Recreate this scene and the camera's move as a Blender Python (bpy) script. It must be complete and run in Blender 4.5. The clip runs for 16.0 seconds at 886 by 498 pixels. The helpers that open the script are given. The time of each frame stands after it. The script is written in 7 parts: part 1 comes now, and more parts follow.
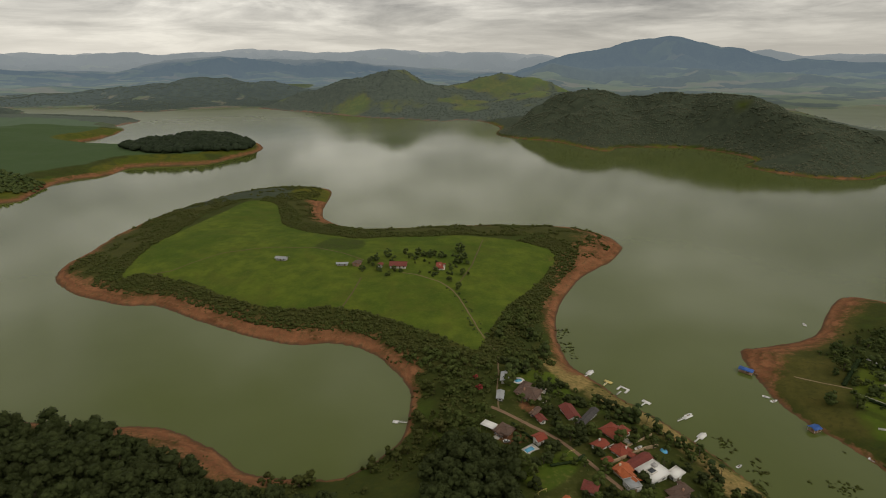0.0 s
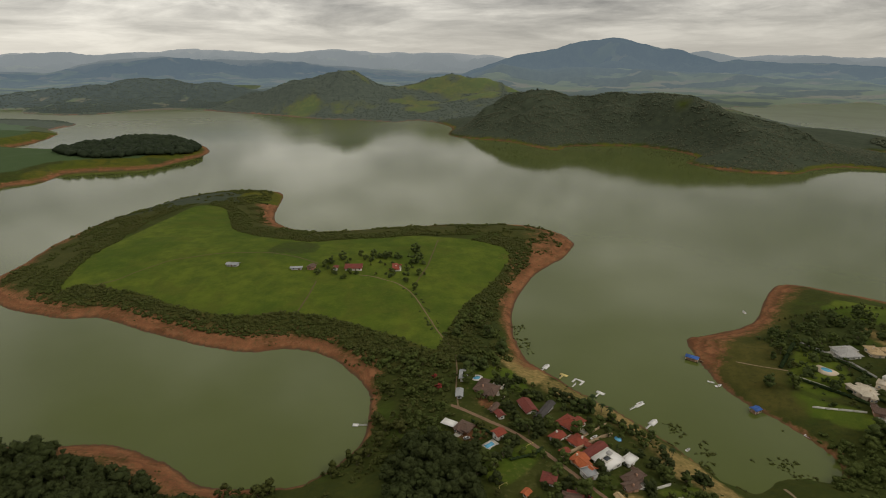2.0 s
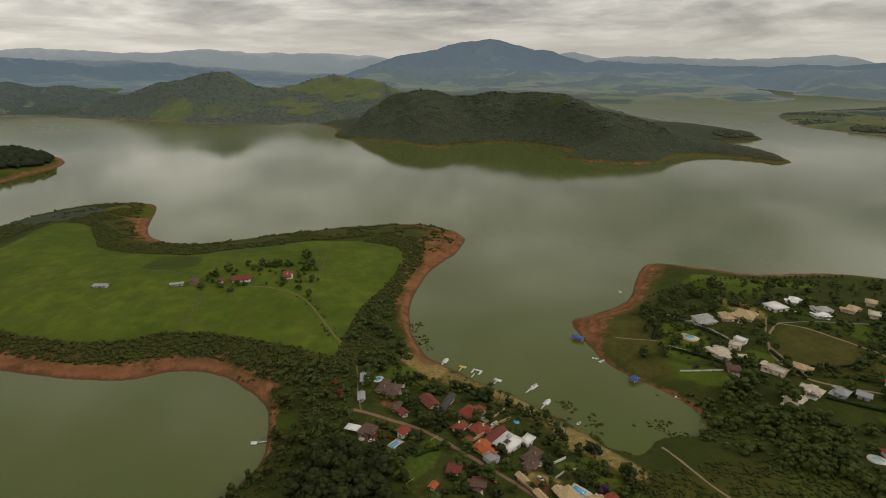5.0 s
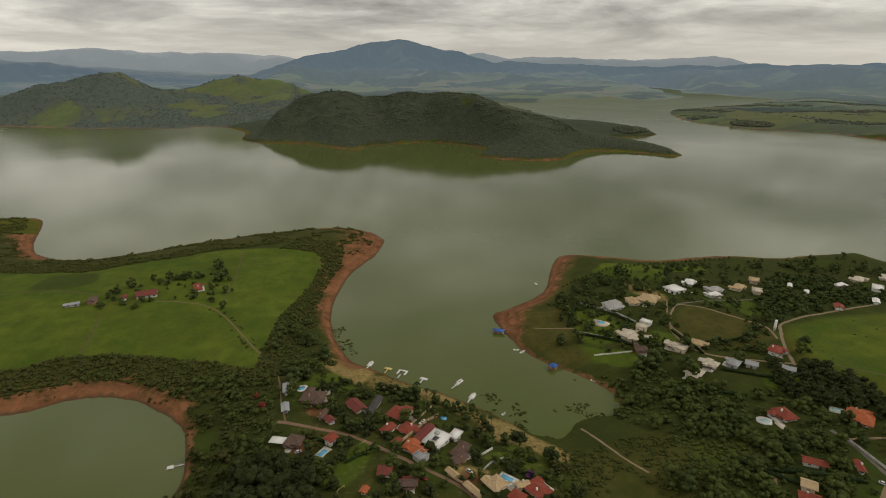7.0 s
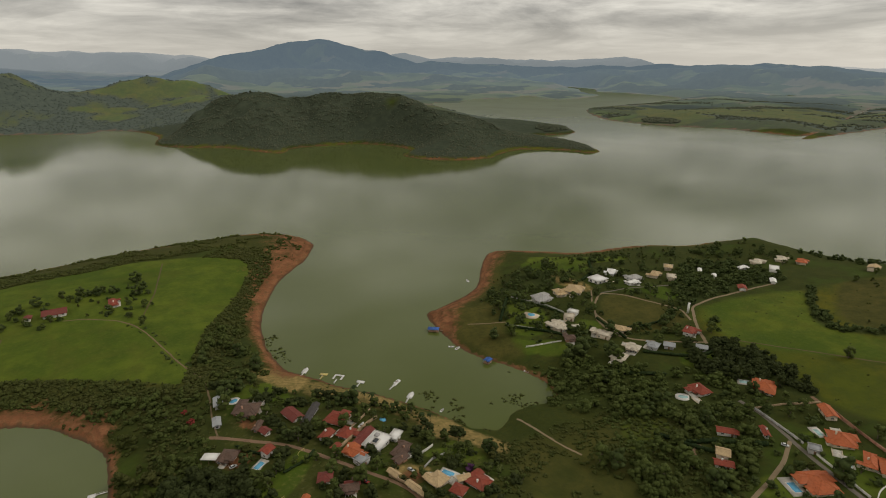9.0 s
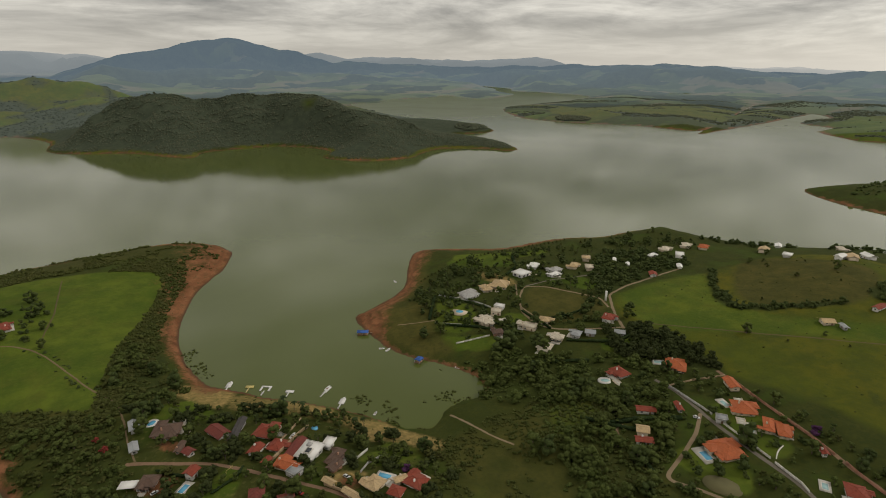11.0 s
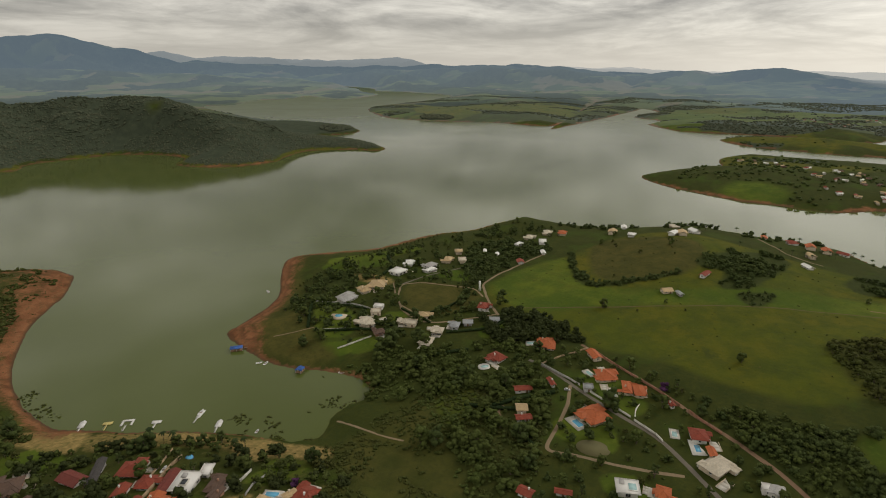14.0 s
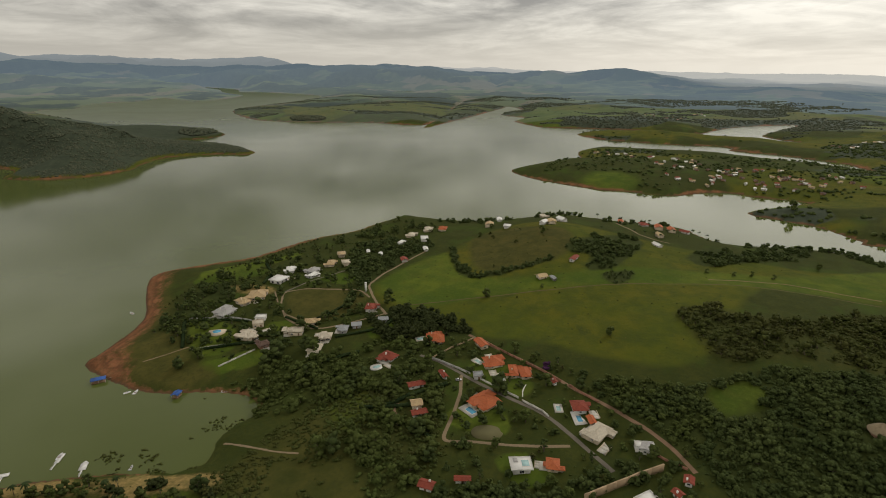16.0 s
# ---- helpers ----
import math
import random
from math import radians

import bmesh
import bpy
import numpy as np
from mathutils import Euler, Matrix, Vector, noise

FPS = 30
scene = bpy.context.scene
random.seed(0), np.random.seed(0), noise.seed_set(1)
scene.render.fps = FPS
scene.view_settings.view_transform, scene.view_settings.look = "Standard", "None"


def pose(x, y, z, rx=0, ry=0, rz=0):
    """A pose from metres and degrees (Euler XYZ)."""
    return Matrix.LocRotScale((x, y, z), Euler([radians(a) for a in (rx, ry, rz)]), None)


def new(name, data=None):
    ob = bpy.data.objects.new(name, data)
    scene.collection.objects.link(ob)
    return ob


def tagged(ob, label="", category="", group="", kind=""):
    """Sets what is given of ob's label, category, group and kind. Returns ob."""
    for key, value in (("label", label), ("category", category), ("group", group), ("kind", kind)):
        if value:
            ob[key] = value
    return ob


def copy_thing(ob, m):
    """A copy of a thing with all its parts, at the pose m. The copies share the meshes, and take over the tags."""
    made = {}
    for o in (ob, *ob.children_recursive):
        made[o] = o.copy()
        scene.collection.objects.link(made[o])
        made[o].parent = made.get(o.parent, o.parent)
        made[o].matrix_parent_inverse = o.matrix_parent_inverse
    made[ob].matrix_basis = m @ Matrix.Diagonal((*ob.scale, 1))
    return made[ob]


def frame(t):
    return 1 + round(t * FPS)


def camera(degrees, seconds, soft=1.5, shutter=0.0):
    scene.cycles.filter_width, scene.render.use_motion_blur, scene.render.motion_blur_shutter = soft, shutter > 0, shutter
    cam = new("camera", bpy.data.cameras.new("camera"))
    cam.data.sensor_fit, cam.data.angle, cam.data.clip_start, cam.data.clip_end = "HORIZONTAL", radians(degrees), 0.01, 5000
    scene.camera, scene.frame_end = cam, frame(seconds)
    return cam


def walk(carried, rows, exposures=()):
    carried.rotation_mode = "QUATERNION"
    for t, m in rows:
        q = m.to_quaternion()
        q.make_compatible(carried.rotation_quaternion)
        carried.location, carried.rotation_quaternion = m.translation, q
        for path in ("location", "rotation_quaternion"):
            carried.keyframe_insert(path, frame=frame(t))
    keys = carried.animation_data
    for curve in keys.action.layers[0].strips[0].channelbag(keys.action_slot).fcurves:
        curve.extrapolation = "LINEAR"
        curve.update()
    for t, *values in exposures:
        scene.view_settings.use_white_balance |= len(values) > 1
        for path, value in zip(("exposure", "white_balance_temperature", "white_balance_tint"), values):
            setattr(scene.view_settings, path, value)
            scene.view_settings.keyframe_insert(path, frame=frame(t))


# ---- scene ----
cam = camera(79.01, 16.0, soft=1.0)
PATH = [
    (0.0, pose(0.00, 0.00, 225.00, 71.099, -0.020, 1.617)),
    (0.5, pose(-0.31, -0.57, 225.30, 71.100, -0.036, -0.031)),
    (1.0, pose(-0.12, -1.29, 225.44, 71.123, -0.060, -1.383)),
    (1.5, pose(-0.04, -1.54, 225.32, 71.138, -0.046, -2.509)),
    (2.0, pose(0.22, -1.51, 225.33, 71.161, -0.039, -3.348)),
    (2.5, pose(0.56, -1.59, 225.29, 71.178, -0.023, -4.301)),
    (3.0, pose(0.87, -1.79, 225.38, 71.176, -0.016, -5.771)),
    (3.5, pose(1.48, -2.40, 225.50, 71.191, -0.000, -7.827)),
    (4.0, pose(1.92, -2.78, 225.45, 71.201, 0.028, -10.218)),
    (6.5, pose(1.79, -4.55, 226.16, 71.227, 0.076, -22.105)),
    (7.0, pose(1.68, -5.08, 226.66, 71.216, 0.065, -24.154)),
    (7.5, pose(1.43, -5.28, 226.96, 71.198, 0.048, -26.149)),
    (8.0, pose(1.08, -5.52, 227.10, 71.207, 0.042, -28.174)),
    (8.5, pose(0.79, -6.19, 227.26, 71.217, 0.058, -29.979)),
    (9.0, pose(0.33, -6.98, 227.47, 71.215, 0.076, -31.901)),
    (11.5, pose(-0.04, -7.31, 227.82, 71.211, 0.051, -42.240)),
    (12.0, pose(-0.01, -7.82, 227.81, 71.225, 0.059, -44.219)),
    (12.5, pose(0.08, -7.96, 227.60, 71.218, 0.050, -46.447)),
    (13.0, pose(0.03, -8.09, 227.67, 71.217, 0.025, -48.713)),
    (13.5, pose(0.01, -8.41, 227.68, 71.200, 0.015, -51.228)),
    (14.0, pose(-0.32, -8.80, 227.95, 71.190, -0.007, -54.113)),
    (14.5, pose(-1.11, -8.62, 228.22, 71.186, -0.050, -57.146)),
    (15.0, pose(-1.07, -8.53, 228.20, 71.171, -0.089, -60.299)),
    (15.5, pose(-0.99, -8.36, 227.82, 71.163, -0.102, -63.815)),
    (16.0, pose(-1.48, -8.36, 227.71, 71.188, -0.121, -67.259)),
]
walk(cam, PATH, exposures=[(0.0, 0.0), (16.0, 0.0)])

# ---------------------------------------------------------------- sky and sun
SUN_ELEVATION, SUN_TURN = 42.0, 112.0
world = bpy.data.worlds.new("overcast_sky")
scene.world = world
world.use_nodes = True
wn, wl = world.node_tree.nodes, world.node_tree.links
wn.clear()


def wnode(kind, **values):
    n = wn.new(kind)
    for key, value in values.items():
        n.inputs[key].default_value = value
    return n


def wmath(op, a, b=None):
    n = wn.new("ShaderNodeMath")
    n.operation = op
    for k, v in enumerate((a, b)):
        if v is None:
            continue
        if isinstance(v, (int, float)):
            n.inputs[k].default_value = v
        else:
            wl.new(v, n.inputs[k])
    return n.outputs[0]


coord = wn.new("ShaderNodeTexCoord")
split = wn.new("ShaderNodeSeparateXYZ")
wl.new(coord.outputs["Generated"], split.inputs[0])
up = wmath("MAXIMUM", split.outputs[2], 0.0)
low = wmath("ADD", up, 0.11)
flat = wn.new("ShaderNodeCombineXYZ")
wl.new(wmath("DIVIDE", split.outputs[0], low), flat.inputs[0])
wl.new(wmath("DIVIDE", split.outputs[1], low), flat.inputs[1])
big = wnode("ShaderNodeTexNoise", Scale=0.55, Detail=8.0, Roughness=0.6, Distortion=0.6)
wl.new(flat.outputs[0], big.inputs["Vector"])
fine = wnode("ShaderNodeTexNoise", Scale=1.6, Detail=8.0, Roughness=0.6, Distortion=0.5)
wl.new(flat.outputs[0], fine.inputs["Vector"])
both = wmath("ADD", wmath("MULTIPLY", big.outputs[0], 0.72), wmath("MULTIPLY", fine.outputs[0], 0.28))
cloud = wn.new("ShaderNodeValToRGB")
wl.new(both, cloud.inputs[0])
cloud.color_ramp.elements[0].position, cloud.color_ramp.elements[0].color = 0.40, (0.20, 0.192, 0.18, 1)
cloud.color_ramp.elements[1].position, cloud.color_ramp.elements[1].color = 0.61, (0.72, 0.685, 0.61, 1)
step = cloud.color_ramp.elements.new(0.5)
step.color = (0.415, 0.395, 0.357, 1)
# the deck thins to a pale warm band towards the horizon
band = wn.new("ShaderNodeMapRange")
wl.new(up, band.inputs[0])
for k, v in ((1, 0.0), (2, 0.115), (3, 0.92), (4, 0.0)):
    band.inputs[k].default_value = v
pale = wn.new("ShaderNodeMix")
pale.data_type = "RGBA"
wl.new(band.outputs[0], pale.inputs[0])
wl.new(cloud.outputs[0], pale.inputs[6])
pale.inputs[7].default_value = (0.60, 0.565, 0.495, 1)
sky = wn.new("ShaderNodeTexSky")
sky.sky_type = "NISHITA"
sky.sun_disc = False
sky.sun_elevation, sky.sun_rotation = radians(SUN_ELEVATION), radians(SUN_TURN)
clear = wn.new("ShaderNodeBackground")
clear.inputs[1].default_value = 0.08
wl.new(sky.outputs[0], clear.inputs[0])
deck = wn.new("ShaderNodeBackground")
deck.inputs[1].default_value = 1.0
# the deck is thinner overhead, and thinnest before the sun
over_head = wn.new("ShaderNodeMapRange")
wl.new(up, over_head.inputs[0])
for k, v in ((1, 0.07), (2, 0.22), (3, 1.0), (4, 1.5)):
    over_head.inputs[k].default_value = v
to_sun = wmath("ADD", wmath("MULTIPLY", split.outputs[0], math.sin(radians(SUN_TURN))), wmath("MULTIPLY", split.outputs[1], math.cos(radians(SUN_TURN))))
glow = wmath("ADD", wmath("MULTIPLY", wmath("POWER", wmath("MAXIMUM", to_sun, 0.0), 4.0), 0.55), 1.0)
lit = wn.new("ShaderNodeVectorMath")
lit.operation = "SCALE"
wl.new(pale.outputs[2], lit.inputs[0])
# and a paler reach of cloud in the north-west
to_west = wmath("ADD", wmath("MULTIPLY", split.outputs[0], math.sin(radians(-42))), wmath("MULTIPLY", split.outputs[1], math.cos(radians(-42))))
glow = wmath("ADD", glow, wmath("MULTIPLY", wmath("POWER", wmath("MAXIMUM", to_west, 0.0), 5.0), 0.42))
wl.new(wmath("MULTIPLY", over_head.outputs[0], glow), lit.inputs[3])
wl.new(lit.outputs[0], deck.inputs[0])
cover = wn.new("ShaderNodeMixShader")
cover.inputs[0].default_value = 0.93
wl.new(clear.outputs[0], cover.inputs[1])
wl.new(deck.outputs[0], cover.inputs[2])
wout = wn.new("ShaderNodeOutputWorld")
wl.new(cover.outputs[0], wout.inputs[0])

sun = new("sun", bpy.data.lights.new("sun", "SUN"))
sun.data.energy, sun.data.angle, sun.data.color = 0.8, radians(20), (1.0, 0.95, 0.88)
sun.matrix_world = pose(0, 0, 600, 90 - SUN_ELEVATION, 0, 180 - SUN_TURN)


# ---------------------------------------------------------------- the lie of the land
# shorelines of the reservoir at water level (z = 0), going round each stretch of land, in metres
SHORE_BAY = [(-2250, 495), (-1200, 390), (-630, 322), (-375, 300), (-243, 290), (-210, 291), (-190, 288), (-166, 279), (-144, 266), (-122, 250),
             (-99, 246), (-80, 246), (-62, 250), (-44, 266), (-36, 279), (-32, 296), (-32, 318), (-34, 338), (-48, 364), (-66, 387),
             (-90, 402), (-112, 406), (-134, 402), (-154, 406), (-183, 417), (-214, 432), (-255, 453), (-286, 471)]
SHORE_FARM = [(-309, 477), (-334, 477), (-374, 492), (-410, 510), (-442, 537), (-462, 574), (-465, 622), (-472, 688), (-472, 774), (-452, 856),
              (-418, 939), (-375, 992), (-318, 1017), (-261, 1010), (-237, 972), (-224, 874), (-210, 804), (-176, 758), (-130, 742), (-74, 747),
              (-8, 760), (75, 765), (158, 759), (200, 728), (214, 684), (210, 658), (182, 612), (141, 566), (111, 510), (94, 464), (87, 412)]
SHORE_VILLAS = [(90, 375), (102, 356), (114, 336), (132, 312), (150, 285), (162, 264), (171, 243), (180, 231), (190, 226), (206, 234), (224, 236),
                (237, 231), (246, 236), (254, 248), (250, 270), (242, 292), (236, 302), (228, 326), (228, 350), (230, 374), (237, 402),
                (258, 408), (291, 418), (321, 438), (360, 484), (392, 513), (414, 513), (448, 488), (496, 453), (574, 436), (633, 399)]
SHORE_EAST = [(690, 387), (726, 372), (738, 338), (758, 248), (825, 168), (849, 135), (840, 62), (844, 4), (836, -42), (806, -64),
              (780, -98), (795, -174), (795, -236), (780, -285), (900, -450), (1800, -1350), (0, -2250), (-2250, -1800)]
SHORE_WEST = [(-2250, 750), (-1050, 810), (-786, 878), (-776, 928), (-806, 1056), (-753, 1142), (-758, 1222), (-669, 1250), (-600, 1275), (-572, 1377), (-548, 1454),
              (-561, 1538), (-628, 1654), (-760, 1718), (-902, 1672), (-951, 1515), (-1101, 1566), (-1158, 1638), (-1156, 1732), (-1190, 1886),
              (-1252, 2008), (-1326, 2084), (-1352, 2307), (-1551, 2430), (-1863, 2504), (-2148, 2524), (-3600, 2250), (-3600, 750)]
SHORE_NORTH = [(-3900, 2250), (-2511, 2964), (-2232, 3015), (-2084, 3105), (-1888, 2830), (-1566, 2734), (-1356, 3044), (-1167, 3050), (-918, 2862),
               (-670, 2697), (-414, 2493), (-228, 2418), (-51, 2324), (-3, 2400), (92, 2328), (159, 2091), (129, 1882), (198, 1764),
               (302, 1694), (369, 1552), (420, 1500), (464, 1578), (586, 1582), (674, 1564), (738, 1456), (738, 1352), (675, 1281),
               (702, 1192), (770, 1136), (848, 1124), (902, 1158), (1016, 1202), (1106, 1128), (1130, 1046), (1178, 1054), (1246, 1180), (1269, 1352),
               (1262, 1440), (1350, 1412), (1460, 1426), (1557, 1634), (1558, 1842), (1515, 1983)]
SHORE_ISLE = [(1587, 2366), (1821, 3066), (2026, 3052), (2342, 3318), (2622, 3297), (2991, 3472), (2775, 2940), (3069, 2978), (3466, 3166),
              (3560, 3330), (3900, 3800), (4262, 4200), (4456, 4800), (4720, 4900), (4430, 4150), (4184, 3860), (3965, 3633), (4010, 3400), (3931, 3129), (3702, 2578), (2934, 2271), (2547, 2234), (2265, 2145), (1948, 1743), (1917, 1512),
              (1964, 1332), (2028, 1173), (2014, 1008), (2050, 928), (2292, 962), (2638, 980), (3030, 1185), (3052, 1080), (3386, 1182), (3490, 1131),
              (3276, 948), (3600, 1350), (24000, 6000), (24000, 24000), (-24000, 24000), (-24000, 2400)]
SHORE_PLAIN = [(3526, 1320), (3188, 906), (2930, 752), (2637, 789), (2508, 627), (2331, 627), (2198, 524), (2140, 441), (2175, 168), (2145, 9),
               (2157, -105), (2274, -150), (2472, -258), (2637, -468), (2850, -900), (24000, -5500), (24000, 5700)]
SHORE_STRIP = [(1962, 298), (1872, 231), (1834, 138), (1809, -32), (1830, -141), (1785, -183), (1740, -165), (1725, -236), (1672, -334), (1606, -418),
               (1540, -478), (1500, -900), (2700, -1350), (2660, -760), (2560, -500), (2400, -395), (2191, -303), (2109, -318), (2031, -385), (1978, -356), (2055, -290), (2070, -156), (2108, 46), (2062, 240)]
SHORE_POINT = [(1188, 320), (1128, 260), (1092, 180), (1065, 108), (1070, 68), (1065, -24), (1120, -84), (1132, -134), (1112, -168), (1112, -213), (1096, -248),
               (1035, -188), (986, -140), (964, -152), (946, -196), (928, -230), (891, -256), (868, -272), (856, -292), (960, -630), (1470, -900),
               (1473, -460), (1539, -381), (1580, -294), (1618, -210), (1668, -105), (1653, 88), (1648, 184), (1546, 225), (1394, 196),
               (1354, 243), (1258, 304)]
# a further arm of the reservoir behind the north shore
SHORE_ARM = [(-2230, 6850), (-1800, 6850), (-1580, 5900), (-1400, 4950), (-1580, 5300), (-1790, 5750), (-1980, 6300)]


def vnoise(x, y, seed=0):
    """Smooth value noise from 0 to 1."""
    xi, yi = np.floor(x), np.floor(y)
    fx, fy = x - xi, y - yi
    fx, fy = fx * fx * (3 - 2 * fx), fy * fy * (3 - 2 * fy)

    def corner(a, b):
        v = np.sin(a * 127.1 + b * 311.7 + seed * 74.7) * 43758.5453
        return v - np.floor(v)
    return ((corner(xi, yi) * (1 - fx) + corner(xi + 1, yi) * fx) * (1 - fy)
            + (corner(xi, yi + 1) * (1 - fx) + corner(xi + 1, yi + 1) * fx) * fy)


def fbm(x, y, octaves=4, seed=0):
    total, gain, norm = 0.0, 1.0, 0.0
    for k in range(octaves):
        total = total + gain * vnoise(x * 2 ** k + 13.7 * k, y * 2 ** k - 7.1 * k, seed + k)
        norm += gain
        gain *= 0.5
    return total / norm


def ease(a, b, v):
    s = np.clip((v - a) / (b - a), 0, 1)
    return s * s * (3 - 2 * s)


def rounded(points, pieces=3):
    """A closed outline drawn smoothly through its points."""
    p = np.array(points, float)
    a, b, c, d = np.roll(p, 1, 0), p, np.roll(p, -1, 0), np.roll(p, -2, 0)
    out = []
    for k in range(pieces):
        s = k / pieces
        out.append(0.5 * (2 * b + (c - a) * s + (2 * a - 5 * b + 4 * c - d) * s ** 2 + (3 * b - a - 3 * c + d) * s ** 3))
    return np.stack(out, 1).reshape(-1, 2)


def inside_distance(x, y, outline):
    """Distance to a closed outline, positive inside it."""
    best = np.full(x.shape, 1e18)
    odd = np.zeros(x.shape, bool)
    for (ax, ay), (bx, by) in zip(outline, np.roll(outline, -1, 0)):
        dx, dy = bx - ax, by - ay
        k = np.clip(((x - ax) * dx + (y - ay) * dy) / (dx * dx + dy * dy + 1e-9), 0, 1)
        best = np.minimum(best, (x - ax - k * dx) ** 2 + (y - ay - k * dy) ** 2)
        if ay != by:
            odd ^= ((ay > y) != (by > y)) & (x < dx * (y - ay) / dy + ax)
    return np.sqrt(best) * np.where(odd, 1, -1)


LANDS = [rounded(s) for s in (SHORE_BAY + SHORE_FARM + SHORE_VILLAS + SHORE_EAST, SHORE_WEST, SHORE_NORTH + SHORE_ISLE,
                              SHORE_PLAIN, SHORE_STRIP, SHORE_POINT)]
ARM = rounded(SHORE_ARM)


def shore_distance(x, y):
    d = np.full(x.shape, -1e9)
    for outline in LANDS:
        d = np.maximum(d, inside_distance(x, y, outline))
    d = np.minimum(d, -inside_distance(x, y, ARM))
    far = np.clip(np.hypot(x, y) / 750, 0.6, 3)
    return d + (fbm(x / 12 / far, y / 12 / far, 3, 5) - 0.5) * 5.0 * far


# hills: x, y, length and width of the rise, turn in degrees, height
HILLS = [(840, 1290, 105, 75, 0, 12),
         (-340, 2960, 210, 230, 10, 118), (-620, 2900, 300, 220, 0, 84), (60, 3040, 300, 220, 0, 74), (230, 3050, 280, 190, 0, 72),
         (495, 2940, 285, 180, -15, 62), (-180, 2775, 315, 135, 0, 34), (450, 2640, 285, 180, -10, 66), (-900, 3075, 240, 165, 0, 26),
         (-1500, 3510, 495, 225, 12, 126), (-2250, 3300, 450, 210, 10, 51), (-1050, 3750, 390, 225, 0, 14)]
KNOLLS = [(690, 350, 62, 40, -20, 9), (645, 112.5, 112.5, 82.5, 20, 16.5), (495, 60, 135, 120, 0, 7.5), (390, -105, 135, 120, 0, 18), (-90, 585, 195, 135, 0, 5.2), (-180, 180, 135, 90, 0, 13.5),
          (60, 195, 90, 90, 0, 6), (570, -90, 180, 120, 0, 7.5), (1290, 90, 240, 135, 60, 9), (-1350, 1350, 525, 375, 0, 18), (-705, 1500, 120, 135, 0, 7.5)]


# the crest of the wooded headland across the lake: bearing in degrees, distance, height
HEADLAND = [(2.6, 1900, 2), (4.2, 1910, 8), (5.5, 1940, 22), (7.2, 1980, 52), (9, 2010, 84), (11, 2010, 112), (13, 2010, 121), (14.5, 2010, 118), (16.2, 2000, 103),
            (18.2, 1980, 105), (19.8, 1960, 121), (20.6, 1950, 122), (22.7, 1930, 113), (25.3, 1900, 122), (27.4, 1880, 122), (29.2, 1820, 98), (30.8, 1760, 80),
            (33.3, 1700, 64), (36.7, 1640, 44), (40, 1580, 28), (43.4, 1540, 15), (46.6, 1540, 2)]
# far ranges: distance, depth of the front slope, then crest heights by bearing
RANGES = [
    (13800, 2600, [(-50, 411), (-39.4, 407), (-34.5, 418), (-31.2, 480), (-28.1, 421), (-24.3, 488), (-19.9, 555), (-17.3, 499), (-14.1, 477), (-9.7, 533), (-6.9, 572),
                   (-4.1, 522), (-0.7, 511), (3.8, 497), (7.7, 457), (10.5, 382), (14, 260), (18, 100)]),
    (10600, 2400, [(-54, 163), (-43.1, 137), (-39.7, 154), (-36, 130), (-31.9, 70), (-29.2, 225), (-25.9, 308), (-22.9, 375), (-19.9, 351), (-16.3, 311), (-12, 287),
                   (-6.4, 199), (-0.7, 111), (6, 54)]),
    (9600, 2300, [(5, 40), (8.2, 207), (10.4, 352), (12.5, 414), (14.6, 442), (15.7, 515), (17.9, 612), (19.0, 632), (19.9, 642), (20.6, 624), (21.4, 590), (22.9, 518), (24.3, 438), (26, 418),
                  (26.8, 364), (28.2, 310), (31, 161), (35, 60)]),
    (6600, 1500, [(1, 0), (4, 12), (6.1, 65), (7.7, 155), (9.3, 231), (11.3, 200), (13.4, 164), (15.6, 182), (17.8, 200), (20.5, 163), (23.4, 148), (26.8, 117), (30.2, 120),
                  (33.7, 86), (38, 60), (44, 30)]),
    (13000, 2600, [(19, 100), (22, 333), (23.4, 388), (26.2, 457), (28.2, 496), (30.8, 341), (33, 375), (35.8, 420), (39.2, 359), (42.4, 325), (45.1, 333), (47.6, 354),
                   (49.6, 407), (51.1, 362), (52.6, 238), (55, 146), (58, 60)]),
    (8800, 2100, [(22, 60), (24, 143), (26.8, 206), (30.2, 270), (33.6, 246), (37.6, 221), (43, 189), (48.2, 174), (50.7, 189), (53.5, 227), (56.7, 255), (58.4, 242),
                  (59.7, 206), (61.7, 232), (63.7, 206), (66.2, 174), (70, 122), (76, 60)]),
    (7000, 1700, [(41, 30), (44, 109), (48.9, 167), (52.5, 176), (55.2, 167), (56.9, 206), (59.1, 225), (62.5, 195), (65.9, 198), (68.2, 161), (71, 101), (73.9, 128),
                  (76.7, 165), (78.3, 165), (80, 118), (82.7, 143), (85.3, 168), (87.4, 136), (89.9, 92), (92.4, 40), (95, 10), (100, 0)]),
    (16000, 2800, [(56, 60), (62, 128), (65.3, 157), (68.2, 186), (72.2, 189), (75, 100), (79.5, 80), (86.9, 90), (89.9, 75), (92.3, 40), (96.9, 10), (122, 0)])]


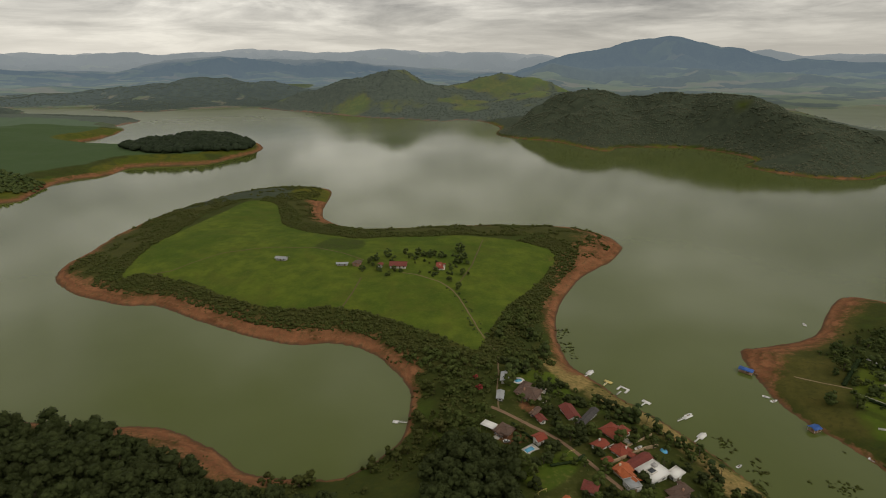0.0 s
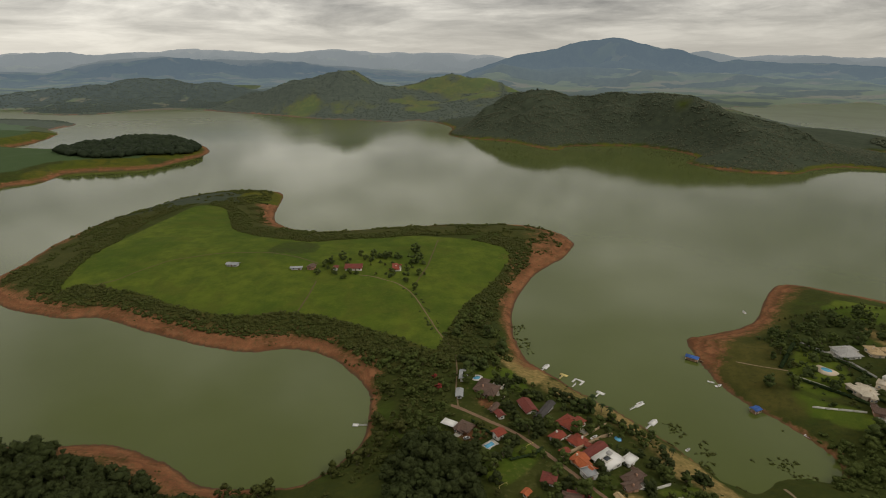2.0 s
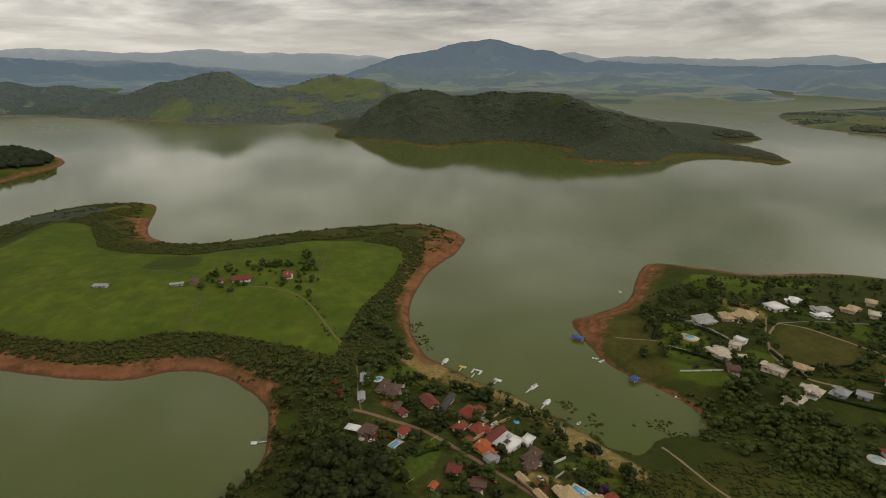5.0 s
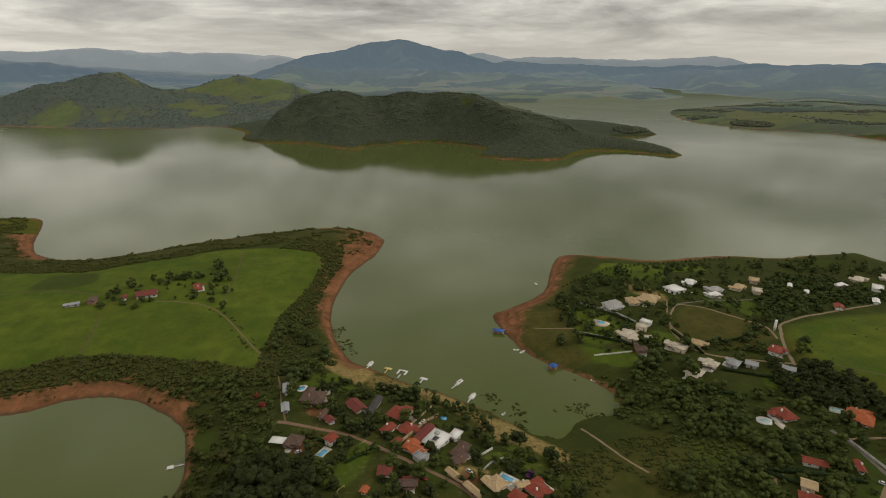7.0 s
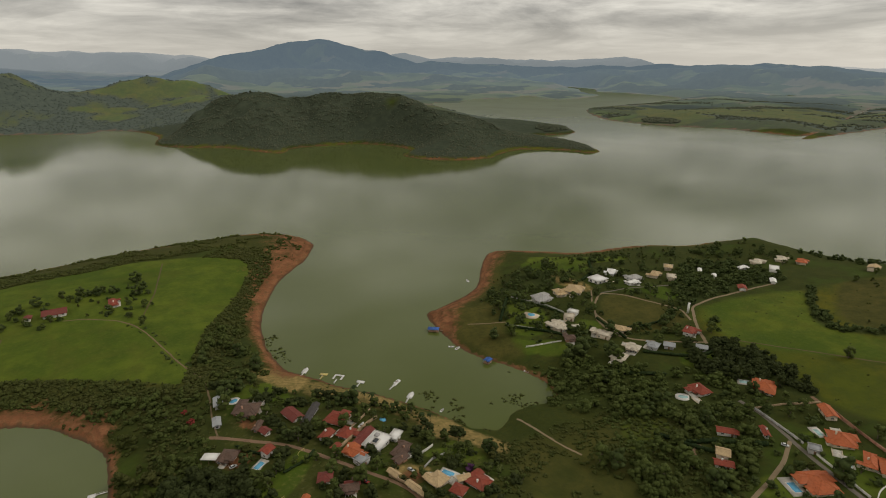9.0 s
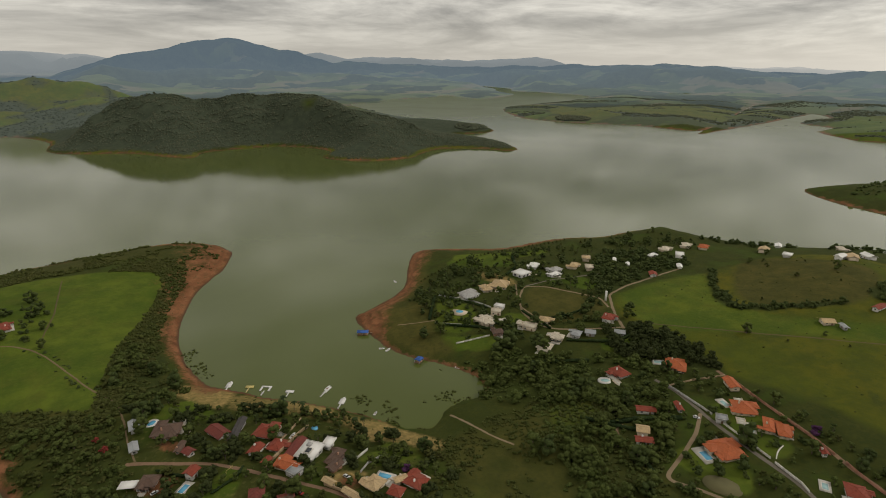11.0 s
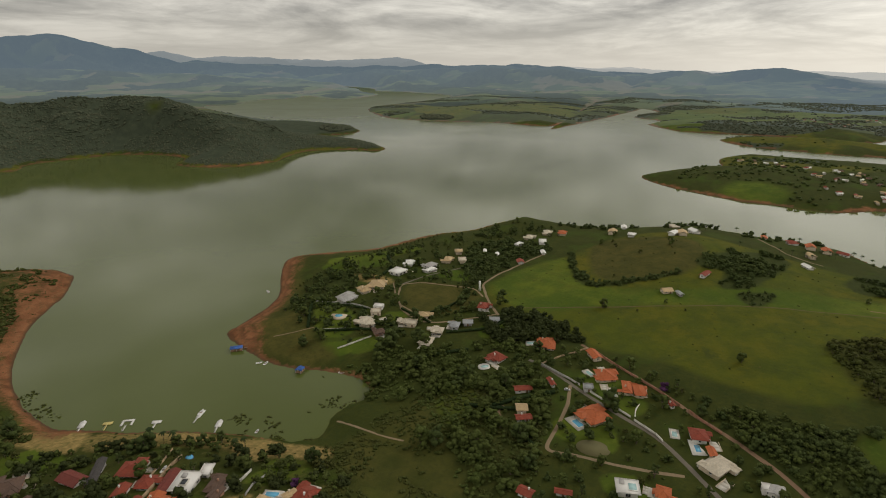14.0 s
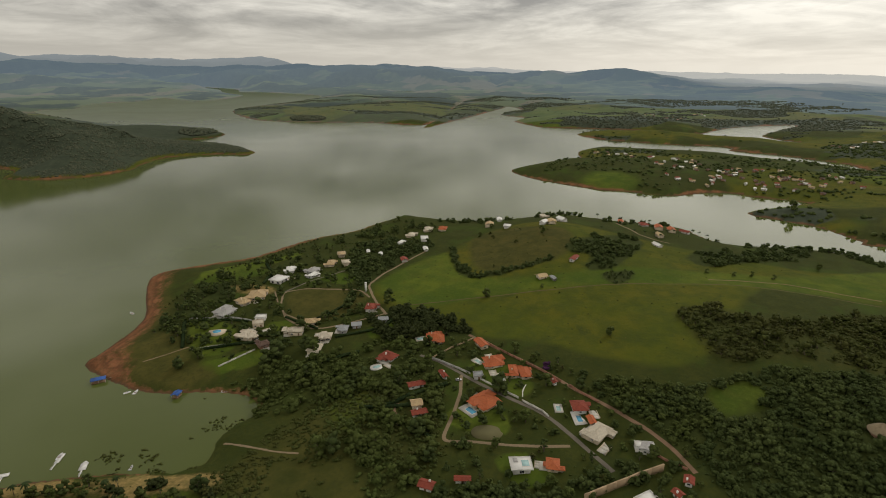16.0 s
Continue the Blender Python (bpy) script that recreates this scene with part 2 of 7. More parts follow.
def headland(x, y):
    """Rise of the wooded headland: a crest with flanks that fall to the water."""
    b, r = np.degrees(np.arctan2(x, y)), np.hypot(x, y)
    rows = np.array(HEADLAND)
    top, at = np.interp(b, rows[:, 0], rows[:, 2], 0, 0), np.interp(b, rows[:, 0], rows[:, 1])
    spur = fbm(x / 170, y / 170, 4, 15) - 0.5
    off = np.abs(r - at + 140 * spur) / np.where(r < at, np.interp(b, [4, 10, 30, 46], [150, 205, 175, 100]), np.interp(b, [4, 30, 36, 46], [240, 240, 110, 70]))
    return top * np.exp(-off ** 1.2) * (1 + 1.7 * spur * np.clip(off * 1.4, 0, 1)) + (fbm(x / 45, y / 45, 3, 16) - 0.5) * 7 * np.clip(top / 40, 0, 1) * np.exp(-off ** 2)


def ranges(x, y):
    """Height of the far ranges."""
    b, r = np.degrees(np.arctan2(x, y)), np.hypot(x, y)
    total = np.zeros(np.shape(x))
    for k, (reach, depth, rows) in enumerate(RANGES):
        top = np.interp(b, [q[0] for q in rows], [q[1] for q in rows], 0, 0)
        top = top + np.clip(top / 120, 0, 1) * (fbm(b * 1.3 + 40, b * 0 + k, 4, 70 + k) - 0.5) * reach / 700
        s = (r - reach) / np.where(r < reach, depth, depth * 0.5)
        rough = fbm(x / 520, y / 520, 5, 80 + k) - 0.5
        shape = np.exp(-(1.5 * s) ** 2) * (1 + 2.3 * rough * np.clip(np.abs(s) * 2.6, 0.08, 1))
        total = np.maximum(total, top * np.minimum(shape, 1 - 0.35 * np.abs(s)))
    return total


# the land beyond NEAR_REACH is drawn in towards the eye along its lines of sight
NEAR_REACH, DRAWN_IN = 3200.0, 1700.0


def drawn_in(x, y, z):
    r = np.hypot(x, y)
    k = np.where(r > NEAR_REACH, (NEAR_REACH + DRAWN_IN * (1 - np.exp(-(r - NEAR_REACH) / DRAWN_IN))) / np.maximum(r, 1), 1.0)
    return x * k, y * k, 226 + (z - 226) * k


def rises(x, y, rows):
    total = 0.0
    for hx, hy, long, wide, turn, high in rows:
        c, s = np.cos(radians(turn)), np.sin(radians(turn))
        u, v = ((x - hx) * c + (y - hy) * s) / long, (-(x - hx) * s + (y - hy) * c) / wide
        total = total + high * np.exp(-(u * u + v * v))
    return total


def lie(x, y):
    """Height of the ground and distance inland."""
    x, y = np.asarray(x, float), np.asarray(y, float)
    d = shore_distance(x, y)
    r = np.hypot(x, y)
    land = np.clip(d, 0, None)
    z = 2.5 * (1 - np.exp(-land / 9)) + 15.5 * (1 - np.exp(-land / 63))
    z = z + rises(x, y, KNOLLS) * ease(0, 65, d)
    far = ease(1000, 1600, r)
    z = z + rises(x, y, HILLS) * ease(0, 190, d) * (0.72 + 0.56 * fbm(x / 150, y / 150, 4, 15))
    if r.size and r.max() > 1000:
        z = z + headland(x, y) * ease(0, 120, d)
    if r.size and r.max() > 2400:
        z = np.maximum(z, ranges(x, y) * ease(0, 300, d) + 6 * ease(0, 30, d))
    z = z + ease(3400, 5200, r) * ease(60, 500, d) * (fbm(x / 800, y / 800, 4, 19) - 0.36) * 110
    z = z + far * ease(15, 240, d) * ((fbm(x / 360, y / 360, 4, 11) - 0.45) * 45 + (fbm(x / 80, y / 80, 3, 12) - 0.5) * 10)
    z = z + (fbm(x / 40, y / 40, 4, 31) - 0.5) * 2.2 * ease(6, 45, d)
    return np.where(d > 0, np.maximum(z, 0.02), np.maximum(d * 0.16, -9)), d


def ground_z(x, y):
    return float(lie(np.array([x]), np.array([y]))[0][0])


# ---------------------------------------------------------------- materials
class Nodes:
    """A node material under way."""

    def __init__(self, name, rough=0.8, metal=0.0):
        self.mat = bpy.data.materials.new(name)
        self.mat.use_nodes = True
        self.tree = self.mat.node_tree
        self.bsdf = self.tree.nodes["Principled BSDF"]
        self.bsdf.inputs["Roughness"].default_value = rough
        self.bsdf.inputs["Metallic"].default_value = metal
        self.bsdf.inputs["Specular IOR Level"].default_value = 0.25

    def node(self, kind, **values):
        n = self.tree.nodes.new(kind)
        for key, value in values.items():
            n.inputs[key].default_value = value
        return n

    def link(self, a, b):
        self.tree.links.new(a, b)

    def place(self):
        return self.node("ShaderNodeTexCoord").outputs["Object"]

    def noise(self, scale, detail=4.0, rough=0.6, vector=None, distort=0.0):
        n = self.node("ShaderNodeTexNoise", Scale=scale, Detail=detail, Roughness=rough, Distortion=distort)
        self.link(vector or self.node("ShaderNodeNewGeometry").outputs["Position"], n.inputs["Vector"])
        return n.outputs[0]

    def span(self, value, a, b, lo=0.0, hi=1.0):
        n = self.node("ShaderNodeMapRange")
        self.link(value, n.inputs[0])
        for k, v in ((1, a), (2, b), (3, lo), (4, hi)):
            n.inputs[k].default_value = v
        return n.outputs[0]

    def math(self, op, a, b):
        n = self.node("ShaderNodeMath")
        n.operation = op
        for k, v in enumerate((a, b)):
            if isinstance(v, (int, float)):
                n.inputs[k].default_value = v
            else:
                self.link(v, n.inputs[k])
        return n.outputs[0]

    def mix(self, factor, a, b, mode="MIX"):
        n = self.node("ShaderNodeMix")
        n.data_type, n.blend_type = "RGBA", mode
        for k, v in ((0, factor), (6, a), (7, b)):
            if isinstance(v, (int, float)):
                n.inputs[k].default_value = v
            elif isinstance(v, tuple):
                n.inputs[k].default_value = (*v, 1)
            else:
                self.link(v, n.inputs[k])
        return n.outputs[2]

    def attribute(self, name):
        n = self.node("ShaderNodeAttribute")
        n.attribute_name = name
        return n.outputs["Fac"]

    def bump(self, value, strength, distance):
        n = self.node("ShaderNodeBump", Strength=strength, Distance=distance)
        self.link(value, n.inputs["Height"])
        self.link(n.outputs[0], self.bsdf.inputs["Normal"])

    def done(self, colour):
        if isinstance(colour, tuple):
            self.bsdf.inputs["Base Color"].default_value = (*colour, 1)
        else:
            self.link(colour, self.bsdf.inputs["Base Color"])
        return self.mat


def plain(name, colour, rough=0.7, grain=2.0, amount=0.25, metal=0.0, stain=0.25):
    """Paint, plaster, timber or metal with grain and larger weather stains."""
    m = Nodes(name, rough, metal)
    dark = tuple(c * (1 - amount) for c in colour)
    worn = tuple(c * (1 - 1.6 * stain) for c in colour)
    c = m.mix(m.noise(grain, 5), dark, colour)
    c = m.mix(m.span(m.noise(grain * 0.13, 3), 0.5, 0.75), c, worn)
    m.bump(m.noise(grain * 4, 3), 0.15, 0.02)
    return m.done(c)


def leafage(name, deep, light, tint=None, haze_glow=None, calm=False):
    """Foliage: every clump and every plant a little different."""
    m = Nodes(name, 0.75)
    g = m.node("ShaderNodeNewGeometry")
    o = m.node("ShaderNodeObjectInfo")
    c = m.mix(g.outputs["Random Per Island"], deep, light)
    c = m.mix(m.math("MULTIPLY", o.outputs["Random"], 0.4), c, tint or light)
    c = m.mix(m.span(m.noise(0.035, 4), 0.42, 0.62), c, tint or deep)
    if not calm:
        c = m.mix(m.span(m.noise(0.9, 5, 0.7), 0.38, 0.66, 0.0, 0.6), c, tuple(v * 0.65 for v in deep))
        m.bump(m.noise(1.4, 5, 0.7), 0.9, 0.6)
    m.bsdf.inputs["Specular IOR Level"].default_value = 0.04
    # optional faint emission that paints haze over the leaves
    if haze_glow:
        m.bsdf.inputs["Emission Color"].default_value = (*haze_glow, 1)
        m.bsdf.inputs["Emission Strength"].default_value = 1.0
    return m.done(c)


def ground_material(name, haze_glow=None):
    m = Nodes(name, 0.9)
    m.bsdf.inputs["Specular IOR Level"].default_value = 0.04
    wide, mid, small, tiny = m.noise(0.012, 5), m.noise(0.06, 6, 0.65), m.noise(0.35, 5), m.noise(1.6, 4)

    def mask(name, soft=0.25, rag=0.5):
        v = m.math("ADD", m.attribute(name), m.math("MULTIPLY", m.math("SUBTRACT", small, 0.5), rag))
        v = m.math("ADD", v, m.math("MULTIPLY", m.math("SUBTRACT", mid, 0.5), rag))
        return m.span(v, 0.5 - soft, 0.5 + soft)
    # rough pasture and weeds as the common ground
    rough = m.mix(m.span(mid, 0.35, 0.65), (0.038, 0.047, 0.010), (0.058, 0.062, 0.014))
    rough = m.mix(m.span(small, 0.4, 0.7), rough, (0.034, 0.046, 0.012))
    rough = m.mix(m.span(m.noise(0.022, 5), 0.52, 0.66, 0, 0.8), rough, (0.050, 0.076, 0.012))
    lawn = m.mix(m.span(wide, 0.42, 0.58), (0.064, 0.098, 0.012), (0.106, 0.136, 0.017))
    lawn = m.mix(m.span(mid, 0.38, 0.66, 0, 0.8), lawn, (0.050, 0.078, 0.012))
    lawn = m.mix(m.span(m.noise(0.028, 6, 0.7, None, 0.8), 0.5, 0.64, 0, 0.6), lawn, (0.082, 0.094, 0.016))
    lawn = m.mix(m.span(small, 0.5, 0.75, 0, 0.45), lawn, (0.110, 0.128, 0.022))
    olive = m.mix(m.span(wide, 0.38, 0.62), (0.076, 0.090, 0.011), (0.108, 0.100, 0.013))
    olive = m.mix(m.span(mid, 0.42, 0.66, 0, 0.8), olive, (0.052, 0.066, 0.012))
    olive = m.mix(m.span(m.noise(0.03, 6, 0.7, None, 0.8), 0.55, 0.66, 0, 0.7), olive, (0.046, 0.058, 0.014))
    olive = m.mix(m.span(small, 0.55, 0.75, 0, 0.5), olive, (0.05, 0.066, 0.018))
    crop = m.mix(mid, (0.050, 0.082, 0.032), (0.066, 0.100, 0.040))
    floor = m.mix(m.span(mid, 0.3, 0.7), (0.034, 0.046, 0.012), (0.056, 0.066, 0.017))
    floor = m.mix(m.span(small, 0.4, 0.7, 0, 0.6), floor, (0.028, 0.037, 0.012))
    dry = m.mix(m.span(small, 0.35, 0.65), (0.16, 0.125, 0.045), (0.32, 0.225, 0.085))
    dry = m.mix(m.span(mid, 0.5, 0.7), dry, (0.10, 0.105, 0.03))
    earth = m.mix(m.span(mid, 0.35, 0.65), (0.150, 0.064, 0.029), (0.275, 0.120, 0.056))
    earth = m.mix(m.span(tiny, 0.45, 0.75, 0, 0.6), earth, (0.105, 0.047, 0.024))
    earth = m.mix(m.span(small, 0.52, 0.72, 0, 0.6), earth, (0.130, 0.092, 0.040))
    earth = m.mix(m.span(m.noise(0.11, 5, 0.65, None, 1.2), 0.5, 0.68, 0, 0.6), earth, (0.090, 0.072, 0.028))
    # old water levels leave ledges along the bank
    level = m.math("ADD", m.math("MULTIPLY", m.attribute("inland"), 0.62), m.math("MULTIPLY", mid, 16.0))
    ledge = m.math("SINE", level, 0.0)
    earth = m.mix(m.math("MULTIPLY", m.span(ledge, 0.2, 1.0, 0, 0.5), m.span(wide, 0.4, 0.6)), earth, (0.085, 0.040, 0.022))
    earth = m.mix(m.math("MULTIPLY", m.span(ledge, -1.0, -0.5, 0.4, 0), m.span(small, 0.4, 0.6)), earth, (0.30, 0.150, 0.080))
    wet = m.mix(small, (0.075, 0.048, 0.026), (0.105, 0.066, 0.036))
    heath = m.mix(m.span(mid, 0.35, 0.65), (0.054, 0.056, 0.014), (0.088, 0.078, 0.020))
    heath = m.mix(m.span(small, 0.5, 0.7, 0, 0.6), heath, (0.040, 0.046, 0.014))
    c = m.mix(mask("olive"), rough, olive)
    c = m.mix(mask("lawn", 0.18, 0.4), c, lawn)
    c = m.mix(mask("heath", 0.3, 0.5), c, heath)
    c = m.mix(mask("crop", 0.15, 0.2), c, crop)
    # canopy colour across the lake, greyed to carry painted haze
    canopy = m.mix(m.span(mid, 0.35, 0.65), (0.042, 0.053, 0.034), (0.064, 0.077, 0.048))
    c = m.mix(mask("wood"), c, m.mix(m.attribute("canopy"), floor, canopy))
    c = m.mix(mask("dry"), c, dry)
    c = m.mix(mask("bank", 0.2, 1.05), c, earth)
    c = m.mix(mask("wet", 0.3, 0.3), c, wet)
    m.bump(m.math("ADD", m.math("MULTIPLY", small, 1.0), m.math("MULTIPLY", tiny, 0.4)), 0.55, 0.8)
    # optional faint emission that paints haze over the ground
    if haze_glow:
        m.bsdf.inputs["Emission Color"].default_value = (*haze_glow, 1)
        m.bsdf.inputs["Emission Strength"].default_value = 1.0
    return m.done(c)


def water_material():
    m = Nodes("lake_water", 0.10)
    m.bsdf.inputs["IOR"].default_value = 1.33
    m.bsdf.inputs["Specular IOR Level"].default_value = 0.5
    c = m.mix(m.span(m.noise(0.006, 4), 0.35, 0.65), (0.079, 0.097, 0.021), (0.091, 0.110, 0.027))
    n = m.math("ADD", m.noise(0.9, 3), m.math("MULTIPLY", m.noise(0.12, 3), 1.5))
    way = m.node("ShaderNodeVectorMath")
    way.operation = "LENGTH"
    m.link(m.node("ShaderNodeNewGeometry").outputs["Position"], way.inputs[0])
    # wind ruffles the open reaches more than the sheltered coves
    ruffled = m.math("MULTIPLY", m.span(way.outputs["Value"], 1500, 2900, 0.035, 0.004), m.span(m.noise(0.004, 4), 0.35, 0.65, 0.5, 1.3))
    b = m.node("ShaderNodeBump", Distance=0.35)
    m.link(ruffled, b.inputs["Strength"])
    m.link(n, b.inputs["Height"])
    m.link(b.outputs[0], m.bsdf.inputs["Normal"])
    # slicks and cat's-paws change how smooth the surface lies
    slick = m.span(m.noise(0.0028, 4, 0.6, None, 1.0), 0.4, 0.65, 0.045, 0.09)
    m.link(m.math("ADD", slick, m.span(way.outputs["Value"], 1500, 2900, 0.0, 0.26)), m.bsdf.inputs["Roughness"])
    return m.done(c)


def far_country():
    """Far fields, woods and mountains, haze painted in as dimmed base colour and glow."""
    m = Nodes("far_country", 0.95)
    m.bsdf.inputs["Specular IOR Level"].default_value = 0.0
    small = m.noise(0.02, 6, 0.7)
    field = m.mix(m.span(m.attribute("field"), 0.4, 0.6), (0.040, 0.056, 0.020), (0.080, 0.098, 0.036))
    field = m.mix(m.attribute("tan"), field, (0.11, 0.098, 0.055))
    edge = m.math("ADD", m.attribute("wood"), m.math("MULTIPLY", m.math("SUBTRACT", small, 0.5), 0.9))
    canopy = m.mix(m.span(small, 0.35, 0.65), (0.014, 0.022, 0.013), (0.034, 0.046, 0.026))
    c = m.mix(m.span(edge, 0.38, 0.58), field, canopy)
    c = m.mix(m.math("MULTIPLY", m.attribute("bank"), m.span(small, 0.45, 0.6)), c, (0.13, 0.072, 0.045))
    # base colour dims with distance, half of the painted haze
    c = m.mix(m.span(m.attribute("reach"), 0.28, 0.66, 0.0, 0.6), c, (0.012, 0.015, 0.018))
    # the other half: emission that stands in for haze, by distance
    haze_glow = m.node("ShaderNodeValToRGB")
    m.link(m.attribute("reach"), haze_glow.inputs[0])
    steps = haze_glow.color_ramp.elements
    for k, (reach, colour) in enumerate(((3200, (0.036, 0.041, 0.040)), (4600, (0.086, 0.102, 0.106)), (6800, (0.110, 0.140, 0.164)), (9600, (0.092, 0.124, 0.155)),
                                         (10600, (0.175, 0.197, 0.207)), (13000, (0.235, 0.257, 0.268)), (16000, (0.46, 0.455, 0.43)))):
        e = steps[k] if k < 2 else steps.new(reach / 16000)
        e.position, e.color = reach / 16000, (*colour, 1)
    m.link(haze_glow.outputs[0], m.bsdf.inputs["Emission Color"])
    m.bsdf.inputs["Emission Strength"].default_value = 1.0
    return m.done(c)


GROUND, WATER = ground_material("ground_cover"), water_material()
# same cover with a bluish glow for painted haze
GROUND_HAZED = ground_material("ground_cover_distant", (0.028, 0.032, 0.031))
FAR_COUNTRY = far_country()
LEAF_DARK = leafage("leaves_dark", (0.052, 0.071, 0.022), (0.094, 0.116, 0.035))
LEAF_DEEP = leafage("leaves_deep", (0.034, 0.045, 0.015), (0.064, 0.078, 0.026), (0.046, 0.055, 0.019))
LEAF_MID = leafage("leaves_mid", (0.058, 0.080, 0.020), (0.106, 0.130, 0.034), (0.080, 0.096, 0.027))
LEAF_SCRUB = leafage("leaves_scrub", (0.048, 0.061, 0.015), (0.086, 0.099, 0.026), (0.078, 0.080, 0.024))
# hill leaves lightened and greyed, haze put into the base colour
LEAF_HILL_HAZED = leafage("leaves_hill", (0.052, 0.066, 0.042), (0.086, 0.102, 0.064), (0.092, 0.098, 0.062), calm=True)
LEAF_PINE = leafage("leaves_pine", (0.024, 0.034, 0.018), (0.040, 0.052, 0.028))
# leaves for the north shore, glowing faintly as painted haze
LEAF_HAZED = leafage("leaves_distant", (0.038, 0.050, 0.029), (0.062, 0.076, 0.044), (0.056, 0.066, 0.039), (0.024, 0.028, 0.027), calm=True)
BARK = plain("bark", (0.13, 0.10, 0.075), 0.9, 3.0)


# ---------------------------------------------------------------- meshes
def mesh_of(name, verts, tris, mats, which=None, smooth=False):
    """A mesh from arrays of corners and triangles."""
    verts, tris = np.asarray(verts, np.float32), np.asarray(tris, np.int32)
    me = bpy.data.meshes.new(name)
    me.vertices.add(len(verts))
    me.vertices.foreach_set("co", verts.ravel())
    me.loops.add(tris.size)
    me.loops.foreach_set("vertex_index", tris.ravel())
    me.polygons.add(len(tris))
    me.polygons.foreach_set("loop_start", np.arange(0, tris.size, 3, dtype=np.int32))
    for mat in mats:
        me.materials.append(mat)
    if which is not None:
        me.polygons.foreach_set("material_index", np.asarray(which, np.int32))
    if smooth:
        me.polygons.foreach_set("use_smooth", np.ones(len(tris), bool))
    me.update(calc_edges=True)
    me.validate()
    return me


def sheet_tris(rows, cols, closed=False):
    last = cols if closed else cols - 1
    i, j = np.meshgrid(np.arange(rows - 1), np.arange(last), indexing="ij")
    a, b = i * cols + j, i * cols + (j + 1) % cols
    c, d = a + cols, b + cols
    return np.concatenate([np.stack([a, b, d], -1).reshape(-1, 3), np.stack([a, d, c], -1).reshape(-1, 3)])


def area(x, y, outline, soft=6.0):
    """1 inside an outline, 0 outside, with a soft edge."""
    return ease(-soft, soft, inside_distance(x, y, rounded(outline)))


# stretches of cover, as outlines in metres
PASTURE = [(-360, 518), (-375, 614), (-366, 687), (-350, 777), (-339, 843), (-290, 832), (-244, 718), (-202, 678), (-159, 654), (-112, 639), (-44, 652),
           (15, 658), (84, 638), (117, 606), (90, 531), (48, 458), (24, 390),
           (14, 374), (-8, 394), (-43, 419), (-82, 443), (-115, 451), (-145, 448), (-179, 454), (-226, 476), (-275, 508), (-311, 521), (-347, 531)]
MEADOW = [(435, 248), (552, 219), (670, 177), (700, 108), (692, 34), (662, -63), (638, -144), (657, -232), (564, -207), (556, -110), (380, -52),
          (360, 3), (374, 69), (370, 124), (390, 201)]
GREENS = [[(339, -48), (354, -77), (330, -86), (310, -54)], [(428, 308), (450, 308), (450, 278), (425, 278)], [(405, 450), (495, 405), (495, 383), (405, 413)],
          [(54, 368), (75, 360), (72, 333), (51, 342)], [(65, 254), (70, 242), (46, 218), (35, 228), (44, 239)], [(300, 345), (318, 335), (306, 308), (288, 318)],
          [(318, 108), (340, 96), (318, 58), (300, 66)], [(286, 72), (276, 100), (258, 95), (262, 60)], [(250, 45), (238, 60), (224, 40), (236, 25)],
          [(268, 298), (292, 285), (300, 262), (272, 272)], [(126, 217), (137, 220), (153, 224), (161, 204), (153, 198), (134, 203)],
          [(319, 375), (271, 321), (288, 298), (312, 315), (318, 348)], [(332, 297), (321, 289), (329, 272), (343, 282)], [(265, 310), (291, 275), (261, 284)],
          [(388, 441), (438, 394), (419, 377), (379, 413)], [(42, 357), (63, 363), (80, 329), (74, 315), (62, 323), (51, 330), (41, 339)],
          [(252, 180), (277, 166), (258, 143), (232, 155)], [(356, 210), (374, 187), (365, 178), (339, 195)]]
TURF = [(382, 316), (404, 307), (419, 258), (404, 239), (358, 246), (346, 284)]
PLOUGHED = [(-156, 640), (-115, 630), (-115, 590), (-170, 596)]
DRY = [[(65, 372), (85, 375), (103, 353), (88, 329), (80, 333)], [(111, 318), (128, 315), (147, 286), (136, 276), (126, 302)],
       [(144, 258), (164, 256), (170, 237), (179, 207), (171, 198), (163, 212), (154, 226), (143, 234)], [(102, 215), (117, 209), (122, 201), (111, 201), (104, 202)],
       [(382, 392), (395, 355), (385, 333), (373, 351)]]
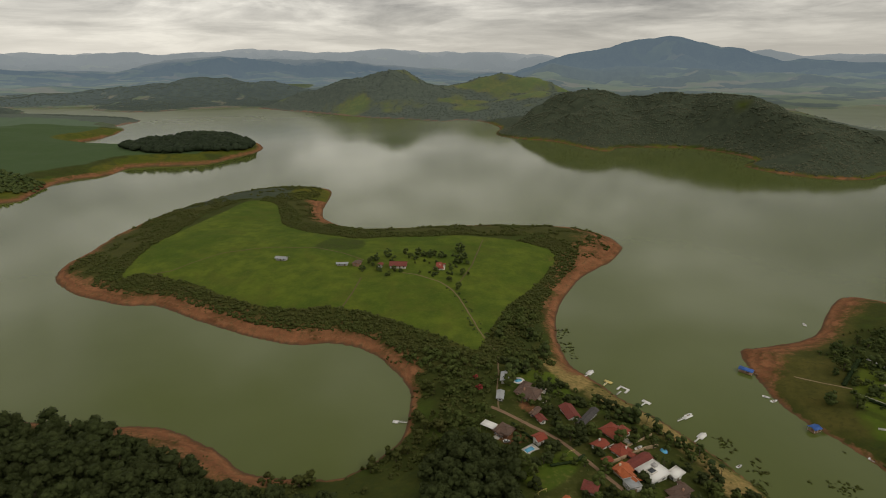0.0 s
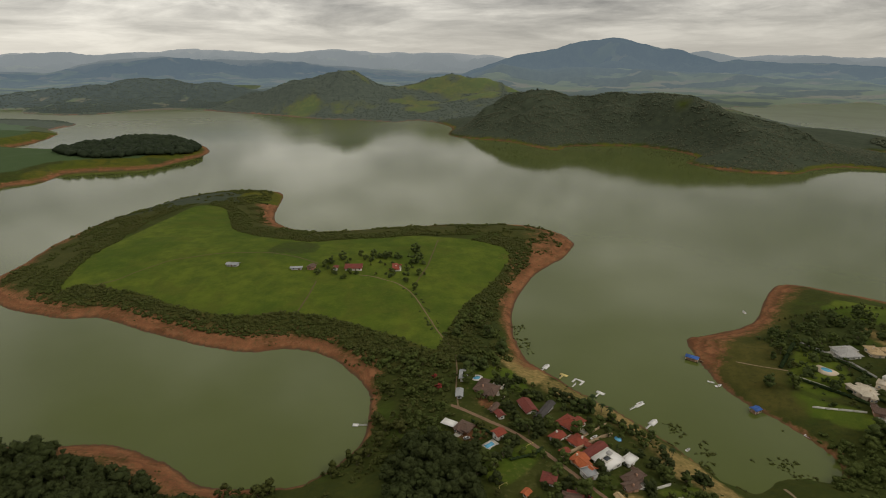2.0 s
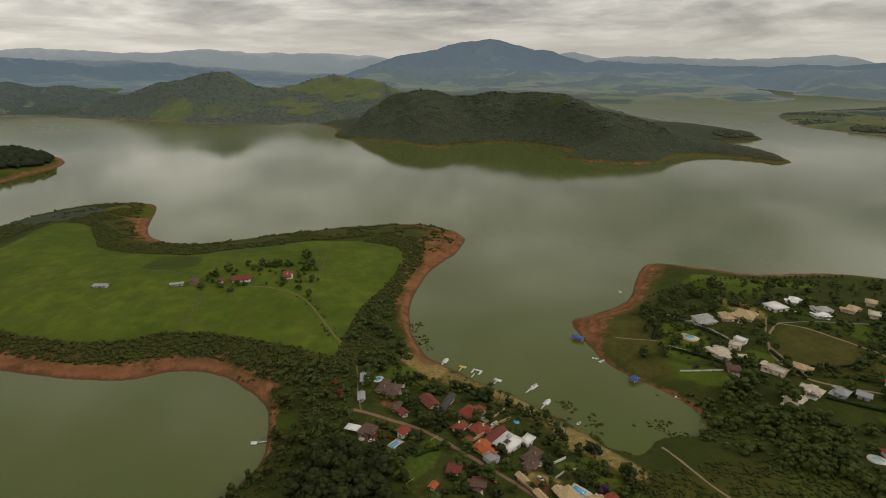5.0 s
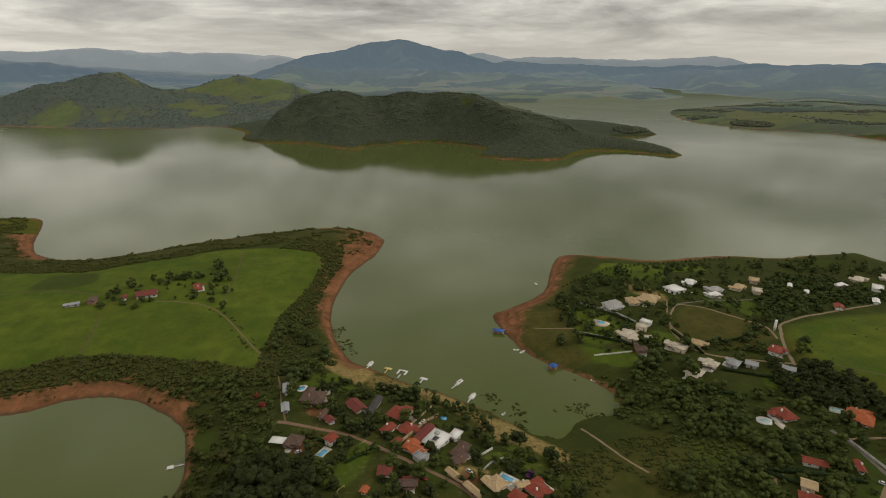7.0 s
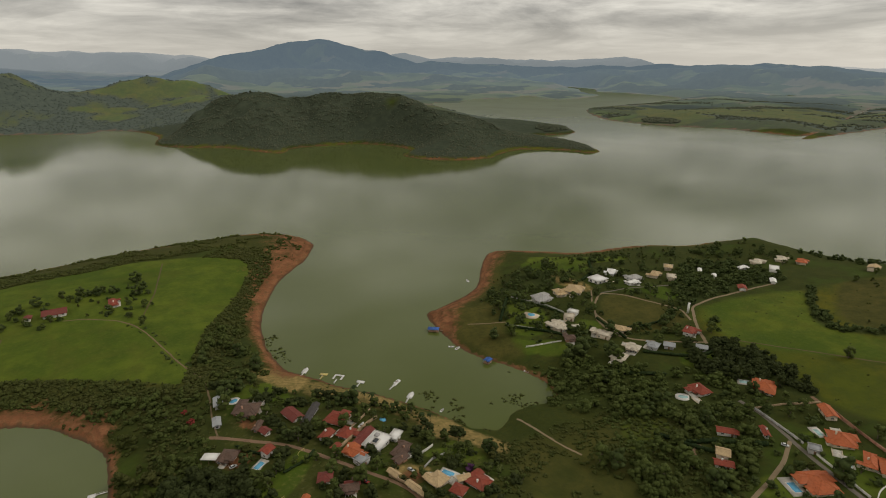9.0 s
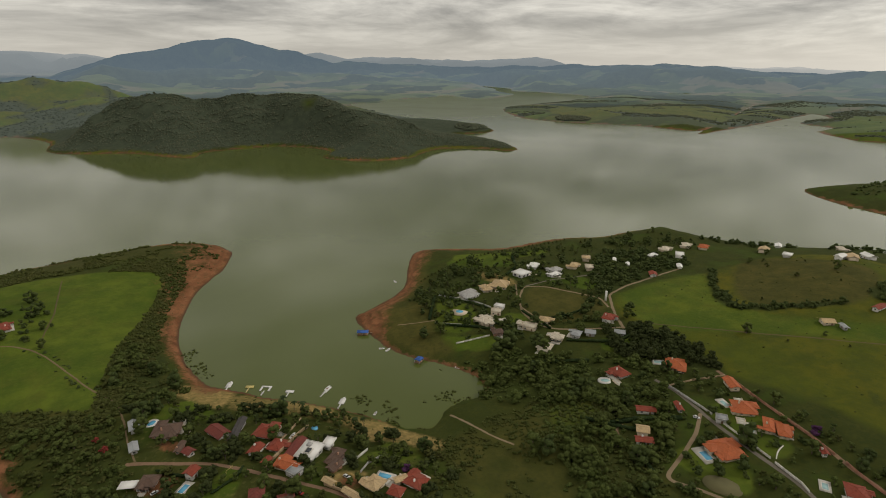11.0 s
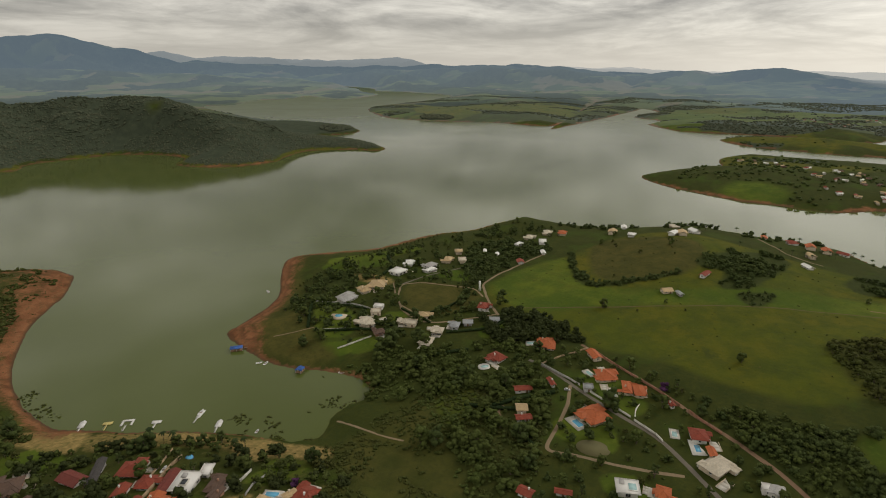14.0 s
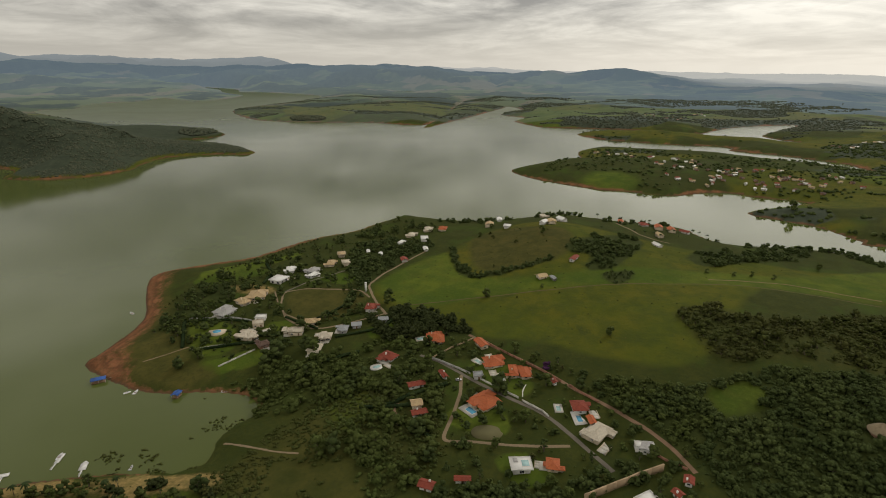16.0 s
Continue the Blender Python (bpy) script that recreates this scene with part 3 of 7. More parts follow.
WOODS = {
    "left": [(-306, 276), (-268, 284), (-234, 282), (-206, 270), (-178, 248), (-147, 237), (-111, 224), (-82, 218), (-58, 213), (-69, 195), (-225, 180), (-322, 195)],
    "mid": [(-12, 262), (8, 270), (24, 262), (31, 246), (32, 225), (26, 192), (-22, 192), (-15, 242)],
    "neck": [(-52, 392), (-6, 375), (24, 352), (26, 296), (15, 273), (-6, 272), (-12, 298), (-12, 332), (-32, 364)],
    "cove": [(45, 446), (69, 464), (76, 426), (63, 386), (66, 350), (45, 348), (34, 378)],
    "gardens": [(234, 270), (266, 264), (306, 228), (315, 180), (306, 132), (312, 114), (279, 114), (284, 160), (258, 190), (234, 222)],
    "belt": [(372, 216), (400, 182), (382, 136), (368, 118), (357, 154), (342, 188)],
    "right": [(298, 5), (329, -26), (352, -62), (369, -99), (392, -156), (398, -198), (274, -240), (200, -160), (225, -70), (248, -61), (268, -41), (275, -44), (310, -51)],
    "villa": [(516, 327), (586, 304), (574, 243), (494, 256), (441, 254), (434, 273)],
    "tip": [(400, 426), (398, 393), (360, 372), (316, 376), (300, 387), (270, 378), (310, 392), (370, 418)],
    "grove": [(593, 86), (651, 58), (686, 34), (667, 6), (600, 15), (542, 30), (528, 54), (570, 57), (569, 78)],
    "hedge": [(569, 222), (520, 198), (487, 175), (483, 153), (504, 128), (522, 109), (545, 92), (549, 98), (528, 116), (510, 136), (494, 156), (498, 170), (526, 193), (572, 214)],
    "thicket": [(522, 38), (542, 10), (506, 13), (501, 28)],
    "copse": [(629, -41), (699, -71), (671, -93), (717, -134), (770, -185), (693, -167), (652, -119), (620, -83), (597, -59)],
    "estate_west": [(275, 206), (296, 181), (305, 148), (281, 117), (246, 94), (225, 93), (203, 91), (185, 108), (200, 130), (222, 150), (242, 186)],
    "meadow_edge": [(328, 20), (340, -4), (326, -48), (274, -47), (271, -39), (288, -18), (304, 6)],
    "estate_south": [(209, 81), (221, 47), (230, 20), (238, 9), (227, 8), (205, 30), (180, 71)],
    "estate_gap": [(261, 7), (262, -8), (254, -20), (234, 3), (245, 8)],
    "garden_east": [(286, 202), (334, 203), (339, 173), (371, 169), (343, 139), (314, 129), (293, 143), (272, 158), (265, 176)],
}
YARDS = [(30, 350), (60, 345), (80, 325), (110, 300), (140, 262), (160, 220), (160, 170), (110, 165), (40, 205), (20, 260)]
MARSH = [(153, 219), (186, 207), (222, 200), (258, 190), (284, 160), (282, 124), (254, 102), (240, 88), (208, 92), (174, 124), (141, 176), (164, 183)]
BRUSH = [(443, -32), (469, -58), (454, -86), (472, -136), (534, -199), (520, -260), (411, -200), (392, -103), (372, -64), (400, -47)]
KNOLL_TOP = [(604, 206), (652, 172), (650, 99), (579, 79), (533, 101), (504, 141), (516, 171)]
UPPER_MEADOW = [(442, 252), (557, 221), (499, 171), (492, 126), (517, 74), (554, 22), (579, -59), (612, -140), (700, -260), (586, -240), (541, -105), (497, 17), (450, 114), (398, 194)]
SHORE_BAND = [(99, 345), (120, 328), (136, 301), (149, 275), (161, 256), (167, 231), (170, 206), (161, 210), (150, 231), (139, 256), (126, 280), (106, 303), (88, 324)]
POINT_SLOPE = [(226, 380), (250, 415), (290, 400), (285, 350), (268, 320), (262, 285), (240, 295), (232, 330)]
BARE = [[(22, 282), (36, 278), (42, 262), (28, 260)], [(42, 308), (52, 300), (56, 288), (44, 292)], [(100, 256), (108, 262), (90, 244), (84, 238)], [(108, 208), (118, 204), (114, 194), (106, 198)]]
ISLET_WOOD = [(-862, 1366), (-873, 1466), (-814, 1606), (-789, 1710), (-606, 1552), (-567, 1454), (-627, 1372), (-708, 1314), (-804, 1326)]
WEST_WOOD = [(-1084, 1120), (-936, 1062), (-832, 1020), (-783, 1000), (-788, 934), (-810, 904), (-960, 886)]


NORTH_PASTURES = [[(-60, 2960), (80, 2990), (300, 3050), (560, 2980), (600, 2880), (440, 2600), (300, 2560), (190, 2720), (130, 2850)],
                  [(-690, 2700), (-600, 2760), (-450, 2700), (-440, 2600), (-530, 2580)], [(-50, 2741), (104, 2704), (90, 2520), (-40, 2580)]]


def north_wood(x, y):
    """Where woods stand on the north shore's hills."""
    open_land = np.maximum.reduce([area(x, y, p, 60) for p in NORTH_PASTURES])
    v = 1.15 - 0.95 * open_land + (fbm(x / 80, y / 80, 4, 55) - 0.5) * 2.2 - 0.25 * ease(0.5, 0.7, fbm(x / 400, y / 400, 3, 56))
    return np.clip(v, 0, 1)


def far_grove(x, y):
    """Where groves stand on the shores across the lake, in long strips."""
    c, s = np.cos(0.5), np.sin(0.5)
    u, v = x * c + y * s, y * c - x * s
    return ease(0.56, 0.60, fbm(u / 150, v / 330, 4, 87))


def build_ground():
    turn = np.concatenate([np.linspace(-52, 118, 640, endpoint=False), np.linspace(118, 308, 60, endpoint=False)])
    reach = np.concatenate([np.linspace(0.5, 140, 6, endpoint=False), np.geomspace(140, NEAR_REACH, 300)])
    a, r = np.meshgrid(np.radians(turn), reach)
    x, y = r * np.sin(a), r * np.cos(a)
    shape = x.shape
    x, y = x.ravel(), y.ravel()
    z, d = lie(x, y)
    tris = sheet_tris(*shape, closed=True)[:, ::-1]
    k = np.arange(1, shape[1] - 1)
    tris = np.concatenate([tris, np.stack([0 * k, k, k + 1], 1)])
    # faces past 2300 m take the copy with the haze glow
    me = mesh_of("ground", np.stack([x, y, z], 1), tris, [GROUND, GROUND_HAZED], (reach[tris.min(1) // shape[1]] > 2300).astype(int), smooth=True)
    rr = np.hypot(x, y)
    near = rr < 930
    tone = fbm(x / 240, y / 240, 4, 41)
    patch = fbm(x / 480, y / 480, 4, 47)
    masks = {k: np.zeros(len(x)) for k in ("lawn", "olive", "heath", "crop", "wood", "dry", "bank", "wet", "canopy")}
    xs, ys = x[near], y[near]
    masks["lawn"][near] = np.maximum.reduce([area(xs, ys, PASTURE, 6), 0.66 * area(xs, ys, UPPER_MEADOW, 10)] + [0.95 * area(xs, ys, g, 5) for g in GREENS[1:]] + [0.6 * area(xs, ys, GREENS[0], 9)])
    masks["olive"][near] = np.maximum(area(xs, ys, MEADOW, 12), 0.4 * area(xs, ys, TURF, 5))
    masks["heath"][near] = np.maximum.reduce([area(xs, ys, KNOLL_TOP, 9), 0.5 * area(xs, ys, MARSH, 10), 0.8 * area(xs, ys, BRUSH, 16), 0.8 * area(xs, ys, TURF, 5), 0.75 * area(xs, ys, SHORE_BAND, 6), 0.8 * area(xs, ys, POINT_SLOPE, 8)])
    masks["dry"][near] = np.maximum.reduce([area(xs, ys, o, 6) for o in DRY] + [0.24 * area(xs, ys, YARDS, 8), 0.56 * area(xs, ys, SHORE_BAND, 5)])
    masks["wood"][near] = np.maximum.reduce([(0.5 if k in ("gardens", "estate_west", "garden_east", "neck") else 1.0) * area(xs, ys, o, 7) for k, o in WOODS.items()] + [0.6 * area(xs, ys, BRUSH, 16), 0.6 * area(xs, ys, PLOUGHED, 4)])
    masks["wood"][near] *= 1 - np.maximum.reduce([area(xs, ys, g, 5) for g in GREENS])
    farm = near & (y > 352) & (x < 90 + (y - 352) * 0.9)
    belt = ease(13, 21, d) * (1 - ease(70, 100, d))
    belt[near] *= 1 - area(xs, ys, PASTURE, 5)
    masks["wood"] = np.where(farm, np.maximum(masks["wood"], belt * 0.5), masks["wood"])
    masks["heath"] = np.where(farm, np.maximum(masks["heath"], belt * 0.9), masks["heath"])
    west = (x < -525) & (y > 810) & (y < 2550)
    masks["crop"] = np.where(west, ease(45, 90, d), 0)
    # further off, pasture and woods in patches
    masks["olive"] = np.where(rr > 930, ease(0.44, 0.56, tone), masks["olive"])
    masks["lawn"] = np.where((rr > 930) & ~west, ease(0.55, 0.66, patch) * 0.62, masks["lawn"])
    hill = (x > 90) & (x < 1600) & (y > 1020) & (y < 2280) & (rr > 1150)
    masks["wood"] = np.where(hill, ease(6, 22, d) * (1 - 0.8 * np.exp(-((x - 810) ** 2 + (y - 1603) ** 2) / 30 ** 2)), masks["wood"])
    masks["lawn"] = np.where(hill, 0, masks["lawn"])
    far_side = (rr > 2250) & (y > 2100) & (x < 1150)
    masks["wood"] = np.where((rr > 930) & ~hill & ~west, far_grove(x, y), masks["wood"])
    masks["wood"] = np.where(far_side, north_wood(x, y), masks["wood"])
    masks["lawn"] = np.where(far_side, (1 - north_wood(x, y)) * (0.35 + 0.6 * tone), masks["lawn"])
    masks["olive"] = np.where(far_side, 1.0, masks["olive"])

    def about(px, py, size):
        return np.exp(-((x - px) ** 2 + (y - py) ** 2) / size ** 2)
    masks["lawn"] = np.maximum(masks["lawn"], 1.2 * about(1110, 95, 60) + 1.1 * about(1010, -190, 45)).clip(0, 1)
    wide = np.where(farm, 9 + 15 * fbm(x / 45, y / 45, 3, 61), 6.0)
    wide = wide + 24 * about(177, 667, 65) + 14 * about(-247, 930, 75) + 9 * about(240, 400, 42) + 10 * about(140, 590, 50) + 18 * about(-165, 270, 60)
    wide = np.where((x > 90) & (y < 352) & near, 3.0, wide) + 9 * about(228, 385, 26) + 12 * about(238, 412, 40) + 8 * about(300, 425, 50) + 12 * about(400, 500, 70) + 12 * about(480, 480, 70) + 12 * about(570, 440, 70)
    wide = np.where((x > 90) & (x < 247) & (y < 322) & near, 1.2, wide)
    wide = wide * (1 - 0.8 * about(95, 410, 45)) * (1 - 0.85 * about(-45, 258, 55))
    wide = np.where(rr > 930, 0.8 + 9 * ease(0.52, 0.72, fbm(x / 100, y / 100, 3, 67)), wide)
    wide = np.where((rr > 930) & (x < -450) & (y < 1780), 9 + 8 * fbm(x / 80, y / 80, 3, 68), wide)
    masks["bank"] = np.clip(1.0 - d / (2 * wide), 0, 1)
    masks["bank"][near] = np.maximum(masks["bank"][near], np.maximum.reduce([0.72 * area(xs, ys, o, 4) for o in BARE]))
    masks["wet"] = np.clip(1.0 - d / 2.6, 0, 1) * 0.9 * (1 - about(205, 235, 60))
    masks["bank"] *= 1 - 0.95 * about(205, 232, 55)
    # ground past 930 m gets the haze-greyed canopy colour
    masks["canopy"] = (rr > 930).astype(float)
    masks["inland"] = np.clip(d, -5, 60)
    masks["heath"] = np.where((x > 235) & (y > 345) & near, np.maximum(masks["heath"], 0.85 * (1 - ease(16, 34, d))), masks["heath"])
    for name, v in masks.items():
        me.attributes.new(name, "FLOAT", "POINT").data.foreach_set("value", v.astype(np.float32))
    return tagged(new("ground", me), "rolling shore land with pasture, red earth banks and rough grass", "ground", kind="structure")


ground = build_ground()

# the reservoir
a = np.radians(np.linspace(0, 360, 144, endpoint=False))
r = np.concatenate([[0.5, 600, 2200], np.arange(NEAR_REACH, 8000, 150)])
rr, aa = np.meshgrid(r, a, indexing="ij")
water = tagged(new("water", mesh_of("water", np.stack(drawn_in(rr * np.sin(aa), rr * np.cos(aa), 0 * rr), -1).reshape(-1, 3),
                                    sheet_tris(len(r), 144, closed=True)[:, ::-1], [WATER], smooth=True)),
               "calm grey-green reservoir water mirroring the overcast sky", "water", kind="structure")


# ---------------------------------------------------------------- far country
def far_wood(x, y):
    """Where woods stand in the far country: strips along the slopes and closed cover on the high ranges."""
    z = ranges(x, y)
    v = (fbm(x / 420, y / 260, 5, 53) - 0.5) * 5.0 + 0.38 + 1.2 * ease(50, 170, z) + 0.45 * (1 - ease(4300, 5600, np.hypot(x, y))) - 0.5 * ease(0.5, 0.62, fbm(x / 1300, y / 1300, 3, 54))
    return np.clip(v, 0, 1)


def build_far_country():
    turn = np.arange(-50, 122, 0.15)
    reach = np.concatenate([np.geomspace(NEAR_REACH - 6, 6600, 110, endpoint=False), np.geomspace(6600, 17500, 90)])
    a, r = np.meshgrid(np.radians(turn), reach)
    x, y = (r * np.sin(a)).ravel(), (r * np.cos(a)).ravel()
    z, d = lie(x, y)
    z[r.ravel() < NEAR_REACH] -= 0.5
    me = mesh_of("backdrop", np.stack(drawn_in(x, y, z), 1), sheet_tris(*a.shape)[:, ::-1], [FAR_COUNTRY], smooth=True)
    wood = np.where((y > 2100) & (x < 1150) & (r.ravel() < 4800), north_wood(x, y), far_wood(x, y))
    # reach also sets the painted haze, thickened towards the east
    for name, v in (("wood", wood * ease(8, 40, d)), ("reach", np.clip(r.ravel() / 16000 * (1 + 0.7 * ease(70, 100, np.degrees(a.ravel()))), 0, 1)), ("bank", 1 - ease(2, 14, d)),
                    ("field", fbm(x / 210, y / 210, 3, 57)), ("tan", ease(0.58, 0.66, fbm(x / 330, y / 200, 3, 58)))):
        me.attributes.new(name, "FLOAT", "POINT").data.foreach_set("value", v.astype(np.float32))
    return tagged(new("backdrop", me), "far hills, fields and mountains with blue haze painted on", "hills", kind="structure")


build_far_country()


# ---------------------------------------------------------------- plants
def ball(level):
    bm = bmesh.new()
    bmesh.ops.create_icosphere(bm, subdivisions=level, radius=1)
    v = np.array([p.co[:] for p in bm.verts])
    f = np.array([[p.index for p in q.verts] for q in bm.faces])
    bm.free()
    return v, f


BALL, BALL_FINE = ball(1), ball(2)


class Heap:
    """Corners and triangles under way, with a material number for each triangle."""

    def __init__(self):
        self.v, self.f, self.m, self.n = [], [], [], 0

    def add(self, v, f, m=0):
        self.v.append(v), self.f.append(f + self.n), self.m.append(np.full(len(f), m))
        self.n += len(v)

    def arrays(self):
        return np.concatenate(self.v), np.concatenate(self.f), np.concatenate(self.m)


def limb(heap, a, b, ra, rb, m, sides=5):
    a, b = np.array(a, float), np.array(b, float)
    d = (b - a) / np.linalg.norm(b - a)
    u = np.cross(d, (0.3, 0.9, 0.1))
    u /= np.linalg.norm(u)
    w = np.cross(d, u)
    k = np.arange(sides) * 2 * np.pi / sides
    ring = np.outer(np.cos(k), u) + np.outer(np.sin(k), w)
    heap.add(np.concatenate([a + ring * ra, b + ring * rb]), sheet_tris(2, sides, closed=True), m)


def clump(heap, rng, at, size, m, fine=False):
    v, f = BALL_FINE if fine else BALL
    v = v * (1 + rng.uniform(-0.38, 0.38, (len(v), 1))) * size * np.array([1, 1, 0.8])
    a = rng.uniform(0, 6.28)
    v = np.stack([v[:, 0] * np.cos(a) - v[:, 1] * np.sin(a), v[:, 0] * np.sin(a) + v[:, 1] * np.cos(a), v[:, 2]], 1)
    heap.add(v + at, f, m)


def sprays(heap, rng, at, size, count, leaf, m):
    """Small tufts of leaves standing out of a clump."""
    for _ in range(count):
        d = rng.normal(size=3)
        d[2] = abs(d[2]) * 0.9 - 0.2
        d /= np.linalg.norm(d)
        p = np.array(at) + d * size * rng.uniform(0.85, 1.15) * np.array([1, 1, 0.8])
        u, w = rng.normal(size=3), rng.normal(size=3)
        heap.add(p + np.array([u * 0, u, w]) * leaf * 0.6, np.array([[0, 1, 2]]), m)


def crown_points(rng, count, wide, high, base):
    out = []
    for k in range(count):
        a, s = rng.uniform(0, 6.28), rng.uniform(0, 1)
        h = rng.uniform(0, 1)
        r = wide * np.sqrt(s) * np.sqrt(max(0.05, 1 - (1.5 * h - 0.55) ** 2)) * 0.85
        out.append((r * np.cos(a), r * np.sin(a), base + h * (high - base) * 0.9))
    return out


def broadleaf(seed, high=9.0, wide=4.0, clumps=16, tufts=18, base=0.3, fine=False, bulk=1.0):
    """Trunk heap and crown heap of one tree."""
    rng = np.random.default_rng(seed)
    wood, leaves = Heap(), Heap()
    b = high * base
    limb(wood, (0, 0, -0.6), (0.1, 0.05, b + 0.6), 0.035 * high, 0.022 * high, 0, 6)
    spots = crown_points(rng, clumps, wide, high, b)
    for p in spots[:5]:
        limb(wood, (0.1, 0.05, b * 0.8), p, 0.017 * high, 0.006 * high, 0, 4)
    for p in spots:
        size = wide * rng.uniform(0.27, 0.47) * bulk
        clump(leaves, rng, p, size, 0, fine)
        sprays(leaves, rng, p, size, tufts, 0.16 * wide, 0)
    return wood, leaves


def as_one(wood, leaves):
    h = Heap()
    for src, m in ((wood, 1), (leaves, 0)):
        v, f, _ = src.arrays()
        h.add(v, f, m)
    return h.arrays()


def far_tree(seed):
    """A tree as seen across the lake: one ragged crown on a short bole."""
    rng = np.random.default_rng(seed)
    h = Heap()
    clump(h, rng, np.array([0, 0, 0.0]), rng.uniform(2.6, 3.4), 0)
    v, f, m = h.arrays()
    return v * np.array([1, 1, 0.75]) + np.array([0, 0, 2.6]), f, m


def shrub(seed, clumps=3, tufts=4):
    rng = np.random.default_rng(seed)
    h = Heap()
    for _ in range(clumps):
        p = rng.uniform(-0.7, 0.7, 3) * np.array([1, 1, 0.3]) + np.array([0, 0, 0.45])
        s = rng.uniform(0.45, 0.8)
        clump(h, rng, p, s, 0)
        sprays(h, rng, p, s, tufts, 0.35, 0)
    return h.arrays()


def planted(name, label, kinds, spots, mats, category="trees", sink=None, smooth=False):
    """One mass of plants: spots are x, y, size."""
    rng = np.random.default_rng(len(spots) + len(name))
    sink = sink if sink is not None else 0.9 if category == "trees" else 0.1
    spots = np.array(spots)
    z = np.maximum(lie(spots[:, 0], spots[:, 1])[0], -0.2)
    V, F, M, n = [], [], [], 0
    pick = rng.integers(0, len(kinds), len(spots))
    for k, (v, f, m) in enumerate(kinds):
        mine = np.where(pick == k)[0]
        if not len(mine):
            continue
        a = rng.uniform(0, 6.28, len(mine))
        c, s = np.cos(a)[:, None], np.sin(a)[:, None]
        size, tall = spots[mine, 2][:, None], rng.uniform(0.85, 1.2, (len(mine), 1))
        x = (v[:, 0] * c - v[:, 1] * s) * size + spots[mine, 0][:, None]
        y = (v[:, 0] * s + v[:, 1] * c) * size + spots[mine, 1][:, None]
        h = (v[:, 2] - sink) * size * tall + z[mine][:, None] - 0.1
        V.append(np.stack(drawn_in(x, y, h), -1).reshape(-1, 3))
        F.append((f[None] + (np.arange(len(mine)) * len(v))[:, None, None]).reshape(-1, 3) + n)
        M.append(np.tile(m, len(mine)))
        n += len(mine) * len(v)
    me = mesh_of(name, np.concatenate(V), np.concatenate(F), mats, np.concatenate(M), smooth)
    return tagged(new(name, me), label, category, kind="stuff")


def strewn(outline, gap, seed, low=0.7, high=1.3, keep=1.0, edge=0.0, room=1.5, bunch=0.0, inland=1.5):
    """Spots inside an outline, about gap metres apart."""
    rng = np.random.default_rng(seed)
    o = rounded(outline)
    (x0, y0), (x1, y1) = o.min(0), o.max(0)
    gx, gy = np.meshgrid(np.arange(x0, x1, gap), np.arange(y0, y1, gap))
    x, y = gx.ravel() + rng.uniform(-0.5, 0.5, gx.size) * gap, gy.ravel() + rng.uniform(-0.5, 0.5, gx.size) * gap
    d = inside_distance(x, y, o) + (fbm(x / 9, y / 9, 2, seed) - 0.5) * 8
    ok = (d > edge) & (rng.uniform(size=x.size) < keep)
    x, y = x[ok], y[ok]
    ok = (shore_distance(x, y) > inland) & (fbm(x / 24, y / 24, 3, seed + 7) > bunch)
    for hx, hy, hr in PLACES:
        ok &= (x - hx) ** 2 + (y - hy) ** 2 > (hr + room) ** 2
    x, y = x[ok], y[ok]
    return np.stack([x, y, rng.uniform(low, high, len(x))], 1)


# ---------------------------------------------------------------- more materials
def tiled(name, colour, worn):
    """Clay roof tiles: barrel rows down the slope, faded and mossy in patches."""
    m = Nodes(name, 0.75)
    p = m.place()
    o = m.node("ShaderNodeObjectInfo").outputs["Random"]
    dark = tuple(c * 0.62 for c in colour)
    c = m.mix(m.span(m.noise(0.9, 5, 0.65, p), 0.35, 0.65), dark, colour)
    c = m.mix(m.span(m.noise(0.22, 4, 0.6, p), 0.45, 0.7, 0, 0.7), c, worn)
    c = m.mix(m.math("MULTIPLY", o, 0.35), c, dark)
    w = m.node("ShaderNodeTexWave", Scale=2.4, Distortion=0.4, Detail=1.0)
    m.link(p, w.inputs["Vector"])
    c = m.mix(m.math("MULTIPLY", w.outputs[1], 0.30), c, tuple(v * 0.45 for v in colour))
    m.bump(w.outputs[1], 0.5, 0.08)
    return m.done(c)


def see_through(name):
    m = Nodes(name, 0.06)
    m.bsdf.inputs["Specular IOR Level"].default_value = 0.5
    return m.done(m.mix(m.noise(0.6, 2), (0.012, 0.015, 0.018), (0.035, 0.042, 0.048)))


ROOFS = {
    "red": tiled("tiles_red", (0.34, 0.072, 0.040), (0.25, 0.09, 0.06)),
    "orange": tiled("tiles_orange", (0.58, 0.155, 0.055), (0.44, 0.15, 0.07)),
    "maroon": tiled("tiles_maroon", (0.25, 0.062, 0.045), (0.15, 0.06, 0.05)),
    "brown": tiled("tiles_brown", (0.17, 0.105, 0.075), (0.10, 0.075, 0.06)),
    "dark": tiled("tiles_dark", (0.095, 0.085, 0.080), (0.06, 0.055, 0.05)),
    "grey": plain("sheet_grey", (0.36, 0.37, 0.37), 0.55, 0.8, 0.3),
    "greytile": tiled("tiles_grey", (0.56, 0.54, 0.51), (0.36, 0.34, 0.32)),
    "tan": tiled("tiles_tan", (0.66, 0.48, 0.26), (0.50, 0.36, 0.21)),
    "cream": tiled("tiles_cream", (0.76, 0.67, 0.52), (0.58, 0.49, 0.37)),
    "white": plain("roof_white", (0.80, 0.78, 0.73), 0.6, 0.7, 0.12, stain=0.12),
}
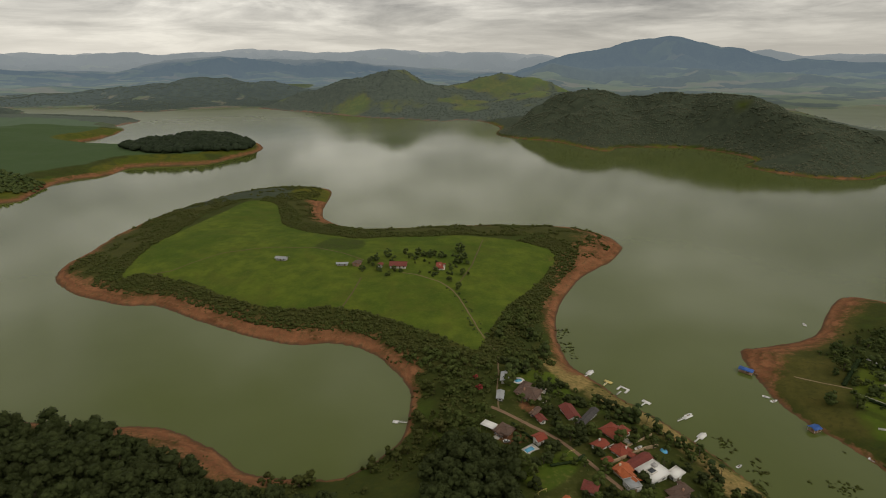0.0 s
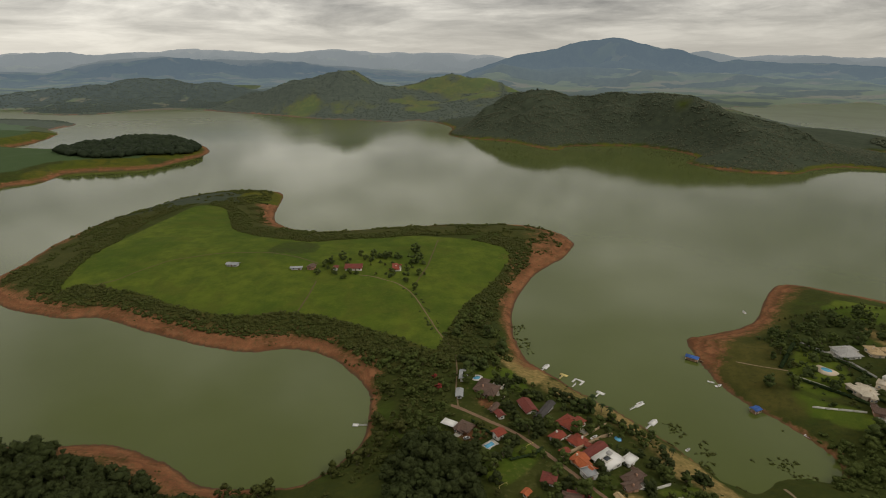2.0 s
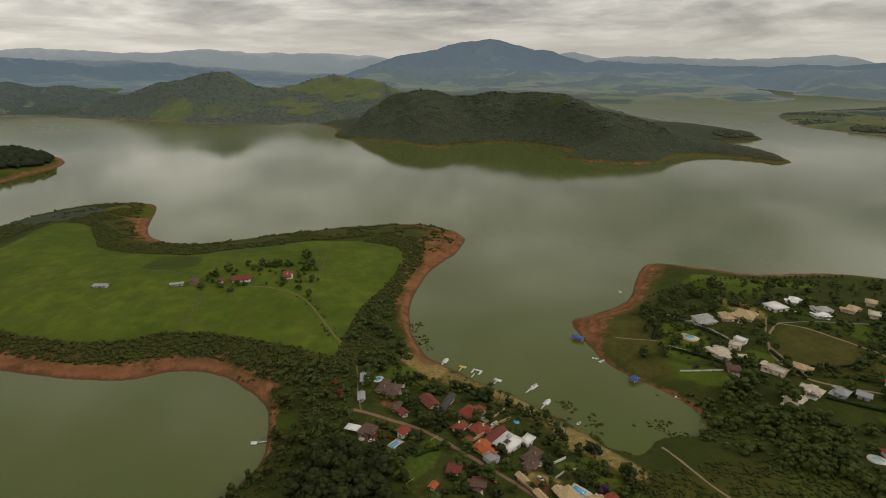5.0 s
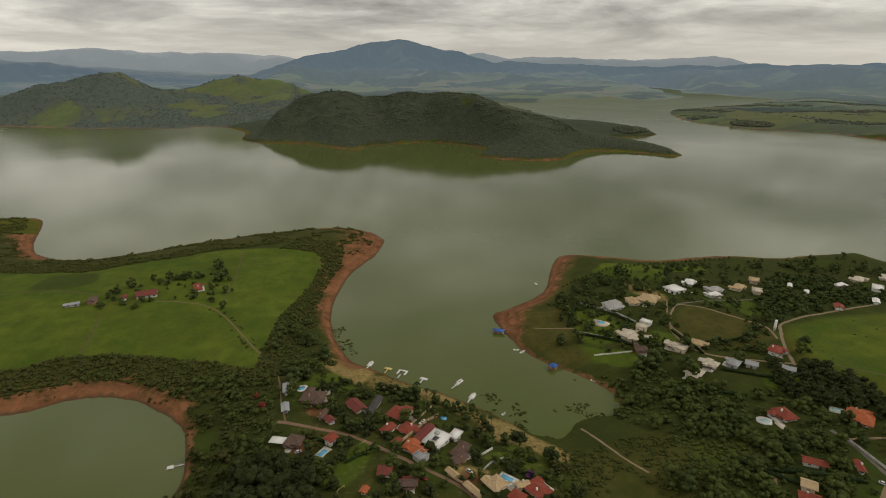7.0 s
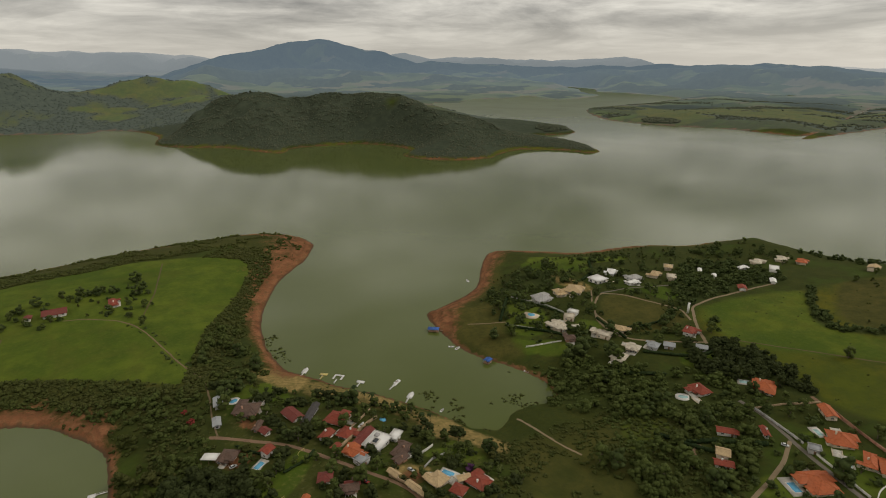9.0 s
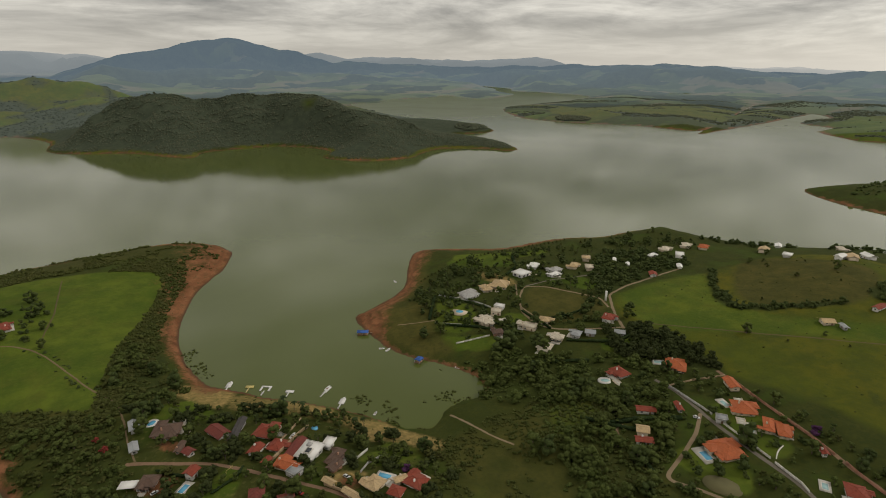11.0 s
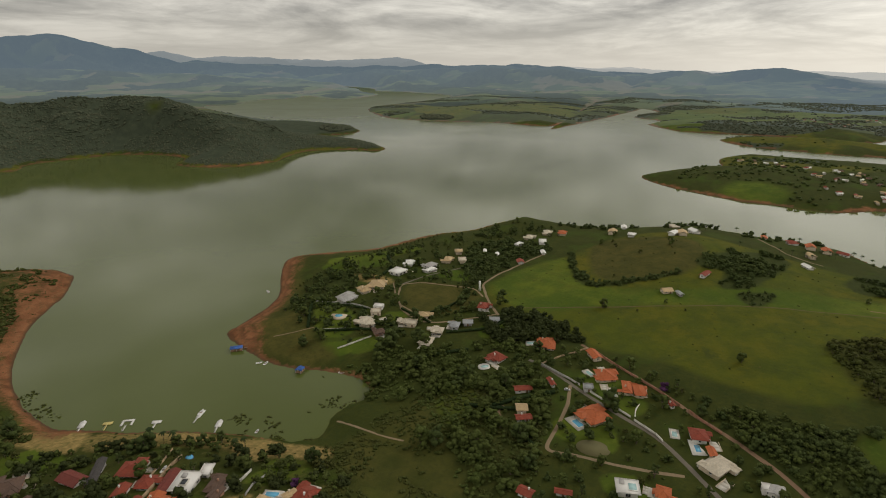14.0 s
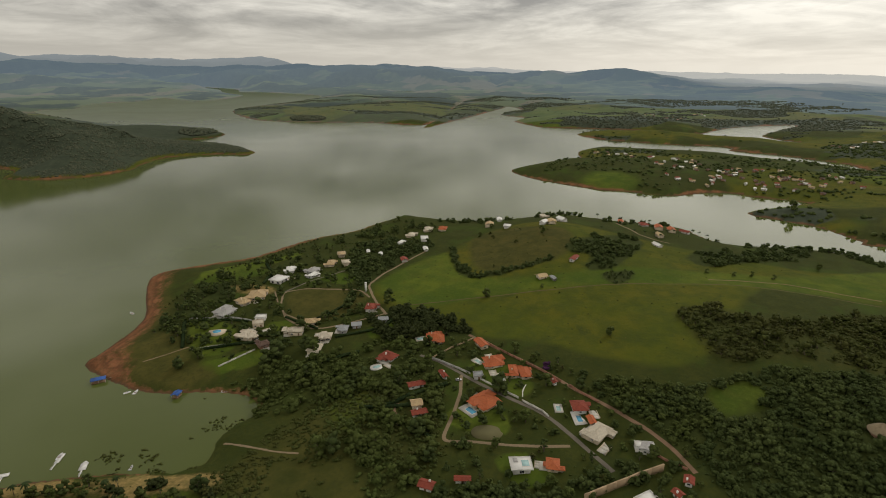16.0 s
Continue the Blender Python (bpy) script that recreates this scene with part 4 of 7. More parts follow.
PLASTER = {
    "white": plain("plaster_white", (0.78, 0.75, 0.69), 0.8, 1.2, 0.15),
    "cream": plain("plaster_cream", (0.68, 0.57, 0.42), 0.8, 1.2, 0.15),
    "brick": plain("plaster_clay", (0.42, 0.24, 0.16), 0.85, 1.2, 0.25),
    "grey": plain("plaster_grey", (0.50, 0.48, 0.45), 0.85, 1.2, 0.2),
}
GLASS = see_through("window_glass")
TIMBER = plain("timber", (0.26, 0.16, 0.09), 0.7, 3.0)
FRAME_WHITE = plain("frame_white", (0.74, 0.72, 0.68), 0.5, 2.0, 0.1)
STONE = plain("paving_stone", (0.62, 0.58, 0.50), 0.8, 1.5, 0.2)
DIRT = plain("dirt_lane", (0.25, 0.155, 0.095), 0.95, 0.5, 0.3)
SAND_LANE = plain("sandy_lane", (0.27, 0.20, 0.12), 0.95, 0.5, 0.3)
TRACK = plain("earth_track", (0.19, 0.135, 0.072), 0.95, 0.6, 0.3)
WORN_GRASS = plain("worn_grass", (0.118, 0.094, 0.036), 0.95, 0.6, 0.3)
POND = plain("pond_water", (0.150, 0.136, 0.062), 0.9, 0.2, 0.15)
CAR_RED = plain("car_paint_red", (0.30, 0.03, 0.025), 0.25, 1.0, 0.05)
CAR_WHITE = plain("car_paint_white", (0.75, 0.75, 0.73), 0.25, 1.0, 0.05)
RUBBER = plain("rubber", (0.025, 0.025, 0.025), 0.8)
PAVED = plain("worn_paving", (0.17, 0.145, 0.115), 0.9, 0.6, 0.25)
BLUE_SHEET = plain("sheet_blue", (0.045, 0.13, 0.42), 0.5, 1.0, 0.2)
BLUE_TARP = plain("tarp_blue", (0.08, 0.22, 0.50), 0.5, 1.0, 0.2)
YELLOW = plain("paint_yellow", (0.62, 0.50, 0.18), 0.7, 1.0, 0.2)
HULL = plain("boat_hull", (0.76, 0.75, 0.72), 0.35, 1.0, 0.1)
THATCH = plain("thatch", (0.33, 0.26, 0.16), 0.95, 4.0, 0.4)
EARTH_WALL = plain("wall_earth", (0.46, 0.33, 0.20), 0.9, 0.8, 0.25)
CLAY_WALL = plain("wall_clay", (0.40, 0.20, 0.13), 0.9, 0.8, 0.25)
WHITE_WALL = plain("wall_whitewash", (0.72, 0.69, 0.62), 0.85, 0.8, 0.2)
HEDGE = leafage("leaves_hedge", (0.020, 0.034, 0.012), (0.045, 0.066, 0.022))
PALM = leafage("leaves_palm", (0.028, 0.045, 0.016), (0.075, 0.10, 0.035))
PURPLE = leafage("blossom_purple", (0.07, 0.028, 0.07), (0.13, 0.055, 0.13))
ROSE = leafage("blossom_rose", (0.20, 0.035, 0.03), (0.34, 0.08, 0.06))


def pool_water():
    m = Nodes("pool_water", 0.05)
    m.bsdf.inputs["IOR"].default_value = 1.33
    m.bsdf.inputs["Specular IOR Level"].default_value = 0.5
    m.bump(m.noise(1.5, 2), 0.05, 0.1)
    return m.done(m.mix(m.noise(0.5, 3), (0.10, 0.36, 0.56), (0.16, 0.46, 0.66)))


POOL_BLUE = pool_water()


def pool_pale():
    m = Nodes("pool_water_pale", 0.05)
    m.bsdf.inputs["Specular IOR Level"].default_value = 0.5
    return m.done(m.mix(m.noise(0.5, 3), (0.30, 0.50, 0.50), (0.42, 0.60, 0.58)))


POOL_PALE = pool_pale()


# ---------------------------------------------------------------- building blocks
def part(name, heap, mats, parent, label="", at=None):
    """One mesh under a thing or a part; at: its place in the parent."""
    me = heap
    if isinstance(heap, Heap):
        v, f, w = heap.arrays()
        me = mesh_of(name, v, f, mats, w)
    ob = new(name, me)
    ob.parent = parent
    if at is not None:
        ob.matrix_local = at
    if label:
        ob["label"] = label
    return ob


def thing(name, x, y, turn=0.0, z=None, label="", category="", group=""):
    ob = new(name)
    ob.empty_display_size = 0.5
    ob.matrix_world = pose(x, y, max(ground_z(x, y), 0.0) if z is None else z, 0, 0, turn)
    return tagged(ob, label, category, group)


QUADS = np.array([[0, 2, 3, 1], [4, 5, 7, 6], [0, 1, 5, 4], [2, 6, 7, 3], [0, 4, 6, 2], [1, 3, 7, 5]])


def solid(heap, corners, m=0):
    """Eight corners: bottom four then top four, each as (-,-), (+,-), (-,+), (+,+)."""
    f = np.concatenate([QUADS[:, [0, 1, 2]], QUADS[:, [0, 2, 3]]])
    heap.add(np.array(corners, float), f, m)


def box(heap, x0, x1, y0, y1, z0, z1, m=0):
    solid(heap, [(x, y, z) for z in (z0, z1) for y in (y0, y1) for x in (x0, x1)], m)


def fan(heap, points, m=0):
    """A flat convex face."""
    n = len(points)
    heap.add(np.array(points, float), np.array([[0, k, k + 1] for k in range(1, n - 1)]), m)


def prism(heap, outline, z0, z1, m=0):
    """An upright block over a convex outline."""
    n = len(outline)
    v = np.array([(x, y, z) for z in (z0, z1) for x, y in outline], float)
    sides = [[k, (k + 1) % n, n + (k + 1) % n] for k in range(n)] + [[k, n + (k + 1) % n, n + k] for k in range(n)]
    caps = [[n, n + k, n + k + 1] for k in range(1, n - 1)] + [[0, k + 1, k] for k in range(1, n - 1)]
    heap.add(v, np.array(sides + caps), m)


def ring(rx, ry, count=20, bend=0.0):
    a = np.arange(count) * 2 * np.pi / count
    r = 1 + bend * np.cos(a - 0.7) - bend * 0.8 * np.cos(2 * a)
    return [(rx * p * np.cos(t), ry * p * np.sin(t)) for p, t in zip(r, a)]


def roof_heap(form, long, wide, eave, over, pitch, x=0.0, y=0.0, turned=False):
    """Hip or gable roof with thickness, its ridge along the longer side."""
    h, ridge = Heap(), Heap()
    a, b = long / 2 + over, wide / 2 + over
    top = eave + b * pitch
    r = max(a - b, 0.3) if form == "hip" else a
    t = 0.2

    def put(p):
        u, v, z = p
        return (x - v, y + u, z) if turned else (x + u, y + v, z)
    for lift, flip in ((0.0, True), (t, False)):
        e = [(-a, -b, eave + lift), (a, -b, eave + lift), (a, b, eave + lift), (-a, b, eave + lift)]
        p, q = (-r, 0, top + lift), (r, 0, top + lift)
        faces = [[e[0], e[1], q, p], [e[2], e[3], p, q], [e[1], e[2], q], [e[3], e[0], p]]
        if form == "gable":
            faces = faces[:2]
        for f in faces:
            f = [put(k) for k in f]
            fan(h, f[::-1] if flip else f)
    rim = [(-a, -b), (a, -b), (a, b), (-a, b)]
    for k in range(4):
        (ux, uy), (vx, vy) = rim[k], rim[(k + 1) % 4]
        if form == "gable" and k in (1, 3):
            m0 = [(ux, uy, eave), (ux, 0, top), (ux, 0, top + t), (ux, uy, eave + t)]
            m1 = [(ux, 0, top), (ux, vy, eave), (ux, vy, eave + t), (ux, 0, top + t)]
            fan(h, [put(c) for c in m0]), fan(h, [put(c) for c in m1])
        else:
            fan(h, [put(c) for c in ((ux, uy, eave), (vx, vy, eave), (vx, vy, eave + t), (ux, uy, eave + t))])
    limb(ridge, put((-r, 0, top + t)), put((r, 0, top + t)), 0.16, 0.16, 0, 5)
    if form == "hip":
        for sx in (-1, 1):
            for sy in (-1, 1):
                limb(ridge, put((sx * a, sy * b, eave + t)), put((sx * r, 0, top + t)), 0.13, 0.13, 0, 5)
    return h, ridge, top


def frame_mesh(w, hgt):
    h = Heap()
    for x0, x1, z0, z1 in ((-w / 2, -w / 2 + 0.09, 0, hgt), (w / 2 - 0.09, w / 2, 0, hgt), (-w / 2, w / 2, hgt - 0.09, hgt),
                           (-w / 2 - 0.1, w / 2 + 0.1, -0.08, 0.06), (-0.04, 0.04, 0, hgt)):
        box(h, x0, x1, -0.03, 0.09, z0, z1)
    return h


def pane_mesh(w, hgt):
    h = Heap()
    box(h, -w / 2 + 0.08, w / 2 - 0.08, -0.02, 0.05, 0.05, hgt - 0.08)
    return h


def stock(heap, name, mat):
    v, f, w = heap.arrays()
    return mesh_of(name, v, f, [mat], w)


WINDOW_WHITE = stock(frame_mesh(1.5, 1.2), "window", FRAME_WHITE)
PANE = stock(pane_mesh(1.5, 1.2), "pane", GLASS)
TALL_WINDOW, TALL_PANE = stock(frame_mesh(2.6, 2.2), "window", FRAME_WHITE), stock(pane_mesh(2.6, 2.2), "pane", GLASS)
door_heap = Heap()
box(door_heap, -0.5, 0.5, -0.03, 0.07, 0, 2.1)
box(door_heap, -0.6, -0.5, -0.03, 0.1, 0, 2.2)
box(door_heap, 0.5, 0.6, -0.03, 0.1, 0, 2.2)
box(door_heap, -0.6, 0.6, -0.03, 0.1, 2.1, 2.2)
DOOR = stock(door_heap, "door", TIMBER)

ROOF_WORDS = {"red": "red clay-tile", "orange": "bright orange clay-tile", "maroon": "dark red clay-tile", "brown": "brown clay-tile",
              "dark": "dark grey tile", "grey": "grey sheet-metal", "greytile": "pale grey tile", "tan": "tan tile", "cream": "cream tile", "white": "white"}
WALL_OF = {"red": "white", "orange": "cream", "maroon": "white", "brown": "brick", "dark": "grey", "grey": "grey", "greytile": "white", "tan": "cream",
           "cream": "cream", "white": "white"}
WALL_WORDS = {"white": "white-plastered", "cream": "cream-plastered", "brick": "clay-coloured", "grey": "grey-plastered"}
FORM_WORDS = {"hip": "hip roof", "gable": "gable roof", "flat": "flat roof"}
PLACES = []     # x, y, radius already taken by buildings


def windows(parent, long, wide, eave, far, tall=False):
    """Windows round the walls, each with its pane, and a door."""
    rows = [0.9] if eave < 4.5 else [0.9, eave - 2.1]
    kind, pane = (TALL_WINDOW, TALL_PANE) if tall else (WINDOW_WHITE, PANE)
    gap = 4.2 if tall else 3.4
    for base in rows:
        if tall:
            base = max(base - 0.6, 0.2)
        for side, (length, off) in enumerate(((long, wide), (wide, long), (long, wide), (wide, long))):
            if far and side % 2:
                continue
            n = max(1, int((length - 1.2) / gap))
            for k in range(n):
                s = (k + 0.5) / n * length - length / 2
                turn = radians(90 * side)
                door = base < 1 and side in (0, 2) and k == n // 2 and not tall
                at = Matrix.Rotation(turn, 4, "Z") @ Matrix.Translation((s, -off / 2 - 0.02, 0.02 if door else base)) @ Matrix.Rotation(radians(180), 4, "Z")
                if door:
                    part("door", DOOR, None, parent, at=at)
                else:
                    part("pane", pane, None, part("window", kind, None, parent, at=at))


def house(kind, colour, form, x, y, eave, turn, long, wide):
    """A building with walls, roof, windows and doors; long and wide are those of its roof."""
    PLACES.append((x, y, math.hypot(long, wide) / 2))
    far = math.hypot(x, y) > 560
    walls = WALL_OF[colour]
    rng = random.Random(int(x * 7 + y * 13))
    word = {"house": "house", "villa": "lakeside villa", "shed": "shed", "annex": "outbuilding", "modern": "modern house", "terrace": "roof terrace",
            "cottage": "two-storey cottage", "hall": "large hall", "canopy": "open canopy", "hut": "round-roofed hut", "farmhouse": "long farmhouse"}[kind]
    label = f"{WALL_WORDS[walls]} {word} with {ROOF_WORDS[colour]} {FORM_WORDS[form]}"
    name = {"modern": "modern_house", "annex": "outbuilding", "terrace": "terrace_house"}.get(kind, kind)
    base = thing(name, x, y, turn, label=label, category="building", group="buildings round the lake")
    over = 1.15 if form != "flat" else 0.0
    bl, bw = long - 2 * over, wide - 2 * over
    if kind in ("modern", "terrace"):
        bl, bw = long - 2.2, wide - 2.2
    if kind == "canopy":
        slab = Heap()
        solid(slab, [(-long / 2, -wide / 2, eave), (long / 2, -wide / 2, eave + 0.3), (-long / 2, wide / 2, eave), (long / 2, wide / 2, eave + 0.3),
                     (-long / 2, -wide / 2, eave + 0.15), (long / 2, -wide / 2, eave + 0.45), (-long / 2, wide / 2, eave + 0.15), (long / 2, wide / 2, eave + 0.45)])
        part("roof", slab, [ROOFS[colour]], base)
        for sx in (-1, 0, 1):
            for sy in (-1, 1):
                post = Heap()
                limb(post, (sx * (long / 2 - 0.3), sy * (wide / 2 - 0.3), -0.8), (sx * (long / 2 - 0.3), sy * (wide / 2 - 0.3), eave + 0.1), 0.1, 0.1, 0, 6)
                part("post", post, [TIMBER], base)
        return base
    wall = Heap()
    box(wall, -bl / 2, bl / 2, -bw / 2, bw / 2, -2.2, eave + (0.05 if form != "flat" else 0))
    pitch = rng.uniform(0.36, 0.46) if kind != "shed" else 0.3
    if form == "gable":
        top = eave + (wide / 2) * pitch
        for sx in (-1, 1):
            p = [(sx * bl / 2, -bw / 2, eave), (sx * bl / 2, bw / 2, eave), (sx * bl / 2, 0, top - over * pitch)]
            fan(wall, p if sx > 0 else p[::-1])
    part("wall", wall, [PLASTER[walls]], base)
    if form == "flat":
        slab = Heap()
        box(slab, -long / 2 - 0.25, long / 2 + 0.25, -wide / 2 - 0.25, wide / 2 + 0.25, eave, eave + 0.35)
        part("roof", slab, [ROOFS[colour]], base)
        for x0, x1, y0, y1 in ((-long / 2 - 0.25, long / 2 + 0.25, -wide / 2 - 0.25, -wide / 2), (-long / 2 - 0.25, long / 2 + 0.25, wide / 2, wide / 2 + 0.25),
                               (-long / 2 - 0.25, -long / 2, -wide / 2, wide / 2), (long / 2, long / 2 + 0.25, -wide / 2, wide / 2)):
            rim = Heap()
            box(rim, x0, x1, y0, y1, eave + 0.35, eave + 0.75)
            part("parapet", rim, [PLASTER[walls]], base)
        windows(base, bl, bw, eave, far, tall=kind == "modern")
        return base
    h, ridge, top = roof_heap(form, long, wide, eave, 0.0, pitch)
    roof = part("roof", h, [ROOFS[colour]], base)
    part("ridge_tiles", ridge, [ROOFS[colour]], roof)
    if form == "hip" and long > 9:
        # cross wings, each with a roof of its own
        spots = [(rng.choice((-1, 1)), rng.choice((-1, 1)))]
        if kind == "villa" or long > 14:
            spots = [(-1, 1), (1, -1), (rng.choice((-1, 1)), rng.choice((-1, 1)))]
        for n, (end, out) in enumerate(spots[:2] if far else spots):
            w2 = wide * rng.uniform(0.42, 0.58)
            off = end * (long / 2 - w2 / 2 - rng.uniform(0.2, 0.12 * long))
            l2 = wide / 2 + rng.uniform(1.8, 4.2)
            e2 = eave + (0.02 + 0.013 * n if rng.random() < 0.5 else -0.45 - 0.1 * n)
            wing = Heap()
            y0, y1 = sorted((0, out * (l2 - over)))
            box(wing, off - w2 / 2 + over, off + w2 / 2 - over, y0, y1, -2.2 - 0.05 * n, e2)
            block = part("wall", wing, [PLASTER[walls]], base)
            h, ridge, _ = roof_heap(rng.choice(("hip", "hip", "gable")), l2 * 1.25, w2, e2, 0.0, pitch, off, out * (l2 - l2 * 0.625), True)
            roof = part("roof", h, [ROOFS[colour]], base)
            part("ridge_tiles", ridge, [ROOFS[colour]], roof)
            for k in range(2):
                at = Matrix.Translation((off + (k - 0.5) * min(w2 * 0.45, 2.6), out * (l2 - over + 0.02), 0.9)) @ Matrix.Rotation(0.0 if out > 0 else radians(180), 4, "Z")
                part("pane", PANE, None, part("window", WINDOW_WHITE, None, base, at=at))
        if not far:
            # a veranda with its posts, and a paved terrace before it
            out = rng.choice((-1, 1))
            vy = out * bw / 2
            lean = Heap()
            solid(lean, [(-bl * 0.3, vy, eave - 0.25), (bl * 0.3, vy, eave - 0.25), (-bl * 0.3, vy + out * 2.6, eave - 0.75), (bl * 0.3, vy + out * 2.6, eave - 0.75),
                         (-bl * 0.3, vy, eave - 0.1), (bl * 0.3, vy, eave - 0.1), (-bl * 0.3, vy + out * 2.6, eave - 0.6), (bl * 0.3, vy + out * 2.6, eave - 0.6)])
            part("veranda_roof", lean, [ROOFS[colour]], base)
            for k in range(4):
                post = Heap()
                px = -bl * 0.28 + k * bl * 0.187
                limb(post, (px, vy + out * 2.4, -1.2), (px, vy + out * 2.4, eave - 0.7), 0.11, 0.11, 0, 6)
                part("veranda_post", post, [PLASTER["white"]], base)
            floor_slab = Heap()
            y0, y1 = sorted((vy, vy + out * 4.6))
            box(floor_slab, -bl * 0.42, bl * 0.42, y0, y1, -1.6, 0.16)
            part("terrace", floor_slab, [STONE], base)
    if kind in ("house", "villa", "farmhouse") and rng.random() < 0.45 and not far:
        stack = Heap()
        cx, cy = rng.uniform(-0.2, 0.2) * long, rng.choice((-1, 1)) * wide * 0.2
        box(stack, cx - 0.4, cx + 0.4, cy - 0.4, cy + 0.4, eave, top + 0.7)
        box(stack, cx - 0.5, cx + 0.5, cy - 0.5, cy + 0.5, top + 0.7, top + 0.85)
        part("chimney", stack, [PLASTER[walls]], base)
    windows(base, bl, bw, eave, far)
    return base


def pool(x, y, turn, long, wide, water=None, oval=False, deck=None, apron=1.3):
    """A swimming pool: coping and apron round the water."""
    PLACES.append((x, y, long / 2 + apron + 0.5))
    z = ground_z(x, y) + 0.25
    base = thing("swimming_pool", x, y, turn, z, "oval swimming pool with a pale stone rim" if oval else "blue swimming pool with a pale paved apron", "pool", "pools in the gardens")
    rim, wet, lip = Heap(), Heap(), Heap()
    if oval:
        prism(rim, ring(long / 2 + apron, wide / 2 + apron, 24, 0.1), -1.5, 0.08)
        prism(wet, ring(long / 2, wide / 2, 24, 0.1), 0.02, 0.12)
    else:
        box(rim, -long / 2 - apron, long / 2 + apron * 1.8, -wide / 2 - apron, wide / 2 + apron, -1.5, 0.08)
        box(wet, -long / 2, long / 2, -wide / 2, wide / 2, 0.02, 0.12)
        for x0, x1, y0, y1 in ((-long / 2 - 0.3, long / 2 + 0.3, -wide / 2 - 0.3, -wide / 2), (-long / 2 - 0.3, long / 2 + 0.3, wide / 2, wide / 2 + 0.3),
                               (-long / 2 - 0.3, -long / 2, -wide / 2, wide / 2), (long / 2, long / 2 + 0.3, -wide / 2, wide / 2)):
            box(lip, x0, x1, y0, y1, 0.06, 0.17)
        part("coping", lip, [PLASTER["white"]], base)
    part("apron", rim, [deck or STONE], base)
    part("pool_water", wet, [water or POOL_BLUE], base)
    return base


def strip(name, points, wide, mat, label, lift=0.12, ragged=0.5, seed=1):
    """A lane laid along the ground."""
    p = np.array(points, float)
    seg = np.concatenate([[0], np.cumsum(np.hypot(*np.diff(p, axis=0).T))])
    s = np.arange(0, seg[-1] + 0.01, 2.5)
    x, y = np.interp(s, seg, p[:, 0]), np.interp(s, seg, p[:, 1])
    k = np.ones(5) / 5
    if len(s) > 6:
        x, y = np.convolve(np.pad(x, 2, "edge"), k, "valid"), np.convolve(np.pad(y, 2, "edge"), k, "valid")
    dx, dy = np.gradient(x), np.gradient(y)
    n = np.hypot(dx, dy)
    nx, ny = -dy / n, dx / n
    cols = []
    for side in (-1, -0.34, 0.34, 1):
        w = side * (wide / 2 + (vnoise(s / 6, s * 0 + side * 9, seed) - 0.5) * ragged)
        cols.append((x + nx * w, y + ny * w))
    X, Y = np.stack([c[0] for c in cols], 1), np.stack([c[1] for c in cols], 1)
    Z = np.maximum(lie(X.ravel(), Y.ravel())[0].reshape(X.shape), 0.05) + lift
    Z[:, 0] -= 0.25
    Z[:, 3] -= 0.25
    me = mesh_of(name, np.stack([X, Y, Z], -1).reshape(-1, 3), sheet_tris(*X.shape)[:, ::-1], [mat], smooth=True)
    for a, b in zip(X[:, 1], Y[:, 1]):
        PLACES.append((float(a), float(b), wide / 2 + 0.6))
    return tagged(new(name, me), label, "road", kind="structure")


def barrier(name, points, high, thick, mat, label, cap=None, category="wall"):
    """A garden wall along the ground, in stretches that step with the slope."""
    p = np.array(points, float)
    base = thing(name, p[0][0], p[0][1], 0, 0.0, label, category)
    for a, b in zip(p[:-1], p[1:]):
        n = max(1, int(np.hypot(*(b - a)) / 6))
        for k in range(n):
            u, v = a + (b - a) * k / n, a + (b - a) * (k + 1) / n
            d = (v - u) / np.hypot(*(v - u))
            w = np.array([-d[1], d[0]]) * thick / 2
            zu, zv = ground_z(*u), ground_z(*v)
            o = p[0]
            for name_k, grow, low, top, m in (("wall_panel", 1.0, -0.8, high, mat), ("coping", 1.5, high, high + 0.12, cap or mat)):
                h = Heap()
                c = [(*(q + s * w * grow - o), z + t) for t in (low, top) for s in (-1, 1) for q, z in ((u, zu), (v, zv))]
                solid(h, c)
                part(name_k, h, [m], base)
    for q in p:
        PLACES.append((q[0], q[1], 0.8))
    return base


def hedge(points, high, thick, seed):
    """A clipped hedge: clumps set close in a row."""
    p = np.array(points, float)
    seg = np.concatenate([[0], np.cumsum(np.hypot(*np.diff(p, axis=0).T))])
    s = np.arange(0, seg[-1], thick * 0.55)
    x, y = np.interp(s, seg, p[:, 0]), np.interp(s, seg, p[:, 1])
    z = lie(x, y)[0]
    rng = np.random.default_rng(seed)
    h = Heap()
    for a, b, c in zip(x, y, z):
        clump(h, rng, np.array([a, b, c + high * 0.5]), thick * 0.7, 0)
        sprays(h, rng, (a, b, c + high * 0.5), thick * 0.7, 3, 0.5, 0)
    v, f, w = h.arrays()
    return tagged(new("hedge", mesh_of("hedge", v, f, [HEDGE], w)), "dense dark green clipped garden hedge", "hedge", "hedges in the gardens")


